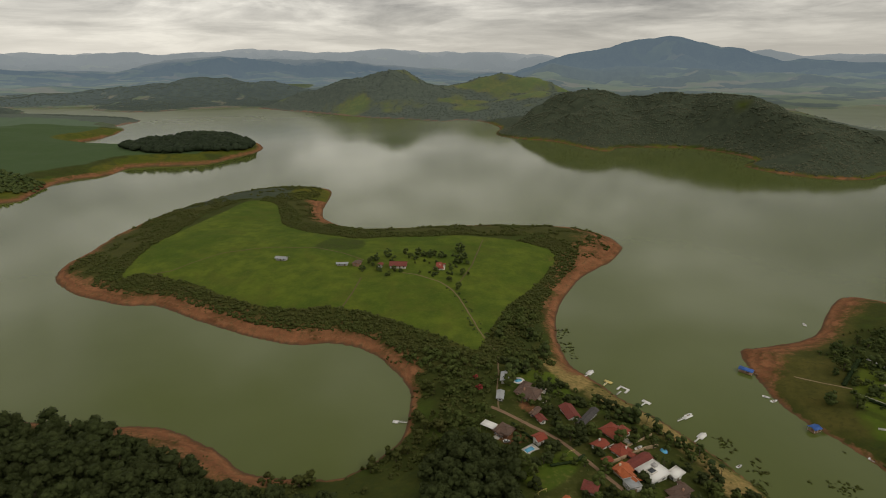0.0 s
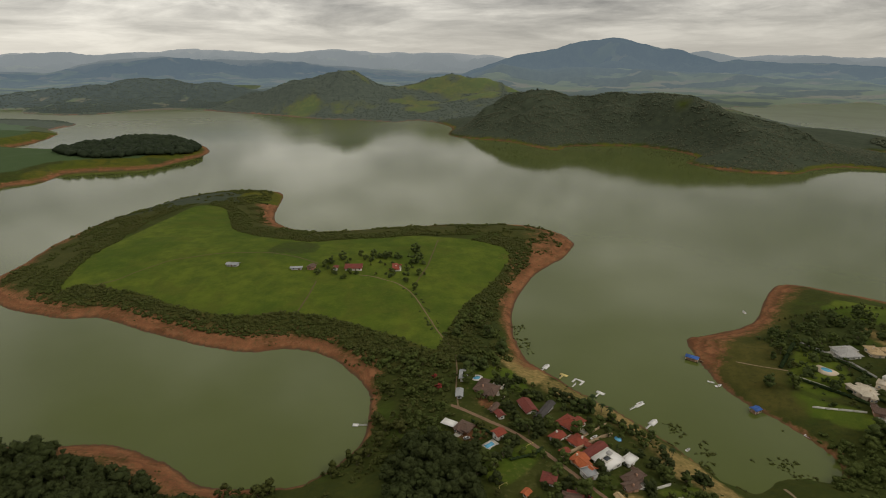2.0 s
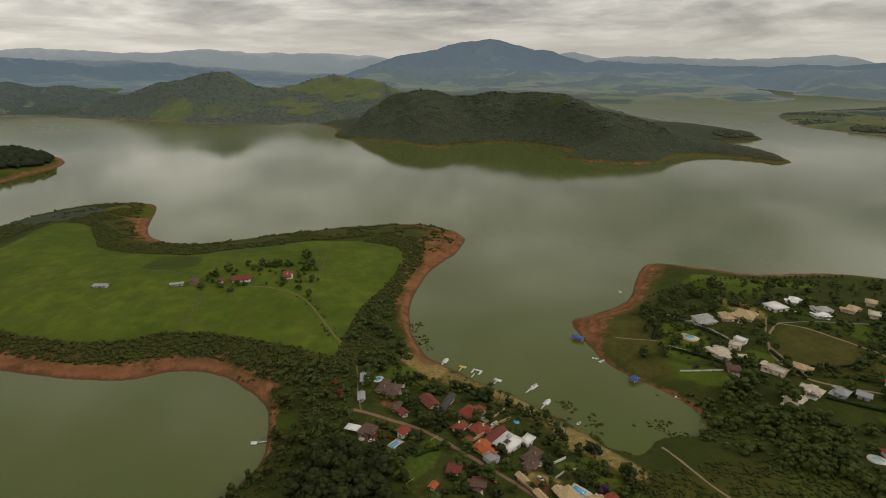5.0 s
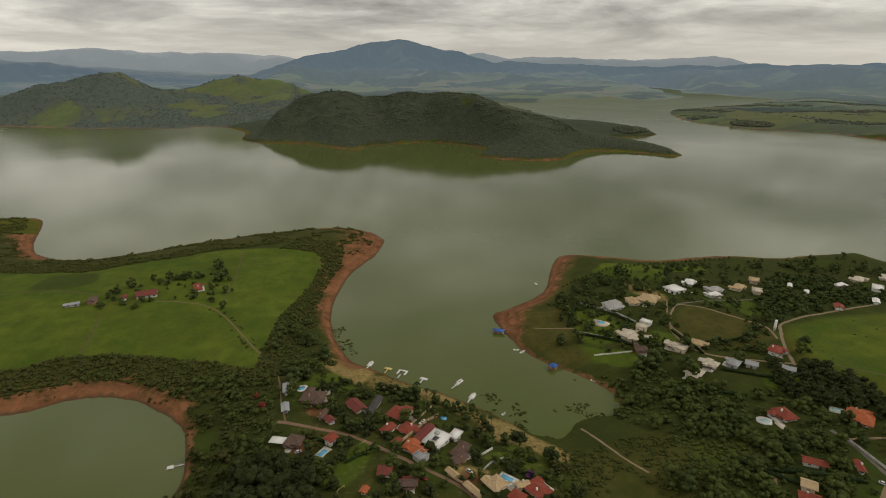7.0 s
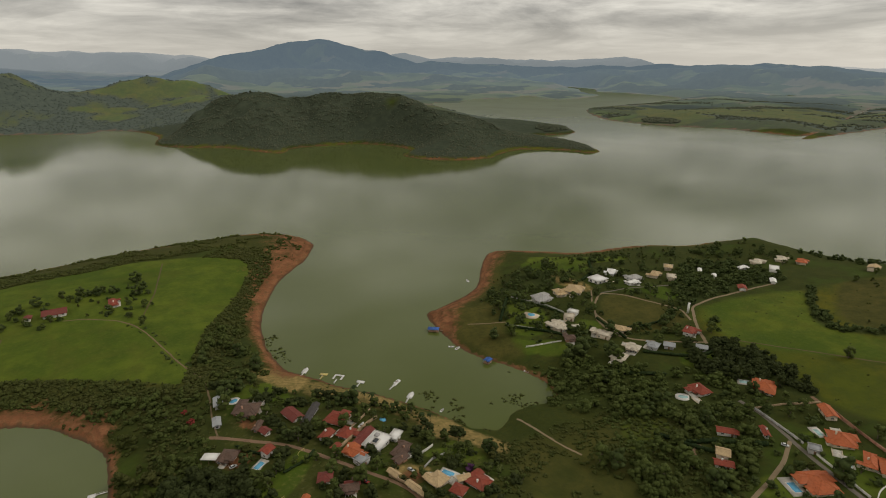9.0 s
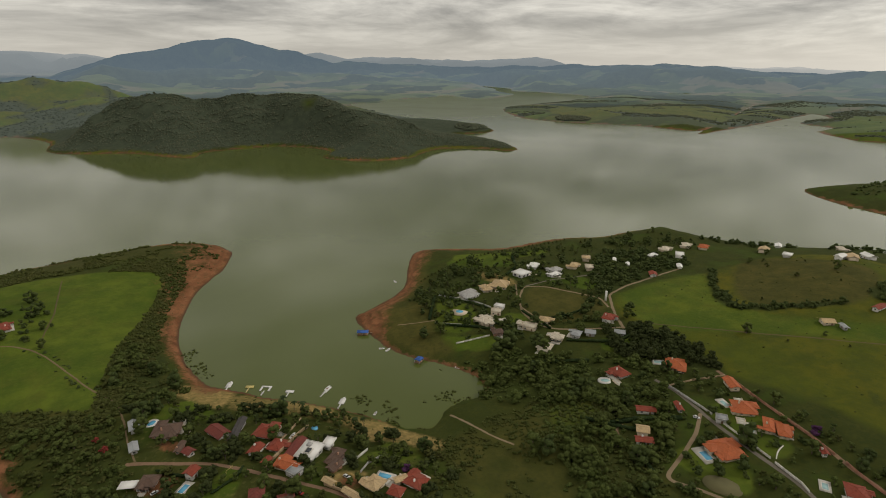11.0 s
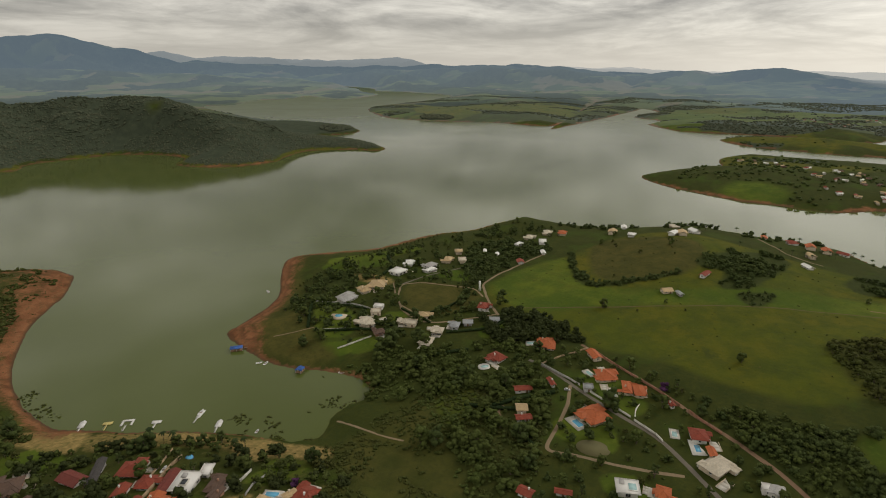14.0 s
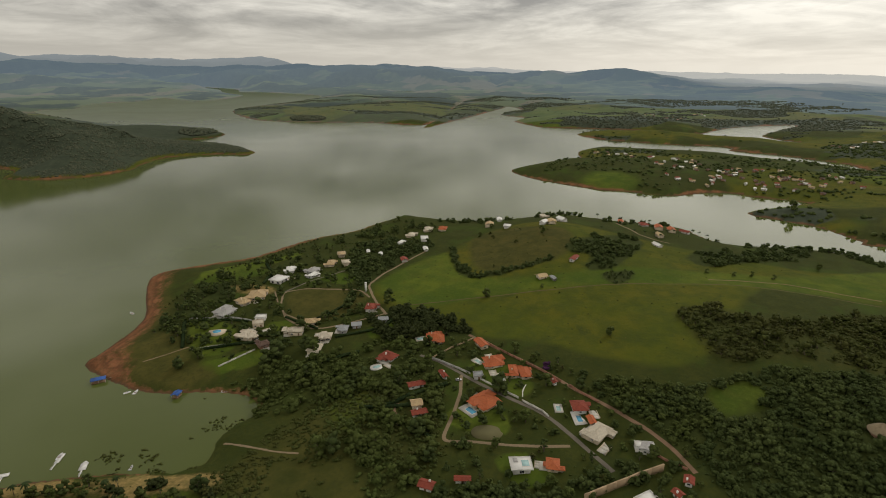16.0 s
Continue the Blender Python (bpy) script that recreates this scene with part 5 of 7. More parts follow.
# ---------------------------------------------------------------- lanes
strip("road_village", [(22, 302), (28, 297), (38, 286), (49, 274), (60, 264), (67, 254), (78, 236), (90, 216), (102, 198), (106, 187), (104, 160)], 4.0, DIRT, "unpaved red-brown village lane", seed=1)
strip("road_neck", [(28, 295), (28, 319), (31, 343), (32, 374), (26, 387)], 1.6, TRACK, "narrow dirt track over the neck", seed=2)
strip("road_farm", [(26, 387), (18, 411), (11, 437), (3, 465), (-6, 486), (-18, 501), (-42, 518), (-60, 523)], 2.0, TRACK, "earthen farm track between bushes", seed=3)
strip("road_estate", [(329, 150), (326, 134), (316, 112), (307, 93), (299, 74), (293, 55), (287, 41), (277, 28), (265, 14), (250, -4)], 4.3, PAVED, "worn paved estate road", seed=4)
strip("road_loop", [(314, 109), (291, 101), (272, 98), (253, 96), (242, 94), (248, 78), (252, 61), (258, 39), (265, 20)], 3.6, SAND_LANE, "sandy lane round the garden plots", seed=5)
strip("road_meadow", [(370, 125), (359, 102), (349, 82), (340, 63), (328, 43), (316, 25), (311, 15), (302, 0), (293, -14), (280, -30), (262, -44)], 4.1, DIRT, "red dirt lane along the meadow", seed=6)
strip("road_track", [(380, 205), (394, 221), (412, 238), (433, 255), (468, 256), (521, 250), (558, 244)], 3.7, SAND_LANE, "pale dirt track beside the meadow", seed=7)
strip("road_villas", [(385, 206), (365, 223), (342, 243), (336, 261), (344, 287), (361, 307), (387, 324), (402, 310), (412, 280), (420, 256), (406, 236)], 3.0, SAND_LANE, "pale dirt lane round the oval field", seed=8)
strip("road_street", [(387, 324), (420, 317), (453, 303), (480, 291)], 2.8, PAVED, "paved street in front of white villas", seed=9)
strip("road_marsh", [(204, 228), (203, 203), (203, 184), (206, 168)], 2.2, SAND_LANE, "narrow footpath across the marsh", seed=10)
strip("road_shore", [(249, 354), (262, 342), (280, 330)], 1.6, SAND_LANE, "faint footpath to the boathouse", seed=11)

strip("path_pasture", [(-330, 528), (-312, 535), (-297, 557), (-272, 585), (-220, 600), (-166, 598), (-128, 575), (-100, 552)], 2.6, WORN_GRASS, "worn cattle path across the pasture", seed=21)
strip("path_gate", [(-98, 511), (-101, 480), (-109, 440)], 2.2, WORN_GRASS, "worn cattle path to the lower pasture", seed=22)
strip("path_fence", [(32, 640), (25, 600), (16, 549), (2, 500)], 2.0, WORN_GRASS, "worn line along a pasture fence", seed=23)
strip("path_meadow", [(394, 210), (426, 161), (464, 90), (500, 17), (540, -82), (554, -153), (561, -207)], 2.6, WORN_GRASS, "worn path dividing the meadow", seed=24)
strip("path_red", [(546, -58), (557, -83), (576, -134), (575, -172), (577, -211)], 2.6, DIRT, "red dirt path over the upper meadow", seed=25)
strip("road_east", [(785, 50), (718, 15), (697, -7), (690, -27)], 4.0, SAND_LANE, "pale lane behind the east shore", seed=26)

# ---------------------------------------------------------------- houses
house("shed", "grey", "gable", 34.6, 332.7, 2.6, 82, 12.1, 6.4)
house("shed", "grey", "gable", 29.8, 310.7, 2.6, 83, 10.2, 5.4)
house("house", "brown", "hip", 49.1, 314.9, 2.4, -30, 16.6, 12.4)
house("house", "brown", "gable", 50.2, 289.7, 2.4, 53, 10.1, 4.3)
house("house", "maroon", "gable", 72.6, 292.4, 2.4, -76, 15.1, 9.3)
house("house", "dark", "gable", 83.2, 288.4, 2.4, 51, 21.4, 5.5)
house("house", "red", "hip", 95.3, 273.9, 2.4, -54, 13.6, 12.4)
house("house", "red", "gable", 82.9, 258.4, 2.4, 35, 10.0, 7.0)
house("house", "red", "hip", 94.2, 255.0, 2.4, 36, 10.4, 8.7)
house("house", "maroon", "gable", 100.6, 245.2, 2.4, 35, 19.0, 6.9)
house("house", "orange", "gable", 89.4, 236.3, 2.4, 39, 9.7, 8.6)
house("modern", "white", "flat", 105.7, 236.2, 3.4, 33, 14.2, 11.8)
house("terrace", "white", "flat", 118.5, 237.6, 3.4, 35, 8.5, 5.7)
house("annex", "grey", "flat", 91.1, 224.9, 3.0, 19, 6.7, 6.5)
house("house", "brown", "hip", 115.1, 223.9, 2.4, 27, 13.9, 6.8)
house("house", "maroon", "hip", 68.3, 219.7, 2.4, -25, 8.3, 8.1)
house("house", "brown", "hip", 76.2, 205.9, 2.4, -20, 10.3, 6.1)
house("house", "orange", "gable", 54.2, 209.5, 2.4, 45, 5.0, 4.3)
house("house", "tan", "hip", 119.8, 190.7, 2.4, 16, 10.2, 9.7)
house("house", "tan", "gable", 106.3, 189.7, 2.4, -74, 13.9, 4.3)
house("house", "tan", "gable", 101.4, 205.8, 2.4, -73, 8.0, 4.3)
house("house", "red", "hip", 138.3, 179.7, 2.4, -72, 13.0, 10.0)
house("house", "red", "hip", 125.5, 179.0, 2.4, -63, 8.3, 7.6)
house("canopy", "white", "flat", 20.6, 277.7, 2.6, -35, 9.4, 6.0)
house("house", "brown", "hip", 29.7, 271.5, 2.8, -38, 10.1, 9.2)
house("cottage", "red", "gable", 48.4, 259.8, 4.0, 33, 7.4, 7.0)
house("house", "orange", "hip", 333.9, 91.8, 2.4, 39, 14.9, 13.0)
house("house", "orange", "hip", 326.0, 74.2, 2.4, 23, 15.1, 6.3)
house("house", "orange", "hip", 326.3, 66.3, 2.4, 26, 13.7, 7.2)
house("house", "orange", "hip", 287.0, 81.9, 2.4, 63, 17.0, 14.4)
house("house", "red", "hip", 298.5, 23.9, 3.0, 24, 11.3, 9.8)
house("house", "orange", "gable", 288.0, 14.4, 2.4, 29, 8.4, 4.9)
house("hall", "cream", "hip", 277.7, 9.2, 3.0, -22, 16.9, 10.2)
house("house", "orange", "gable", 355.8, 108.2, 2.8, 48, 13.6, 8.0)
house("house", "orange", "hip", 354.4, 147.1, 2.4, -65, 14.9, 13.4)
house("house", "red", "hip", 317.9, 170.1, 2.4, 76, 13.2, 10.4)
house("house", "red", "gable", 289.4, 133.3, 2.8, -49, 12.7, 6.2)
house("house", "tan", "gable", 268.2, 123.0, 3.6, -55, 8.0, 7.8)
house("house", "red", "gable", 261.4, 118.0, 2.4, -49, 10.7, 5.9)
house("house", "red", "gable", 306.3, 120.0, 2.4, 47, 10.0, 4.3)
house("annex", "grey", "flat", 313.7, 96.2, 2.8, -59, 6.2, 5.8)
house("house", "red", "gable", 322.1, 44.7, 2.4, 41, 7.0, 4.4)
house("modern", "white", "flat", 236.5, 44.8, 3.4, -65, 11.6, 9.9)
house("house", "orange", "hip", 243.5, 28.7, 2.4, 12, 9.5, 7.7)
house("house", "red", "gable", 205.6, 87.3, 2.4, -88, 8.8, 6.8)
house("house", "red", "gable", 216.3, 71.2, 2.4, -69, 9.4, 4.3)
house("house", "red", "gable", 254.7, -39.4, 2.4, -4, 6.7, 5.5)
house("house", "red", "gable", 244.3, -34.3, 2.4, 53, 5.7, 5.1)
house("modern", "white", "flat", 233.7, -20.2, 3.4, -40, 11.0, 7.3)
house("annex", "white", "flat", 273.8, -16.5, 3.0, -74, 10.1, 4.5)
house("villa", "cream", "hip", 306.8, 299.1, 3.2, 8, 14.0, 9.6)
house("villa", "cream", "hip", 305.9, 293.5, 3.5, -21, 9.1, 8.7)
house("annex", "cream", "flat", 325.0, 302.2, 3.2, -50, 8.8, 7.8)
house("villa", "greytile", "hip", 332.2, 346.3, 3.0, -87, 17.1, 15.2)
house("villa", "tan", "hip", 370.8, 341.3, 3.2, 39, 19.4, 15.0)
house("villa", "tan", "hip", 353.9, 344.8, 3.4, 83, 15.2, 9.0)
house("modern", "white", "flat", 409.0, 347.1, 3.4, 3, 15.3, 14.6)
house("villa", "white", "hip", 437.9, 354.9, 3.2, 36, 15.2, 9.1)
house("villa", "greytile", "hip", 444.6, 330.0, 3.0, -6, 15.1, 11.1)
house("villa", "tan", "hip", 470.5, 324.5, 3.2, 26, 15.2, 9.1)
house("modern", "tan", "flat", 500.5, 330.4, 3.8, 36, 11.4, 9.1)
house("modern", "cream", "flat", 476.0, 308.7, 4.0, 37, 11.4, 9.0)
house("hut", "brown", "hip", 301.0, 276.6, 3.0, -25, 9.9, 8.3)
house("villa", "cream", "hip", 325.2, 270.7, 3.2, -58, 9.9, 6.1)
house("villa", "tan", "hip", 343.4, 261.1, 3.4, 32, 9.9, 9.5)
house("villa", "cream", "hip", 327.8, 234.4, 3.4, -66, 11.1, 8.2)
house("annex", "grey", "hip", 342.4, 226.2, 3.4, 21, 10.8, 7.9)
house("annex", "grey", "gable", 352.7, 220.0, 3.0, -56, 9.1, 7.9)
house("annex", "grey", "gable", 368.8, 202.8, 3.0, -57, 9.1, 7.5)
house("house", "red", "hip", 384.8, 224.7, 3.6, 19, 13.6, 8.9)
house("hut", "cream", "hip", 306.8, 230.0, 3.0, -68, 9.0, 8.9)
house("villa", "cream", "hip", 603.8, 289.5, 3.2, 21, 15.2, 9.1)
house("villa", "white", "hip", 568.9, 287.8, 3.0, -1, 14.5, 6.0)
house("villa", "white", "flat", 593.2, 266.1, 3.0, 28, 15.2, 9.1)
house("villa", "orange", "hip", 643.9, 262.1, 3.2, 30, 15.2, 9.1)
house("villa", "cream", "hip", 634.0, 279.0, 3.0, 36, 15.2, 9.1)
house("house", "white", "gable", 555.0, 247.1, 2.4, 33, 11.9, 6.1)
house("house", "white", "gable", 521.3, 306.5, 2.4, 34, 10.8, 4.3)
house("house", "white", "gable", 518.6, 288.3, 2.4, 30, 9.5, 4.9)
house("house", "red", "gable", 511.6, 254.0, 2.4, 38, 10.7, 8.3)
house("modern", "white", "flat", 657.5, 176.0, 3.4, 8, 11.4, 9.1)
house("house", "tan", "gable", 674.5, 205.7, 4.0, 11, 14.2, 11.4)
house("house", "white", "gable", 668.5, 130.4, 4.0, -9, 14.2, 8.6)
house("house", "tan", "gable", 675.7, 121.4, 4.0, 20, 14.2, 11.4)
house("house", "white", "gable", 713.4, 114.9, 4.0, 50, 14.2, 11.0)
house("house", "red", "gable", 548.8, 70.8, 2.4, -11, 16.1, 6.5)
house("house", "tan", "gable", 495.1, 92.9, 2.4, -45, 10.5, 9.5)
house("shed", "grey", "gable", 493.9, 81.0, 2.4, 42, 9.1, 4.7)
house("house", "orange", "gable", 767.8, -8.0, 4.0, 12, 14.2, 11.4)
house("house", "orange", "gable", 765.1, -24.5, 4.0, 14, 14.2, 10.9)
house("house", "tan", "gable", 720.9, -10.4, 4.0, 26, 14.2, 8.5)
house("house", "white", "gable", 662.4, -9.6, 2.4, 37, 14.2, 7.3)
house("house", "red", "hip", 787.0, 12.0, 3.0, 40, 15.0, 10.0)
house("house", "red", "gable", 781.0, -42.0, 3.0, 70, 14.0, 9.0)
house("house", "orange", "gable", 793.0, 44.0, 3.0, 10, 13.0, 8.0)
house("house", "white", "gable", 716.0, 204.0, 3.0, 20, 14.0, 8.0)
house("house", "cream", "hip", 768.0, 152.0, 3.0, 35, 14.0, 9.0)
house("farmhouse", "maroon", "gable", -62.8, 538.7, 2.4, -2, 19.1, 14.7)
house("shed", "brown", "gable", -108.1, 540.8, 3.0, 76, 10.1, 9.1)
house("house", "red", "hip", -19.5, 537.9, 2.4, 90, 18.2, 6.2)
house("shed", "grey", "gable", -195.2, 557.1, 2.4, -12, 14.2, 8.1)
house("shed", "maroon", "gable", -82.1, 537.1, 2.6, 85, 7.7, 6.3)
house("shed", "grey", "gable", -123.8, 540.2, 2.2, 4, 13.3, 6.1)
house("house", "red", "gable", 83.3, 243.8, 2.4, 28, 6.1, 4.6)
house("house", "greytile", "gable", 272.3, -17.4, 3.0, -7, 7.6, 7.3)
house("annex", "white", "flat", 334.3, 307.1, 3.0, -67, 8.5, 6.3)
house("villa", "white", "hip", 432.3, 321.8, 3.2, -1, 13.3, 5.9)
house("annex", "cream", "flat", 326.9, 263.3, 3.0, -66, 11.1, 9.1)
house("hut", "cream", "hip", 308.6, 232.2, 3.0, -77, 11.0, 10.7)
house("house", "orange", "gable", 91.0, 231.3, 2.6, -60, 12.3, 8.0)
house("annex", "maroon", "gable", 52.8, 281.6, 2.6, -67, 7.0, 5.8)
house("house", "brown", "gable", 110.5, 215.8, 2.6, 16, 9.1, 6.4)
house("house", "maroon", "gable", 78.7, 208.2, 2.4, -19, 8.7, 4.3)
house("house", "tan", "gable", 132.9, 185.5, 2.6, -13, 7.8, 4.9)

# ---------------------------------------------------------------- what belongs to them
white_house = [o for o in scene.objects if o.name.startswith("modern_house")][0]
for x0, x1, y0, y1, z0, z1, m, n in ((-3.5, 1.5, -1.8, 2.2, 3.75, 4.3, STONE, "light_well"), (-2.9, 0.9, -1.2, 1.6, 4.3, 4.36, GLASS, "skylight"), (2.4, 5.2, 1.0, 3.6, 3.75, 4.6, PLASTER["grey"], "plant_box")):
    h = Heap()
    box(h, x0, x1, y0, y1, z0, z1)
    part(n, h, [m], white_house)

roof_deck = min((o for o in scene.objects if o.name.startswith("modern_house")), key=lambda o: (o.location.x - 234) ** 2 + (o.location.y - 44) ** 2)
for x0, x1, y0, y1, z0, z1, m, n in ((0.5, 4.4, -2.6, 2.2, 3.8, 4.1, POOL_PALE, "roof_pool"), (0.1, 4.8, -3.0, -2.6, 3.75, 4.2, PLASTER["white"], "pool_edge"), (-4.0, -1.6, 1.0, 3.6, 3.75, 4.6, PLASTER["grey"], "spa_tub")):
    h = Heap()
    box(h, x0, x1, y0, y1, z0, z1)
    part(n, h, [m], roof_deck)

def patio(x, y, turn, long, wide):
    """A paved terrace in three slabs with a low kerb."""
    PLACES.append((x, y, min(long, wide) / 2))
    base = thing("patio", x, y, turn, ground_z(x, y) + 0.1, "pale paved garden terrace with a low kerb", "terrace", "terraces beside the houses")
    for k in range(3):
        h = Heap()
        box(h, -long / 2 + k * long / 3 + 0.03, -long / 2 + (k + 1) * long / 3 - 0.03, -wide / 2, wide / 2, -1.6, 0.12 + 0.01 * k)
        part("paving", h, [STONE], base)
    for sy in (-1, 1):
        h = Heap()
        box(h, -long / 2, long / 2, sy * wide / 2 - 0.15, sy * wide / 2 + 0.15, -1.2, 0.5)
        part("kerb", h, [PLASTER["cream"]], base)
    return base


for px, py, pt, pl, pw in ((316, 303, 10, 9, 6), (322, 290, -30, 8, 5), (342, 352, 0, 8, 6), (362, 335, 30, 10, 5), (419, 340, 5, 8, 6), (452, 338, 0, 9, 5), (331, 243, -60, 8, 5),
                           (342, 97, 40, 8, 5), (322, 88, 30, 7, 5), (293, 90, 60, 8, 4), (296, 14, 25, 8, 5), (268, 4, -20, 9, 5), (243, 36, 10, 6, 5), (361, 153, -60, 7, 4), (308, 165, 70, 7, 4),
                           (58, 322, -30, 9, 6), (102, 268, -50, 7, 4), (128, 187, -70, 8, 5), (57, 309, 60, 9, 7)):
    patio(px, py, pt, pl, pw)

pool(44, 332, 20, 6.0, 3.6, oval=True, deck=PLASTER["white"], apron=1.8)
pool(42, 253, 35, 6.0, 3.2)
pool(129, 195, -60, 7.0, 3.4)
pool(303, 328, -55, 7.5, 5.5, oval=True, deck=PLASTER["cream"], apron=4.2)
pool(353, 159, -50, 7.0, 4.0, POOL_PALE)
pool(304, 173, -40, 7.0, 3.4, POOL_PALE, oval=True, deck=PLASTER["white"], apron=2.2)
pool(276, 88, 62, 7.0, 4.2, apron=2.2)
pool(318, 81, 30, 7.0, 3.2, POOL_PALE)
pool(296, 36, 20, 5.0, 2.8, POOL_PALE)
pool(290, 22, 25, 6.0, 3.0, apron=2.4, deck=PLASTER["white"])
pool(333, 103, 60, 6.0, 3.0, POOL_PALE)


def tower(x, y):
    base = thing("water_tower", x, y, 0, label="tall white cylindrical water tower", category="tower")
    shaft, head, rungs = Heap(), Heap(), Heap()
    prism(shaft, ring(1.0, 1.0, 18), -1, 9.6)
    prism(head, ring(1.12, 1.12, 18), 9.6, 10.0)
    for k in range(14):
        box(rungs, 1.01, 1.15, -0.25, 0.25, 0.6 + k * 0.65, 0.66 + k * 0.65)
    part("shaft", shaft, [ROOFS["white"]], base)
    part("cap", head, [ROOFS["white"]], base)
    part("ladder", rungs, [PLASTER["grey"]], base)
    PLACES.append((x, y, 3))


tower(418, 249)


def round_hut(x, y, r):
    base = thing("thatched_hut", x, y, 0, label="round hut with a steep thatched roof", category="building")
    w = Heap()
    prism(w, ring(r * 0.8, r * 0.8, 14), -1.5, 2.6)
    part("wall", w, [PLASTER["brick"]], base)
    h = Heap()
    n = 18
    for lo, hi, zl, zh in ((r, r * 0.55, 2.2, 5.0), (r * 0.55, 0.1, 5.0, 7.6)):
        a = np.arange(n) * 2 * np.pi / n
        v = np.concatenate([np.stack([q * np.cos(a), q * np.sin(a), z + 0.15 * np.sin(5 * a)], 1) for q, z in ((lo, zl), (hi, zh))])
        h.add(v, sheet_tris(2, n, closed=True))
    part("roof", h, [THATCH], base)
    PLACES.append((x, y, r + 1))


round_hut(326, -138, 7.0)

barrier("boundary_wall", [(313, 97), (304, 77), (299, 63)], 1.3, 0.25, WHITE_WALL, "whitewashed wall along the estate road")
barrier("boundary_wall", [(297, 60), (290, 45), (286, 40)], 1.3, 0.25, WHITE_WALL, "whitewashed wall along the estate road")
barrier("boundary_wall", [(327, 138), (321, 119), (316, 103)], 1.5, 0.25, PLASTER["grey"], "weathered pale wall at the road's top")
barrier("boundary_wall", [(327, 138), (345, 130), (366, 117)], 1.2, 0.25, EARTH_WALL, "weathered ochre wall across the slope")
barrier("boundary_wall", [(364, 111), (346, 79), (335, 57), (325, 40)], 1.6, 0.25, CLAY_WALL, "brick-red wall beside the dirt lane")
barrier("boundary_wall", [(322, 34), (313, 22), (308, 13)], 1.6, 0.25, CLAY_WALL, "brick-red wall beside the dirt lane")
barrier("boundary_wall", [(274, 328), (284, 315), (294, 302)], 1.3, 0.25, STONE, "pale wall at the end of a villa lawn")
barrier("boundary_wall", [(267, 292), (280, 286), (295, 280)], 1.2, 0.25, WHITE_WALL, "low white wall on the grass slope")
barrier("retaining_wall", [(226, 9), (240, -5), (250, -15), (260, -27)], 4.5, 0.6, EARTH_WALL, "high tan retaining wall with bare face")
barrier("boundary_wall", [(80, 240), (92, 248), (111, 262), (120, 267)], 2.2, 0.3, EARTH_WALL, "ochre wall between village plots")
barrier("boundary_wall", [(114, 216), (126, 218), (136, 223)], 1.6, 0.25, WHITE_WALL, "pale wall with open panels by a garden")
barrier("boundary_wall", [(99, 207), (104, 197), (107, 183)], 1.8, 0.3, EARTH_WALL, "ochre wall along the village lane")
hedge([(52, 238), (66, 242), (72, 249)], 1.6, 1.4, 15)
hedge([(345, 288), (341, 262), (338, 250)], 2.0, 1.8, 1)
hedge([(311, 368), (319, 340), (326, 314)], 1.6, 1.6, 2)
hedge([(256, 158), (262, 140), (270, 124)], 2.4, 2.2, 3)
hedge([(242, 100), (248, 112), (262, 118)], 1.8, 1.6, 4)
hedge([(300, 302), (312, 290), (318, 276)], 2.0, 2.0, 5)
hedge([(265, 142), (280, 131), (298, 114)], 2.4, 2.6, 7)
hedge([(318, 198), (303, 213), (288, 229)], 2.2, 2.4, 8)
hedge([(332, 227), (357, 198), (375, 196)], 2.0, 2.2, 9)
hedge([(276, 322), (294, 300), (313, 268)], 1.8, 2.2, 10)
hedge([(452, 400), (424, 368), (398, 358)], 2.2, 2.4, 11)
hedge([(312, 374), (290, 352), (274, 336)], 2.0, 2.4, 12)
hedge([(352, 262), (362, 256), (376, 253), (392, 252)], 1.6, 1.8, 13)
strip("path_drive", [(317, 62), (310, 63), (305, 62), (299, 60)], 1.0, WHITE_WALL, "curved pale concrete drive to a gate", seed=31)
strip("path_garden", [(323, 72), (320, 66), (324, 62), (331, 61), (335, 65)], 0.8, WHITE_WALL, "pale garden path curving round a lawn", seed=32)
strip("path_villa", [(387, 335), (362, 310), (351, 296), (347, 274), (341, 250)], 2.2, SAND_LANE, "pale footway round the oval lawn", seed=33)
strip("path_yard", [(256, 131), (262, 138), (272, 136)], 3.4, DIRT, "bare red earth yard beside a house", seed=34)
barrier("boundary_wall", [(314, 371), (326, 330), (329, 313)], 1.2, 0.22, PLASTER["grey"], "thin grey wall beside a villa lawn")
barrier("boundary_wall", [(277, -12), (267, -29), (264, -39)], 1.5, 0.25, CLAY_WALL, "brick-red wall along the dirt lane")
barrier("boundary_wall", [(100, 262), (112, 272), (121, 280)], 1.5, 0.22, EARTH_WALL, "ochre wall between shore gardens")
hedge([(46, 262), (40, 270), (35, 280)], 1.6, 1.4, 16)
barrier("boundary_wall", [(120, 205), (128, 210), (138, 212)], 1.4, 0.22, PLASTER["grey"], "grey wall behind a garden pool")


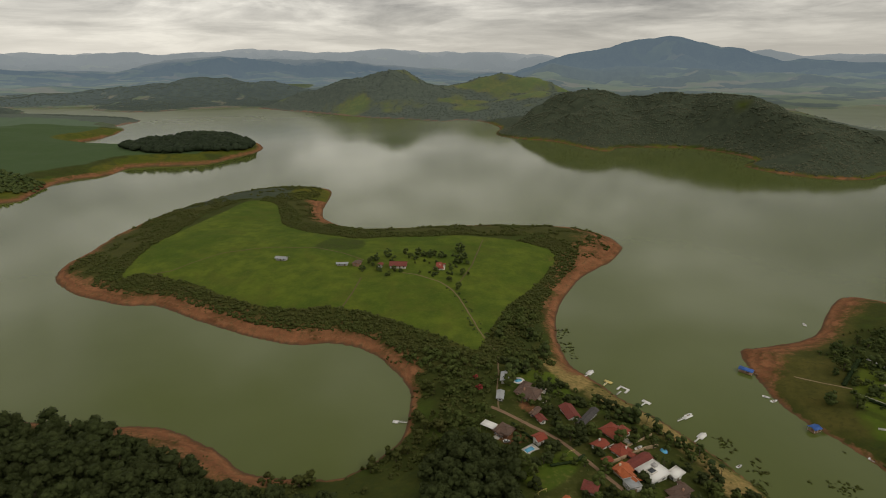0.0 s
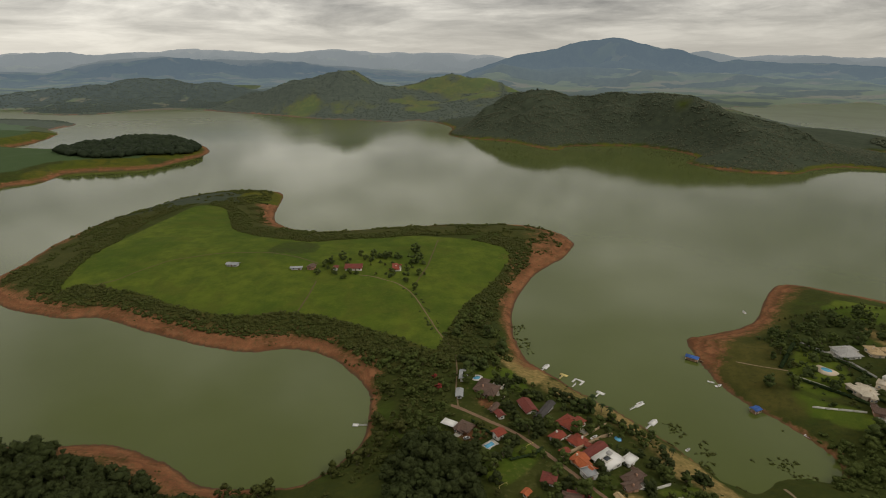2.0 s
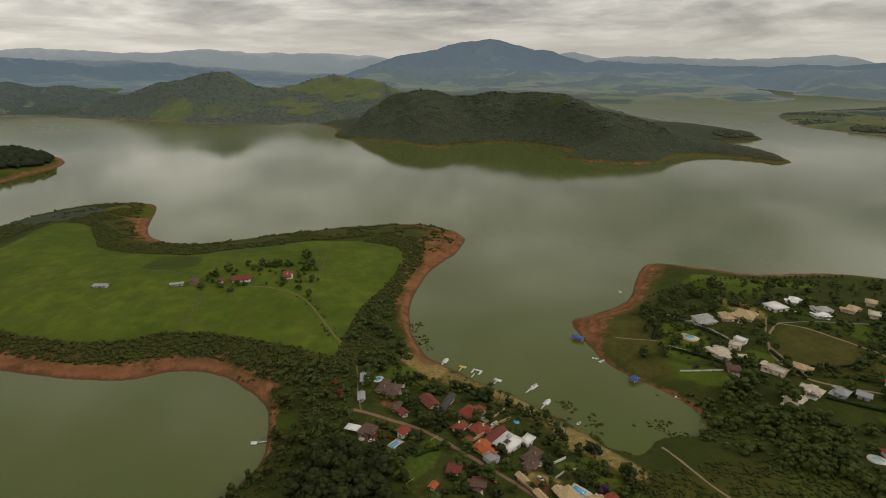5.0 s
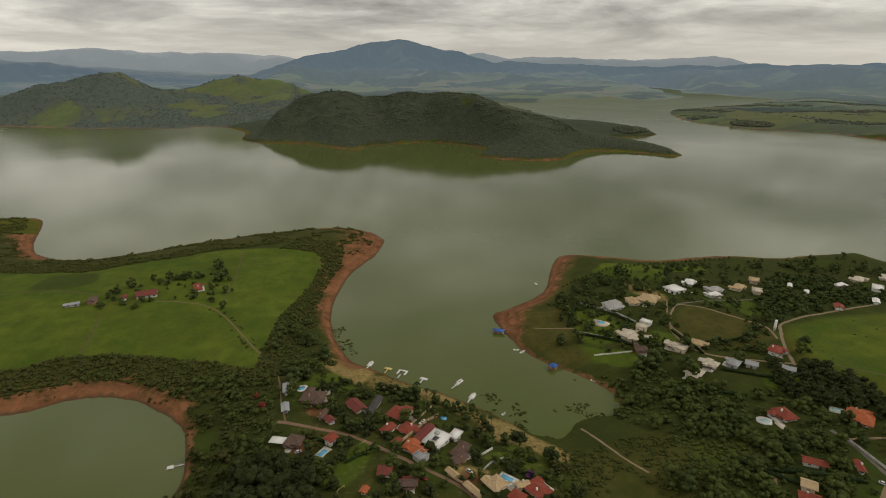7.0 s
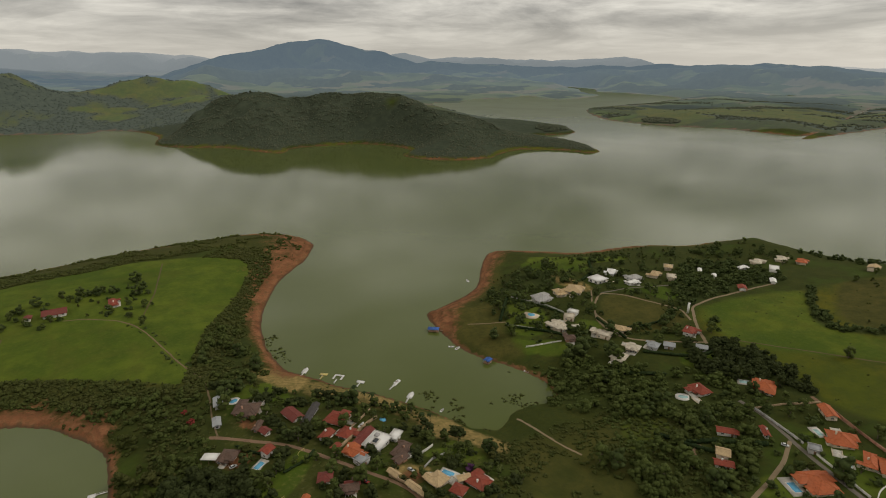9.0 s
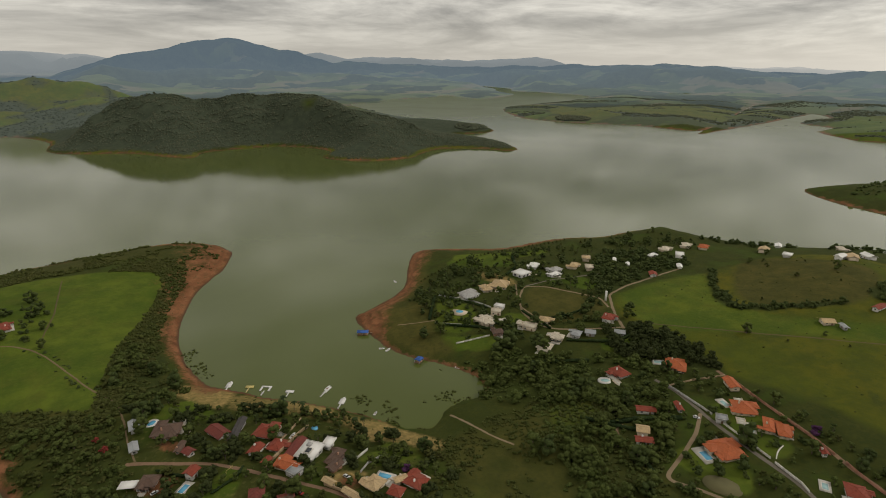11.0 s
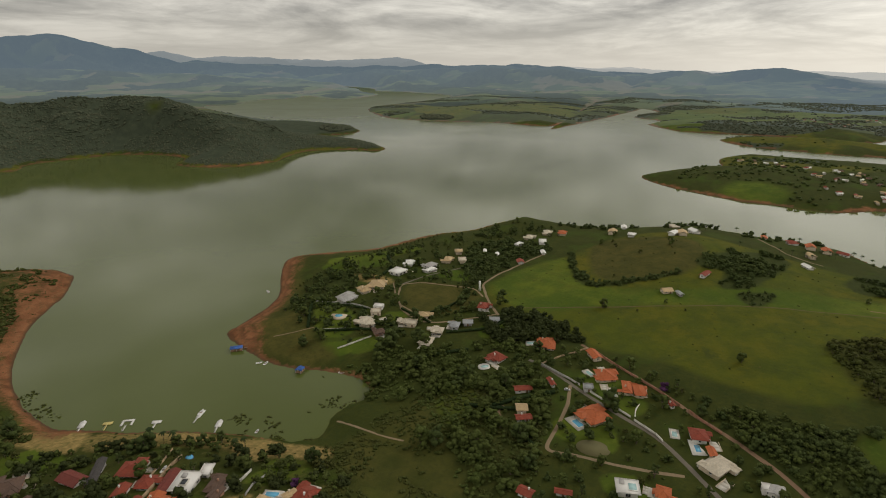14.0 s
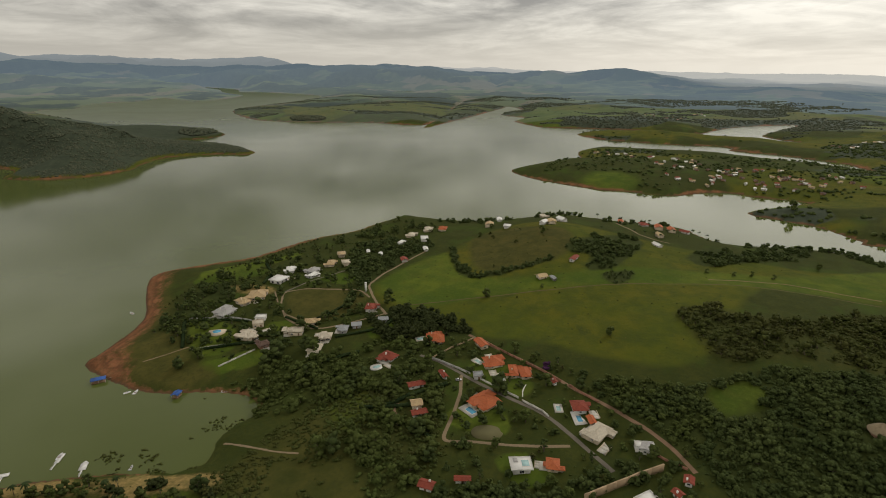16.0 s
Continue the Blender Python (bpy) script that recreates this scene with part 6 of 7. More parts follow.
# ---------------------------------------------------------------- on the water
def dock(x, y, turn, form, deck_mat, label):
    """A floating bathing platform with its gangway; the gangway runs to the shore along -x."""
    base = thing("floating_dock", x, y, turn, 0.0, label, "dock", "floating docks along the shore")
    shapes = {"arrow": [(0, 8, -2.6, 2.6)], "tee": [(0, 4, -4.0, 4.0)], "cup": [(6.2, 8.5, -5, 5), (0, 6.2, -5, -3), (0, 6.2, 3, 5)], "long": [(0, 11, -1.7, 1.7)],
              "pad": [(0, 5, -2.0, 2.0)]}[form]
    for x0, x1, y0, y1 in shapes:
        h = Heap()
        box(h, x0, x1, y0, y1, 0.35, 0.55)
        part("deck", h, [deck_mat], base)
        for k in range(max(1, int((y1 - y0) / 2))):
            f = Heap()
            yc = y0 + (k + 0.5) * (y1 - y0) / max(1, int((y1 - y0) / 2))
            limb(f, (x0 + 0.2, yc, 0.12), (x1 - 0.2, yc, 0.12), 0.32, 0.32, 0, 8)
            part("float", f, [BLUE_SHEET], base)
    if form == "arrow":
        h = Heap()
        prism(h, [(8, -2.6), (11, 0), (8, 2.6)], 0.35, 0.55)
        part("deck", h, [deck_mat], base)
    base.scale = (0.78, 0.78, 0.8)
    g = Heap()
    box(g, -7.5, 0, -0.6, 0.6, 0.42, 0.56)
    part("gangway", g, [deck_mat], base)
    for sx in (-1, 1):
        rail = Heap()
        box(rail, -7.5, 0, sx * 0.6 - 0.03, sx * 0.6 + 0.03, 1.3, 1.36)
        for k in range(4):
            box(rail, -7.3 + k * 2.3, -7.24 + k * 2.3, sx * 0.6 - 0.03, sx * 0.6 + 0.03, 0.5, 1.3)
        part("rail", rail, [FRAME_WHITE], base)
    return base


dock(101, 362, 50, "arrow", FRAME_WHITE, "white floating dock with a pointed deck")
dock(113, 351, 48, "tee", YELLOW, "yellowed wooden T-shaped floating dock")
dock(120, 340, 46, "cup", FRAME_WHITE, "white U-shaped floating dock")
dock(133, 326, 42, "tee", FRAME_WHITE, "white T-shaped floating dock")
dock(153, 309, 30, "long", FRAME_WHITE, "long white floating dock with a mooring")
dock(155, 289, 40, "arrow", FRAME_WHITE, "broad white arrow-shaped floating dock")
dock(-38, 300, 175, "pad", FRAME_WHITE, "small white floating dock in the quiet bay")


def boathouse(x, y, turn, long, wide):
    base = thing("boathouse", x, y, turn, 0.0, "floating boathouse with a blue sheet roof", "boathouse", "blue boathouses")
    d, r = Heap(), Heap()
    box(d, -long / 2, long / 2, -wide / 2, wide / 2, 0.2, 0.5)
    part("deck", d, [TIMBER], base)
    for s in (-1, 1):
        solid(r, [(-long / 2 - 0.4, 0, 3.6), (long / 2 + 0.4, 0, 3.6), (-long / 2 - 0.4, s * (wide / 2 + 0.4), 2.7), (long / 2 + 0.4, s * (wide / 2 + 0.4), 2.7),
                  (-long / 2 - 0.4, 0, 3.72), (long / 2 + 0.4, 0, 3.72), (-long / 2 - 0.4, s * (wide / 2 + 0.4), 2.82), (long / 2 + 0.4, s * (wide / 2 + 0.4), 2.82)])
    part("roof", r, [BLUE_SHEET], base)
    for sx in (-1, 0, 1):
        for sy in (-1, 1):
            p = Heap()
            limb(p, (sx * (long / 2 - 0.2), sy * (wide / 2 - 0.2), -1), (sx * (long / 2 - 0.2), sy * (wide / 2 - 0.2), 2.9), 0.08, 0.08, 0, 6)
            part("post", p, [FRAME_WHITE], base)
    return base


def jetty(points, wide, label):
    """A plank jetty on piles."""
    p = np.array(points, float)
    d = p[1] - p[0]
    length = np.hypot(*d)
    base = thing("jetty", p[0][0], p[0][1], math.degrees(math.atan2(d[1], d[0])), 0.0, label, "jetty")
    n = int(length / 0.6)
    for k in range(n):
        h = Heap()
        box(h, k * length / n, (k + 0.9) * length / n, -wide / 2, wide / 2, 0.75 + 0.09 * k * length / n, 0.83 + 0.09 * k * length / n)
        part("plank", h, [TIMBER], base)
    for k in range(0, n, 5):
        for s in (-1, 1):
            h = Heap()
            limb(h, (k * length / n, s * wide / 2, -2), (k * length / n, s * wide / 2, 1.2 + 0.09 * k * length / n), 0.1, 0.1, 0, 6)
            part("pile", h, [TIMBER], base)


boathouse(224, 369, -40, 9.5, 5)
boathouse(233, 299, 20, 6, 5)
jetty([(229, 366), (240, 359)], 1.6, "short plank jetty to the blue boathouse")
jetty([(236, 301), (250, 306)], 1.6, "plank jetty from the grass shore")
jetty([(-28, 299), (-14, 293)], 1.4, "narrow plank jetty over the shallows")


def boat(x, y, turn, long, z=0.0, canopy=False):
    base = thing("motor_boat", x, y, turn, z, "small white motor boat moored near the shore", "boat", "moored boats")
    hull, seat = Heap(), Heap()
    n = 9
    rows = []
    for k in range(n):
        s = k / (n - 1)
        half = 0.19 * long * (1 - max(0, (s - 0.45) / 0.55) ** 2.2) + 0.01
        px = (s - 0.5) * long
        lift = 0.12 * max(0, s - 0.5) * long * 0.4
        rows += [(px, -half, 0.55 + lift), (px, -half * 0.7, -0.15), (px, half * 0.7, -0.15), (px, half, 0.55 + lift), (px, half * 0.8, 0.5 + lift), (px, 0, 0.2), (px, -half * 0.8, 0.5 + lift)]
    hull.add(np.array(rows), sheet_tris(n, 7, closed=True))
    part("hull", hull, [HULL], base)
    box(seat, -0.2 * long, -0.1 * long, -0.14 * long, 0.14 * long, 0.3, 0.6)
    part("seat", seat, [TIMBER], base)
    screen = Heap()
    solid(screen, [(0.08 * long, -0.12 * long, 0.55), (0.1 * long, -0.12 * long, 0.55), (0.08 * long, 0.12 * long, 0.55), (0.1 * long, 0.12 * long, 0.55),
                   (0.03 * long, -0.1 * long, 1.05), (0.045 * long, -0.1 * long, 1.05), (0.03 * long, 0.1 * long, 1.05), (0.045 * long, 0.1 * long, 1.05)])
    part("windscreen", screen, [GLASS], base)
    return base


for bx0, by0, bt, bl0 in ((225, 331, 20, 6.0), (318, 452, 75, 6.5), (251, 271, -60, 5.5), (168, 264, 30, 4.5), (222, 336, -30, 5.0), (158, 313, 30, 6.5),
                          (520, 432, 80, 6.5), (560, 416, 60, 6.5), (600, 400, 85, 6.5), (575, 410, 40, 6), (618, 398, 75, 6), (632, 391, 50, 6), (652, 392, 110, 6)):
    boat(bx0, by0, bt, bl0)


def pond(x, y, rx, ry):
    z = ground_z(x, y) + 0.25
    h, rim = Heap(), Heap()
    prism(h, ring(rx, ry, 26, 0.09), -1.2, 0.0)
    ob = thing("garden_pond", x, y, 20, z, "murky olive garden pond with grassy edges", "pond")
    part("pond_water", h, [POND], ob)
    PLACES.append((x, y, max(rx, ry)))


pond(259, 71, 7.5, 9.0)


def car(x, y, turn, paint, label):
    base = thing("parked_car", x, y, turn, ground_z(x, y) + 0.15, label, "car", "parked cars")
    body, cabin = Heap(), Heap()
    solid(body, [(-2.1, -0.85, 0.3), (2.1, -0.85, 0.3), (-2.1, 0.85, 0.3), (2.1, 0.85, 0.3), (-2.05, -0.8, 0.95), (1.95, -0.8, 0.8), (-2.05, 0.8, 0.95), (1.95, 0.8, 0.8)])
    solid(cabin, [(-1.7, -0.76, 0.9), (0.95, -0.76, 0.82), (-1.7, 0.76, 0.9), (0.95, 0.76, 0.82), (-1.35, -0.62, 1.45), (0.3, -0.62, 1.45), (-1.35, 0.62, 1.45), (0.3, 0.62, 1.45)])
    part("body", body, [paint], base)
    part("windows", cabin, [GLASS], base)
    top = Heap()
    box(top, -1.33, 0.28, -0.6, 0.6, 1.44, 1.5)
    part("roof", top, [paint], base)
    for sx in (-1.3, 1.3):
        for sy in (-0.78, 0.78):
            w = Heap()
            limb(w, (sx, sy - 0.1, 0.32), (sx, sy + 0.1, 0.32), 0.32, 0.32, 0, 10)
            part("wheel", w, [RUBBER], base)


car(86, 208, -60, CAR_RED, "red hatchback parked on the lane's verge")
car(30, 262, 10, CAR_WHITE, "white hatchback parked in a bare yard")
car(112, 206, -70, CAR_WHITE, "white hatchback parked behind a wall")
car(306, 108, -65, CAR_WHITE, "white hatchback parked by the estate road")
boat(107, 262, 35, 6.0, ground_z(107, 262) + 0.3)
pool(122, 263, 0, 4.0, 4.0, oval=True, deck=BLUE_TARP, apron=0.25)


def goal(x, y, turn):
    base = thing("football_goal", x, y, turn, label="yellow tube football goal on the playing field", category="goal", group="goals")
    for a, b in (((-2.5, 0, 0), (-2.5, 0, 2.2)), ((2.5, 0, 0), (2.5, 0, 2.2)), ((-2.5, 0, 2.2), (2.5, 0, 2.2)), ((-2.5, 0, 2.2), (-2.5, 1.2, 0)), ((2.5, 0, 2.2), (2.5, 1.2, 0))):
        h = Heap()
        limb(h, a, b, 0.09, 0.09, 0, 6)
        part("tube", h, [YELLOW], base)


PLACES.extend([(330, -58, 9), (338, -72, 9), (324, -72, 8), (316, -60, 6)])
PLACES.extend([(58, 228, 13), (372, 280, 20), (392, 284, 20), (385, 300, 18), (386, 266, 17)])
goal(65, 250, 30)
goal(44, 217, 30)

# ---------------------------------------------------------------- the settlement on the far point
COTTAGES = [house("cottage", "red", "gable", 1170, -10, 2.8, 30, 10, 6.5), house("cottage", "white", "gable", 1227, -137, 2.8, 75, 11, 6),
            house("cottage", "brown", "hip", 1182, -183, 2.8, 10, 10, 7), house("cottage", "tan", "gable", 1255, -64, 2.8, -30, 12, 6)]
town = random.Random(31)
for cx, cy, count in ((1176, -60, 5), (1176, -100, 5), (1227, -120, 5), (1190, -200, 5), (1215, -235, 5), (1167, -265, 5), (1300, -160, 4), (1260, -50, 5), (1399, 99, 5), (1355, 44, 4),
                      (1390, -30, 4), (1337, -77, 4), (1440, 170, 3), (2406, -4, 5), (2527, 88, 5), (2652, -115, 4), (1807, -461, 6), (1893, -540, 6),
                      (1281, -8, 3), (1211, -85, 3), (1254, -140, 4), (1154, -161, 4), (1238, -219, 4), (1224, -256, 4), (1274, -303, 4), (1193, -314, 3), (1331, -123, 3), (1328, -200, 3), (1128, -222, 2)):
    for _ in range(count):
        hx, hy = cx + town.uniform(-32, 32), cy + town.uniform(-32, 32)
        if lie(np.array([hx]), np.array([hy]))[1][0] > 12:
            copy_thing(town.choice(COTTAGES), pose(hx, hy, ground_z(hx, hy), 0, 0, town.uniform(0, 180)))
            PLACES.append((hx, hy, 8))


# ---------------------------------------------------------------- woods and scrub
TREES = [as_one(*broadleaf(s, 9.0, 4.4, 20, 26, 0.12, bulk=0.86)) for s in (1, 2, 3, 4)]
MIDDLE = [as_one(*broadleaf(s, 7.0, 4.3, 13, 18, 0.10, bulk=0.94)) for s in (5, 6, 7, 8)]
SMALL = [as_one(*broadleaf(s, 4.2, 2.9, 7, 18, 0.08, bulk=1.05)) for s in (11, 12, 13)]
HILL = [far_tree(s) for s in (21, 22, 23, 24, 25, 26)]
SHRUBS = [shrub(s) for s in (31, 32, 33)]

planted("bay_wood", "dense dark trees on the bay's near shore", TREES + MIDDLE[:1], strewn(WOODS["left"], 8.2, 1, 0.7, 1.75), [LEAF_DEEP, BARK])
planted("village_wood", "tall dark trees beside the village", TREES, strewn(WOODS["mid"], 7.2, 2, 0.7, 1.6), [LEAF_DEEP, BARK])
planted("neck_wood", "thick low trees along the neck of land", SMALL + SHRUBS, strewn(WOODS["neck"], 3.8, 3, 0.6, 1.5, 0.85, bunch=0.40), [LEAF_MID, BARK])
planted("cove_wood", "dark trees and scrub by the cove", MIDDLE[:2] + SHRUBS, strewn(WOODS["cove"], 4.6, 4, 0.5, 1.2, 0.8, bunch=0.44), [LEAF_MID, BARK])
planted("garden_wood", "mixed trees between the gardens", MIDDLE, strewn(WOODS["gardens"], 8, 5, 0.6, 1.4, 0.8, bunch=0.45), [LEAF_MID, BARK])
planted("lane_wood", "dark trees along the meadow's edge", TREES[:2] + MIDDLE[:2], strewn(WOODS["belt"], 5.6, 6, 0.55, 1.15, 0.95), [LEAF_DEEP, BARK])
planted("slope_wood", "closed forest on the slope", MIDDLE, strewn(WOODS["right"], 5.9, 7, 0.5, 1.05), [LEAF_DARK, BARK])
planted("villa_wood", "dark trees among the villas", MIDDLE, strewn(WOODS["villa"], 6.4, 8, 0.5, 1.2, 0.85), [LEAF_DARK, BARK])
planted("estate_wood", "thick mixed woods below the estate", MIDDLE + TREES[:1], strewn(WOODS["estate_west"], 7.5, 21, 0.6, 1.35, 0.85, bunch=0.45), [LEAF_MID, BARK])
planted("verge_wood", "thicket between the lane and the meadow", MIDDLE + SMALL, strewn(WOODS["meadow_edge"], 5.2, 22, 0.45, 0.95), [LEAF_MID, BARK])
planted("south_wood", "dark trees below the estate houses", MIDDLE, strewn(WOODS["estate_south"], 5.5, 23, 0.5, 1.0), [LEAF_DARK, BARK])
planted("gap_wood", "trees above the retaining wall", MIDDLE, strewn(WOODS["estate_gap"], 5.5, 24, 0.5, 1.0), [LEAF_DARK, BARK])
planted("garden_thicket", "thicket of garden trees and hedges", MIDDLE + SMALL, strewn(WOODS["garden_east"], 7.0, 25, 0.55, 1.3, 0.85, bunch=0.42), [LEAF_MID, BARK])
planted("villa_trees", "leafy trees standing among the villas", MIDDLE + SMALL, strewn([(290, 400), (360, 425), (520, 400), (660, 340), (640, 262), (450, 280), (410, 205), (330, 235), (270, 290)], 9, 26, 0.5, 1.15, 0.55, room=0.2, bunch=0.50, inland=34), [LEAF_DARK, BARK])
planted("point_wood", "clipped trees on the villa point", SMALL, strewn(WOODS["tip"], 5.5, 9, 0.6, 1.0, 0.75, bunch=0.42), [LEAF_DARK, BARK])
planted("grove_wood", "grove of dark trees in the meadow", MIDDLE, strewn(WOODS["grove"], 6.0, 10, 0.45, 1.1, 0.85, bunch=0.42), [LEAF_DARK, BARK])
planted("hedge_wood", "hedge of dark trees on the knoll", MIDDLE + SMALL, strewn(WOODS["hedge"], 4.6, 11, 0.5, 1.0, 0.95), [LEAF_DARK, BARK])
planted("thicket_wood", "low thicket in the upper meadow", SMALL, strewn(WOODS["thicket"], 5.5, 29, 0.5, 1.1, 0.7), [LEAF_DARK, BARK])
planted("copse_wood", "copse of dark trees above the east shore", MIDDLE, strewn(WOODS["copse"], 6.0, 12, 0.45, 1.1, 0.85, bunch=0.42), [LEAF_DARK, BARK])
planted("islet_wood", "pine grove on the low islet", HILL, strewn(ISLET_WOOD, 10, 14, 2.6, 4.2), [LEAF_PINE, BARK], smooth=True)
planted("west_wood", "wood at the field's edge", HILL, strewn(WEST_WOOD, 9, 15, 1.2, 1.8), [LEAF_DARK, BARK])
planted("marsh_scrub", "tangled scrub on the marshy shore", SHRUBS, strewn(MARSH, 2.7, 16, 0.5, 1.5, 0.85, bunch=0.43), [LEAF_SCRUB, BARK], "scrub")
planted("slope_brush", "brown-green brush above the forest", SHRUBS + SMALL[:1], strewn(BRUSH, 3.4, 17, 0.6, 1.7, 0.9, bunch=0.36), [LEAF_SCRUB, BARK], "scrub")

for name, label, outline, gap, seed, leaf in (("slope_understorey", "bushes between the forest trees on the slope", WOODS["right"], 3.6, 31, LEAF_DARK),
                                              ("estate_understorey", "bushes below the estate woods", WOODS["estate_west"], 4.2, 32, LEAF_MID),
                                              ("garden_understorey", "bushes between the garden trees", WOODS["gardens"], 4.2, 33, LEAF_MID),
                                              ("neck_understorey", "bushes filling the neck's thickets", WOODS["neck"], 3.6, 34, LEAF_SCRUB)):
    planted(name, label, SHRUBS, strewn(outline, gap, seed, 0.7, 1.9, 0.8), [leaf, BARK], "scrub")

# the scrub belt above the farm's bank
rng = np.random.default_rng(5)
bx, by = rng.uniform(-490, 225, 120000), rng.uniform(352, 1035, 120000)
bd, bp = shore_distance(bx, by), -inside_distance(bx, by, rounded(PASTURE))
dense = (bp > -1) & (bp < 14 + 22 * fbm(bx / 40, by / 40, 3, 82)) & (rng.uniform(size=120000) < 0.7)
loose = (bp > 0) & (fbm(bx / 25, by / 25, 3, 81) > 0.47) & (rng.uniform(size=120000) < 0.34)
pick = (bd > 13) & (bd < 100) & (bx < 90 + (by - 352) * 0.9) & (dense | loose)
planted("shore_scrub", "dense green scrub above the red bank", SHRUBS, np.stack([bx, by, rng.uniform(0.7, 1.5, 120000) + rng.uniform(0, 1, 120000) ** 6 * 1.6], 1)[pick], [LEAF_SCRUB, BARK], "scrub", sink=0.12)

# woods across the lake
hx, hy = rng.uniform(90, 1575, 50000), rng.uniform(1020, 2080, 50000)
hd = shore_distance(hx, hy)
hill = (hd > 9) & (np.hypot(hx, hy) < np.interp(np.degrees(np.arctan2(hx, hy)), [q[0] for q in HEADLAND], [q[1] + (60 if q[0] < 28 else 230) for q in HEADLAND]))
hill &= ~((hx > 1180) & (hy > 1330))
hill &= (fbm(hx / 70, hy / 70, 4, 83) > 0.33) & (np.hypot(hx - 810, (hy - 1603) * 0.8) > 26) & (np.hypot(hx - 760, (hy - 1240) * 1.2) > 34)
planted("hill_forest", "dark forest covering the hill across the lake", HILL, np.stack([hx, hy, rng.uniform(0.6, 0.95, 50000) + 0.7 * rng.uniform(0, 1, 50000) ** 5], 1)[hill], [LEAF_HILL_HAZED, BARK], "forest", sink=2.7, smooth=True)
hx, hy = rng.uniform(-2850, 1050, 30000), rng.uniform(2250, 3600, 30000)
hd = shore_distance(hx, hy)
hill = (hd > 12) & (north_wood(hx, hy) > 0.5) & (np.hypot(hx, hy) > 2250)
# these woods carry haze as a glow in their leaves
planted("backdrop_forest", "distant woods on the north shore hills", HILL, np.stack([hx, hy, rng.uniform(0.7, 1.4, 30000)], 1)[hill], [LEAF_HAZED, BARK], "forest", sink=2.0, smooth=True)

planted("spit_grove", "dark grove on a low spit across the lake", HILL, strewn([(1330, 1440), (1450, 1445), (1505, 1560), (1430, 1565), (1340, 1510)], 8, 27, 0.9, 1.9, 0.9), [LEAF_HILL_HAZED, BARK], sink=1.2)
planted("isle_grove", "square dark grove at the water's edge", HILL, strewn([(1928, 1505), (1995, 1525), (2015, 1405), (1966, 1385)], 7, 28, 1.6, 2.6, 0.95), [LEAF_HILL_HAZED, BARK], sink=1.2)
# trees along the east shore and on the lands beyond
ex, ey = rng.uniform(540, 900, 9000), rng.uniform(-300, 460, 9000)
ed = shore_distance(ex, ey)
east = ~((ex > 630) & (ey > 290)) & (ed > np.where((ey > 230) & (ex < 760), 26, 6)) & (ed < 62) & (fbm(ex / 40, ey / 40, 3, 85) > 0.47) & (rng.uniform(size=9000) < 0.32) & (ey < 420 - (ex - 540) * 0.2) & (ex > 640 - ey * 0.1)
for hx0, hy0, hr in PLACES:
    east &= (ex - hx0) ** 2 + (ey - hy0) ** 2 > (hr + 1) ** 2
planted("lakeside_wood", "dark trees along the east shore", MIDDLE, np.stack([ex, ey, rng.uniform(0.45, 1.05, 9000)], 1)[east], [LEAF_DARK, BARK])
gx, gy = rng.uniform(850, 4000, 90000), rng.uniform(-950, 2600, 90000)
gd = shore_distance(gx, gy)
lone = rng.uniform(size=90000) < 0.005
in_grove = (gd > 10) & ((far_grove(gx, gy) > 0.5) | lone) & (np.hypot(gx, gy) < 3900) & ~((gy > 1020) & (gx < 1575))
# groves past 2000 m take the leaves with haze in their colour
close = np.hypot(gx, gy) < 2000
for name, mine, leaf in (("shore_groves", in_grove & close, LEAF_DARK), ("far_groves", in_grove & ~close, LEAF_HILL_HAZED)):
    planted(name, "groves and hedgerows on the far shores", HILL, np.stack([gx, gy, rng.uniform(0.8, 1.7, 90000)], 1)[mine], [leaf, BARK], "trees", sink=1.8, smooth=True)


# ---------------------------------------------------------------- trees that stand apart
def garden_tree(seed, high, wide, clumps, leaf, label, base=0.3):
    wood, leaves = broadleaf(seed, high, wide, clumps, 14, base)
    ob = new("tree")
    tagged(ob, label, "tree", "trees in gardens and meadows")
    part("trunk", wood, [BARK], ob)
    part("crown", leaves, [leaf], ob)
    ob.location = (0, 0, -400)
    return ob


def palm(seed, high):
    rng = np.random.default_rng(seed)
    ob = new("palm_tree")
    tagged(ob, "tall palm with a slender trunk and drooping fronds", "tree", "palms by the lake")
    wood = Heap()
    q = np.array([0, 0, -0.6])
    for k in range(5):
        n = np.array([0.05 * k * k * 0.5, 0, (k + 1) / 5 * high])
        limb(wood, q, n, 0.2 - 0.02 * k, 0.18 - 0.02 * k, 0, 6)
        q = n
    part("trunk", wood, [BARK], ob)
    for k in range(13):
        a, lift = k * 2 * np.pi / 13 + rng.uniform(-0.2, 0.2), rng.uniform(0.1, 0.9)
        frond = Heap()
        pts = []
        for s in np.linspace(0, 1, 6):
            r = 3.0 * s
            c = q + np.array([np.cos(a) * r, np.sin(a) * r, lift * 1.6 * s - 2.6 * s * s])
            w = 0.5 * np.sin(np.pi * min(1, s * 0.85 + 0.15)) + 0.04
            side = np.array([-np.sin(a), np.cos(a), 0]) * w
            pts += [c - side - np.array([0, 0, w * 0.5]), c, c + side - np.array([0, 0, w * 0.5])]
        frond.add(np.array(pts), sheet_tris(6, 3))
        part("frond", frond, [PALM], ob)
    return ob


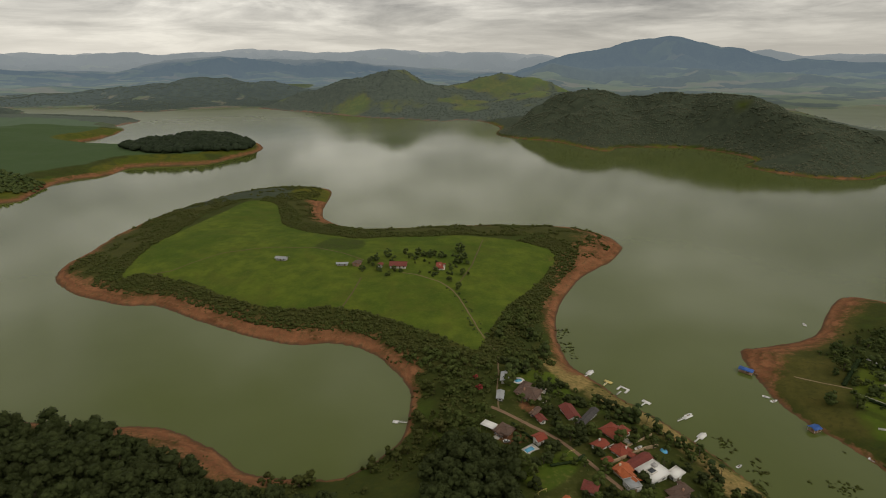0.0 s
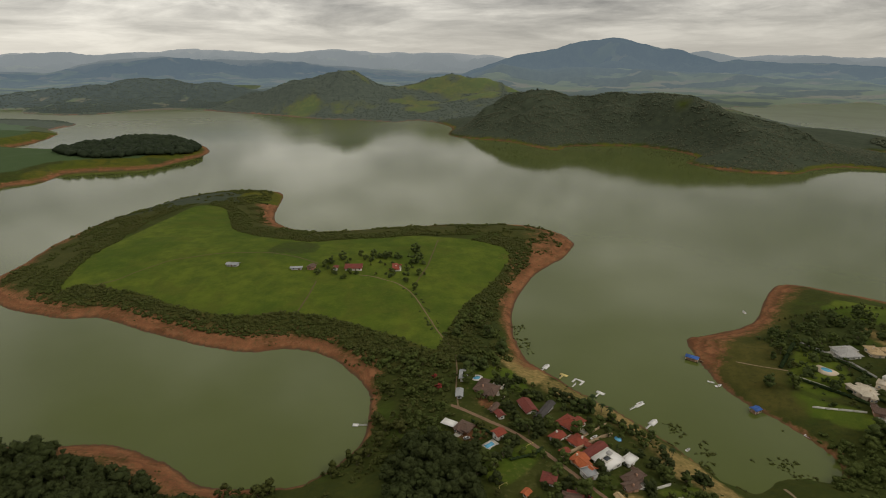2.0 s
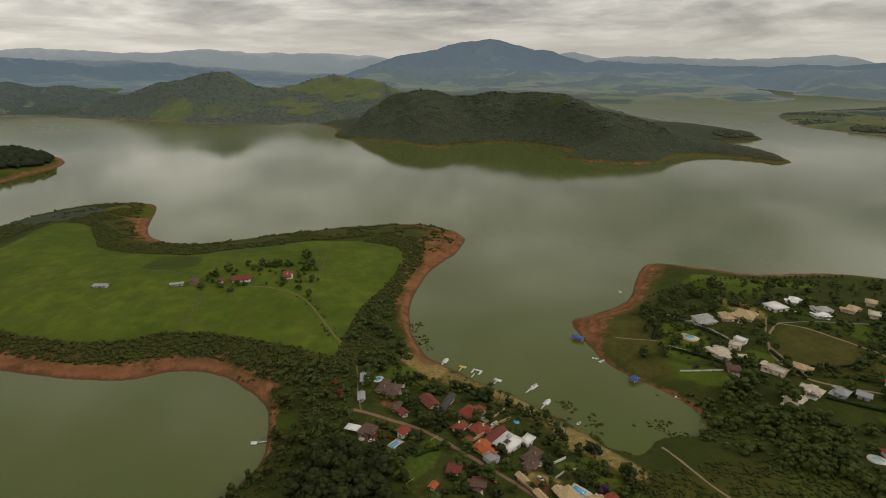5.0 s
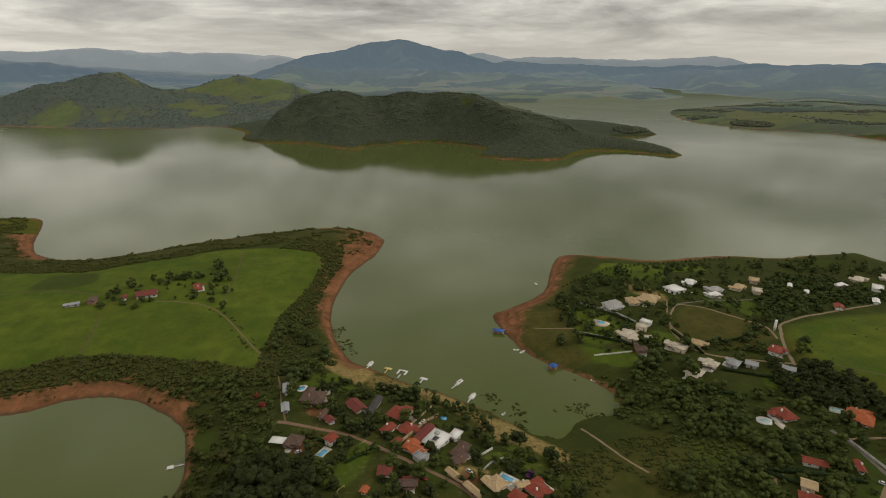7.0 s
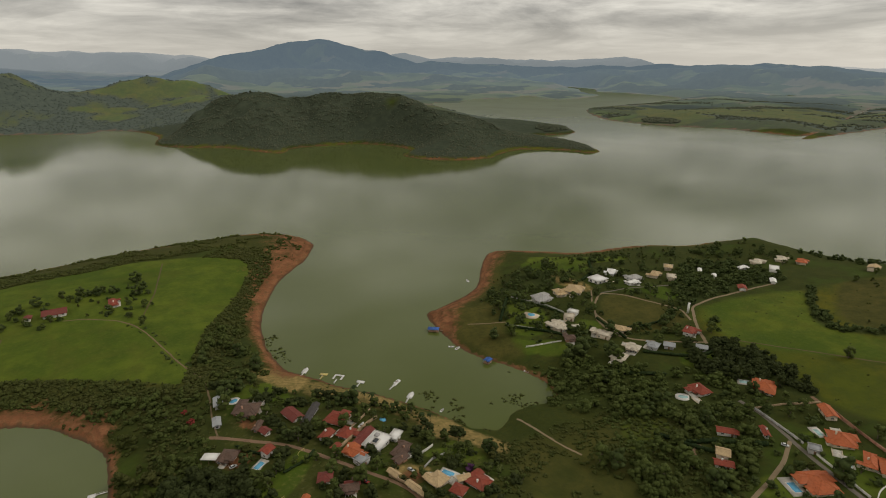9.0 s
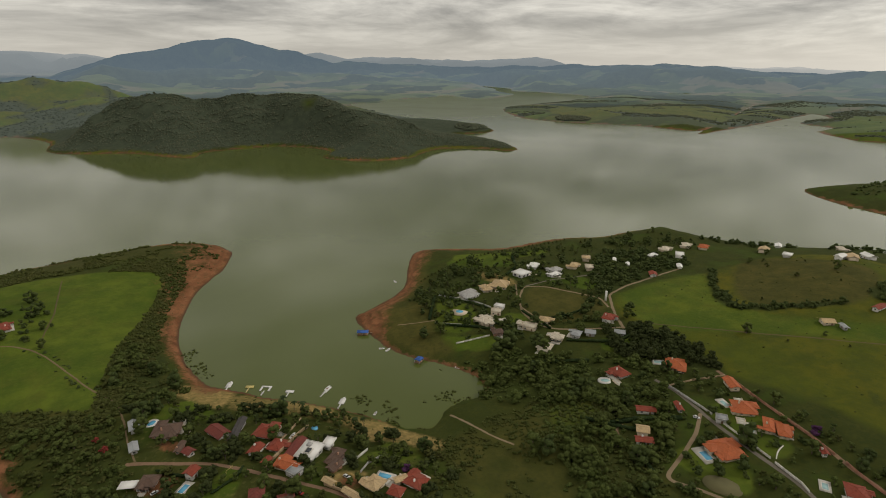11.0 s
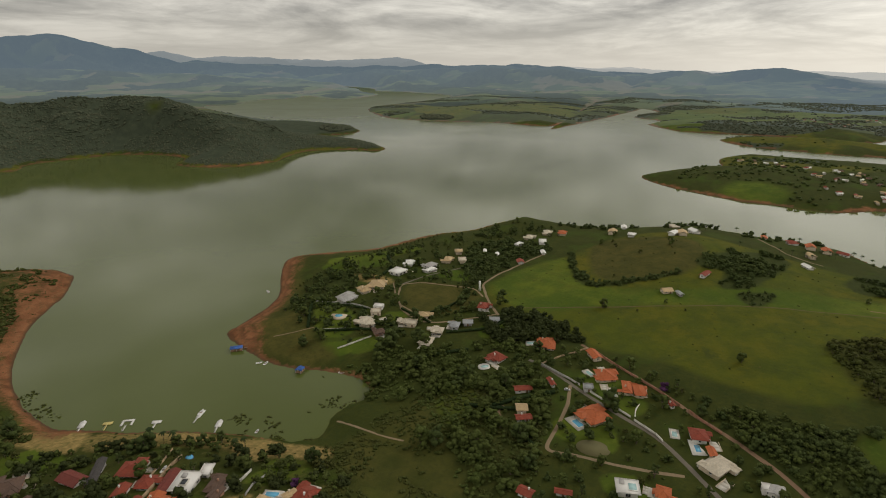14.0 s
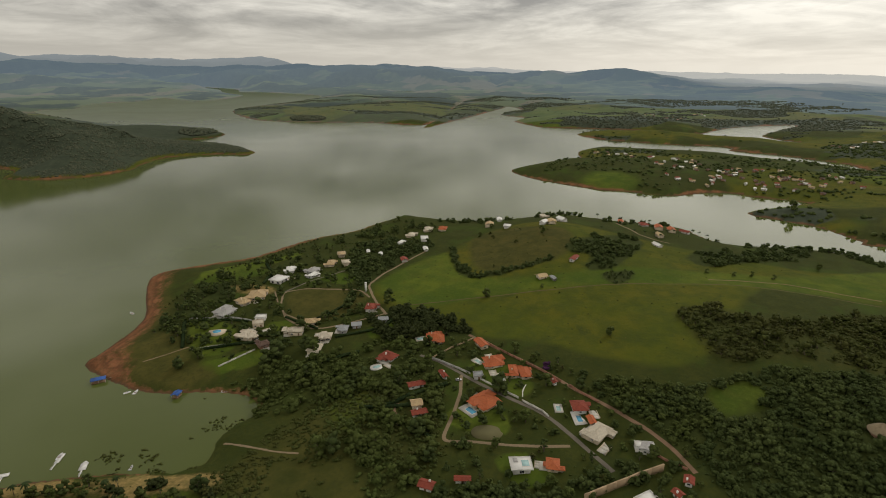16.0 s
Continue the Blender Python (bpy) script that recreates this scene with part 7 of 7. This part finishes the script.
KINDS = [garden_tree(101, 9, 4.0, 15, LEAF_MID, "round leafy garden tree in full green", 0.14), garden_tree(102, 7, 3.3, 12, LEAF_MID, "low spreading garden tree", 0.12),
         garden_tree(103, 11, 4.6, 17, LEAF_DARK, "tall dark green shade tree", 0.14), garden_tree(104, 6, 2.4, 9, LEAF_SCRUB, "small light green fruit tree", 0.22),
         garden_tree(105, 10, 2.2, 13, LEAF_DARK, "slim dark upright tree", 0.12)]
PALMS = [palm(111, 9.0), palm(112, 7.0)]
SPECIAL = {"purple": garden_tree(106, 7, 3.8, 14, PURPLE, "garden tree covered in purple blossom"), "rose": garden_tree(107, 5, 2.6, 10, ROSE, "small tree with red blossom")}
used = set()


def stand(kind, x, y, size, turn=0.0):
    m = pose(x, y, ground_z(x, y) - 0.05, 0, 0, turn) @ Matrix.Diagonal((size, size, size, 1))
    if kind.name not in used:
        used.add(kind.name)
        kind.matrix_world = m
        return kind
    return copy_thing_sized(kind, m)


def copy_thing_sized(kind, m):
    ob = copy_thing(kind, m)
    ob.matrix_basis = m
    return ob


VILLAGE = [(30, 350), (60, 350), (80, 330), (110, 310), (140, 275), (165, 225), (165, 170), (110, 165), (40, 205), (28, 260)]
ESTATE = [(365, 125), (330, 10), (262, -45), (190, -10), (190, 60), (235, 110), (315, 165)]
POINT = [(290, 400), (360, 425), (520, 400), (660, 340), (640, 262), (450, 280), (410, 205), (330, 235), (270, 290)]
SPOTS = [(s, 0) for s in strewn(VILLAGE, 10, 201, 0.65, 1.25, 0.85, room=0.3, bunch=0.47)] + [(s, 1) for s in strewn(ESTATE, 15, 202, 0.6, 1.1, 0.7, room=0.5)] \
    + [(s, 2) for s in strewn(POINT, 18, 203, 0.6, 1.15, 0.8, room=0.5, inland=30)]
pick_kind = random.Random(9)
for (sx, sy, size), zone in SPOTS:
    stand(pick_kind.choice(KINDS), sx, sy, size, pick_kind.uniform(0, 360))
for sx, sy, size, k in ((-77, 563, 1.0, 2), (-58, 571, 0.9, 0), (-44, 571, 0.9, 2), (-26, 572, 0.8, 0), (3, 587, 1.2, 2), (2, 552, 1.1, 2), (-7, 502, 0.8, 1), (2, 484, 0.9, 0),
                        (-46, 546, 0.6, 3), (-39, 520, 0.7, 3), (-100, 524, 0.8, 1), (-83, 528, 0.9, 1), (-30, 545, 0.7, 3), (-20, 520, 0.7, 1), (6, 520, 0.9, 0),
                        (-66, 524, 0.8, 0), (-88, 552, 0.9, 2), (-95, 545, 0.8, 0), (-30, 565, 0.9, 2), (-18, 566, 0.8, 2), (-52, 560, 0.8, 0), (-8, 540, 0.7, 1), (-70, 515, 0.7, 1), (8, 565, 0.8, 2), (439, 132, 1.1, 0), (393, 16, 0.9, 0), (445, 104, 0.5, 3), (472, 87, 0.6, 1), (658, 197, 0.8, 0), (616, 199, 0.8, 0),
                        (623, 122, 1.1, 0), (462, 69, 0.5, 3), (572, -84, 0.7, 1), (582, -101, 0.8, 1), (587, -121, 0.7, 1), (569, -59, 0.8, 1), (651, -173, 0.9, 0),
                        (986, -201, 1.9, 0)):
    stand(KINDS[k], sx, sy, size, sx * 7)
for k in range(40):
    s = k / 39
    stand(KINDS[3], 330 + 225 * s, 420 + 18 * math.sin(s * 3) - 20 * s, 0.5 + 0.08 * (k % 4), k * 40)
for k, (sx, sy) in enumerate(((281, 218), (273, 185), (285, 175), (293, 256), (317, 136), (244, 111), (213, 150), (209, 159), (270, 175), (336, 266), (223, 128), (302, 77),
                              (254, 318), (268, 313), (283, 260), (295, 258), (378, 231), (382, 246), (308, 239), (305, 230), (35, 400), (62, 402), (58, 418), (70, 375))):
    stand(KINDS[(2, 0, 2)[k % 3]], sx, sy, 1.0 + 0.13 * (k % 4), k * 67)
for k, (sx, sy) in enumerate(((315, 400), (315, 386), (356, 410), (366, 397), (347, 412), (343, 396), (292, 374), (287, 360), (402, 408), (330, 392), (338, 384), (300, 384))):
    stand(KINDS[(1, 4, 2)[k % 3]], sx, sy, 0.75 + 0.12 * (k % 4), k * 41)
stand(SPECIAL["purple"], 337, 52, 0.95)
stand(SPECIAL["purple"], 142, 191, 0.7)
stand(SPECIAL["rose"], 16, 322, 1.0)
stand(SPECIAL["rose"], 14, 336, 0.8)
for k, (sx, sy) in enumerate(((118, 300), (124, 297), (120, 304), (128, 291), (150, 250), (146, 254), (700, 20), (712, 8), (706, -12), (722, -4), (735, -20), (741, -34), (748, -28), (690, 60), (760, 110), (745, 140), (797, 58), (800, 30), (796, 5), (788, -52), (784, -60), (776, -70), (802, 78))):
    stand(PALMS[k % 2], sx, sy, 0.8 + 0.1 * (k % 4), k * 50)

# shrubs and low trees that fill the gardens
planted("village_shrubs", "mixed shrubs between the village houses", SMALL + SHRUBS, strewn(VILLAGE, 4.6, 211, 0.5, 1.1, 0.6, room=0.2, bunch=0.48), [LEAF_MID, BARK], "scrub")
planted("estate_shrubs", "shrubs and low trees round the estate gardens", SMALL + SHRUBS, strewn(ESTATE, 7.0, 212, 0.5, 1.0, 0.5, room=0.4), [LEAF_MID, BARK], "scrub")
planted("villa_shrubs", "shrubs and hedging round the villas", SMALL + SHRUBS, strewn(POINT, 6.5, 213, 0.5, 1.1, 0.6, room=0.4, bunch=0.48, inland=30), [LEAF_DARK, BARK], "scrub")
wx, wy = rng.uniform(150, 240, 1500), rng.uniform(205, 290, 1500)
wd = shore_distance(wx, wy)
weed = (wd < 1) & (wd > -24) & (fbm(wx / 10, wy / 10, 3, 91) > 0.56 + 0.006 * -wd)
wx2, wy2 = rng.uniform(80, 110, 300), rng.uniform(385, 440, 300)
wd2 = shore_distance(wx2, wy2)
weed2 = (wd2 < 1) & (wd2 > -12) & (fbm(wx2 / 8, wy2 / 8, 3, 92) > 0.5)
planted("water_weeds", "clumps of drowned brush in the shallows", SHRUBS, np.concatenate([np.stack([wx, wy, rng.uniform(0.4, 1.1, 1500)], 1)[weed], np.stack([wx2, wy2, rng.uniform(0.4, 1.1, 300)], 1)[weed2]]), [LEAF_SCRUB, BARK], "water plants")

# tufts and bushes scattered over the meadow and the pasture's edge
planted("meadow_tufts", "scattered dark tufts and bushes in the meadow", SHRUBS, strewn(MEADOW, 13, 221, 0.25, 0.8, 0.5), [LEAF_SCRUB, BARK], "scrub")
planted("knoll_bushes", "bushes scattered on the knoll", SHRUBS + SMALL[:1], strewn(KNOLL_TOP, 17, 222, 0.5, 1.1, 0.5), [LEAF_SCRUB, BARK], "scrub")
planted("bank_brush", "low brush on the brushy slope", SHRUBS, strewn(BRUSH, 4.5, 223, 0.6, 1.8, 0.7, bunch=0.5), [LEAF_SCRUB, BARK], "scrub")
planted("shore_tufts", "grass tufts and bushes along the village shore", SHRUBS, strewn(SHORE_BAND, 6, 224, 0.3, 0.9, 0.5), [LEAF_SCRUB, BARK], "scrub")
track = [(26, 387), (18, 411), (11, 437), (3, 465), (-6, 486)]
row_spots = []
for (x0, y0), (x1, y1) in zip(track[:-1], track[1:]):
    for _ in range(8):
        q, side = rng.uniform(), rng.choice((-1, 1))
        row_spots.append((x0 + (x1 - x0) * q + side * rng.uniform(2.0, 4.6), y0 + (y1 - y0) * q, rng.uniform(0.5, 1.5)))
planted("track_bushes", "bushes lining the farm track", SHRUBS, row_spots, [LEAF_DARK, BARK], "scrub")
planted("bay_scrub", "tangled scrub along the bay shore", SMALL[:1] + SHRUBS, strewn([(-120, 228), (-70, 222), (-15, 255), (-8, 300), (-25, 350), (-60, 385), (-85, 395), (-60, 340), (-45, 290)], 3.4, 241, 0.6, 1.7, 0.8, bunch=0.42), [LEAF_SCRUB, BARK], "scrub")

# trees among the cottages on the far point
px0, py0 = rng.uniform(1080, 1520, 1600), rng.uniform(-420, 240, 1600)
town_ok = (shore_distance(px0, py0) > 8) & (fbm(px0 / 60, py0 / 60, 3, 95) > 0.46) & (np.hypot(px0 - 1110, py0 - 95) > 60)
planted("town_trees", "trees between the cottages on the point", HILL, np.stack([px0, py0, rng.uniform(0.6, 1.4, 1600)], 1)[town_ok], [LEAF_DARK, BARK])

planted("village_trees", "leafy trees between the village roofs", MIDDLE, strewn(VILLAGE, 7.5, 231, 0.55, 1.1, 0.6, room=0.0, bunch=0.47), [LEAF_DEEP, BARK])
planted("estate_trees", "leafy trees along the estate lanes", MIDDLE, strewn(ESTATE, 11, 232, 0.45, 0.9, 0.55, room=0.2, bunch=0.42), [LEAF_DARK, BARK])

planted("farm_grove", "dark trees sheltering the farm buildings", MIDDLE, strewn([(-100, 515), (-60, 518), (-20, 505), (8, 490), (12, 560), (0, 590), (-40, 580), (-90, 570)], 11, 233, 0.45, 0.85, 0.62, room=0.5), [LEAF_DARK, BARK])
tx, ty = rng.uniform(-490, 225, 26000), rng.uniform(235, 1035, 26000)
td = shore_distance(tx, ty)
tuft = (td > 3.5) & (td < 17) & (tx < 90 + (ty - 352) * 0.9) & (fbm(tx / 14, ty / 14, 3, 97) > 0.52) & (rng.uniform(size=26000) < 0.05 + td / 30)
planted("bank_tufts", "weeds and tufts creeping down the earth bank", SHRUBS, np.stack([tx, ty, rng.uniform(0.2, 0.75, 26000)], 1)[tuft], [LEAF_SCRUB, BARK], "scrub")
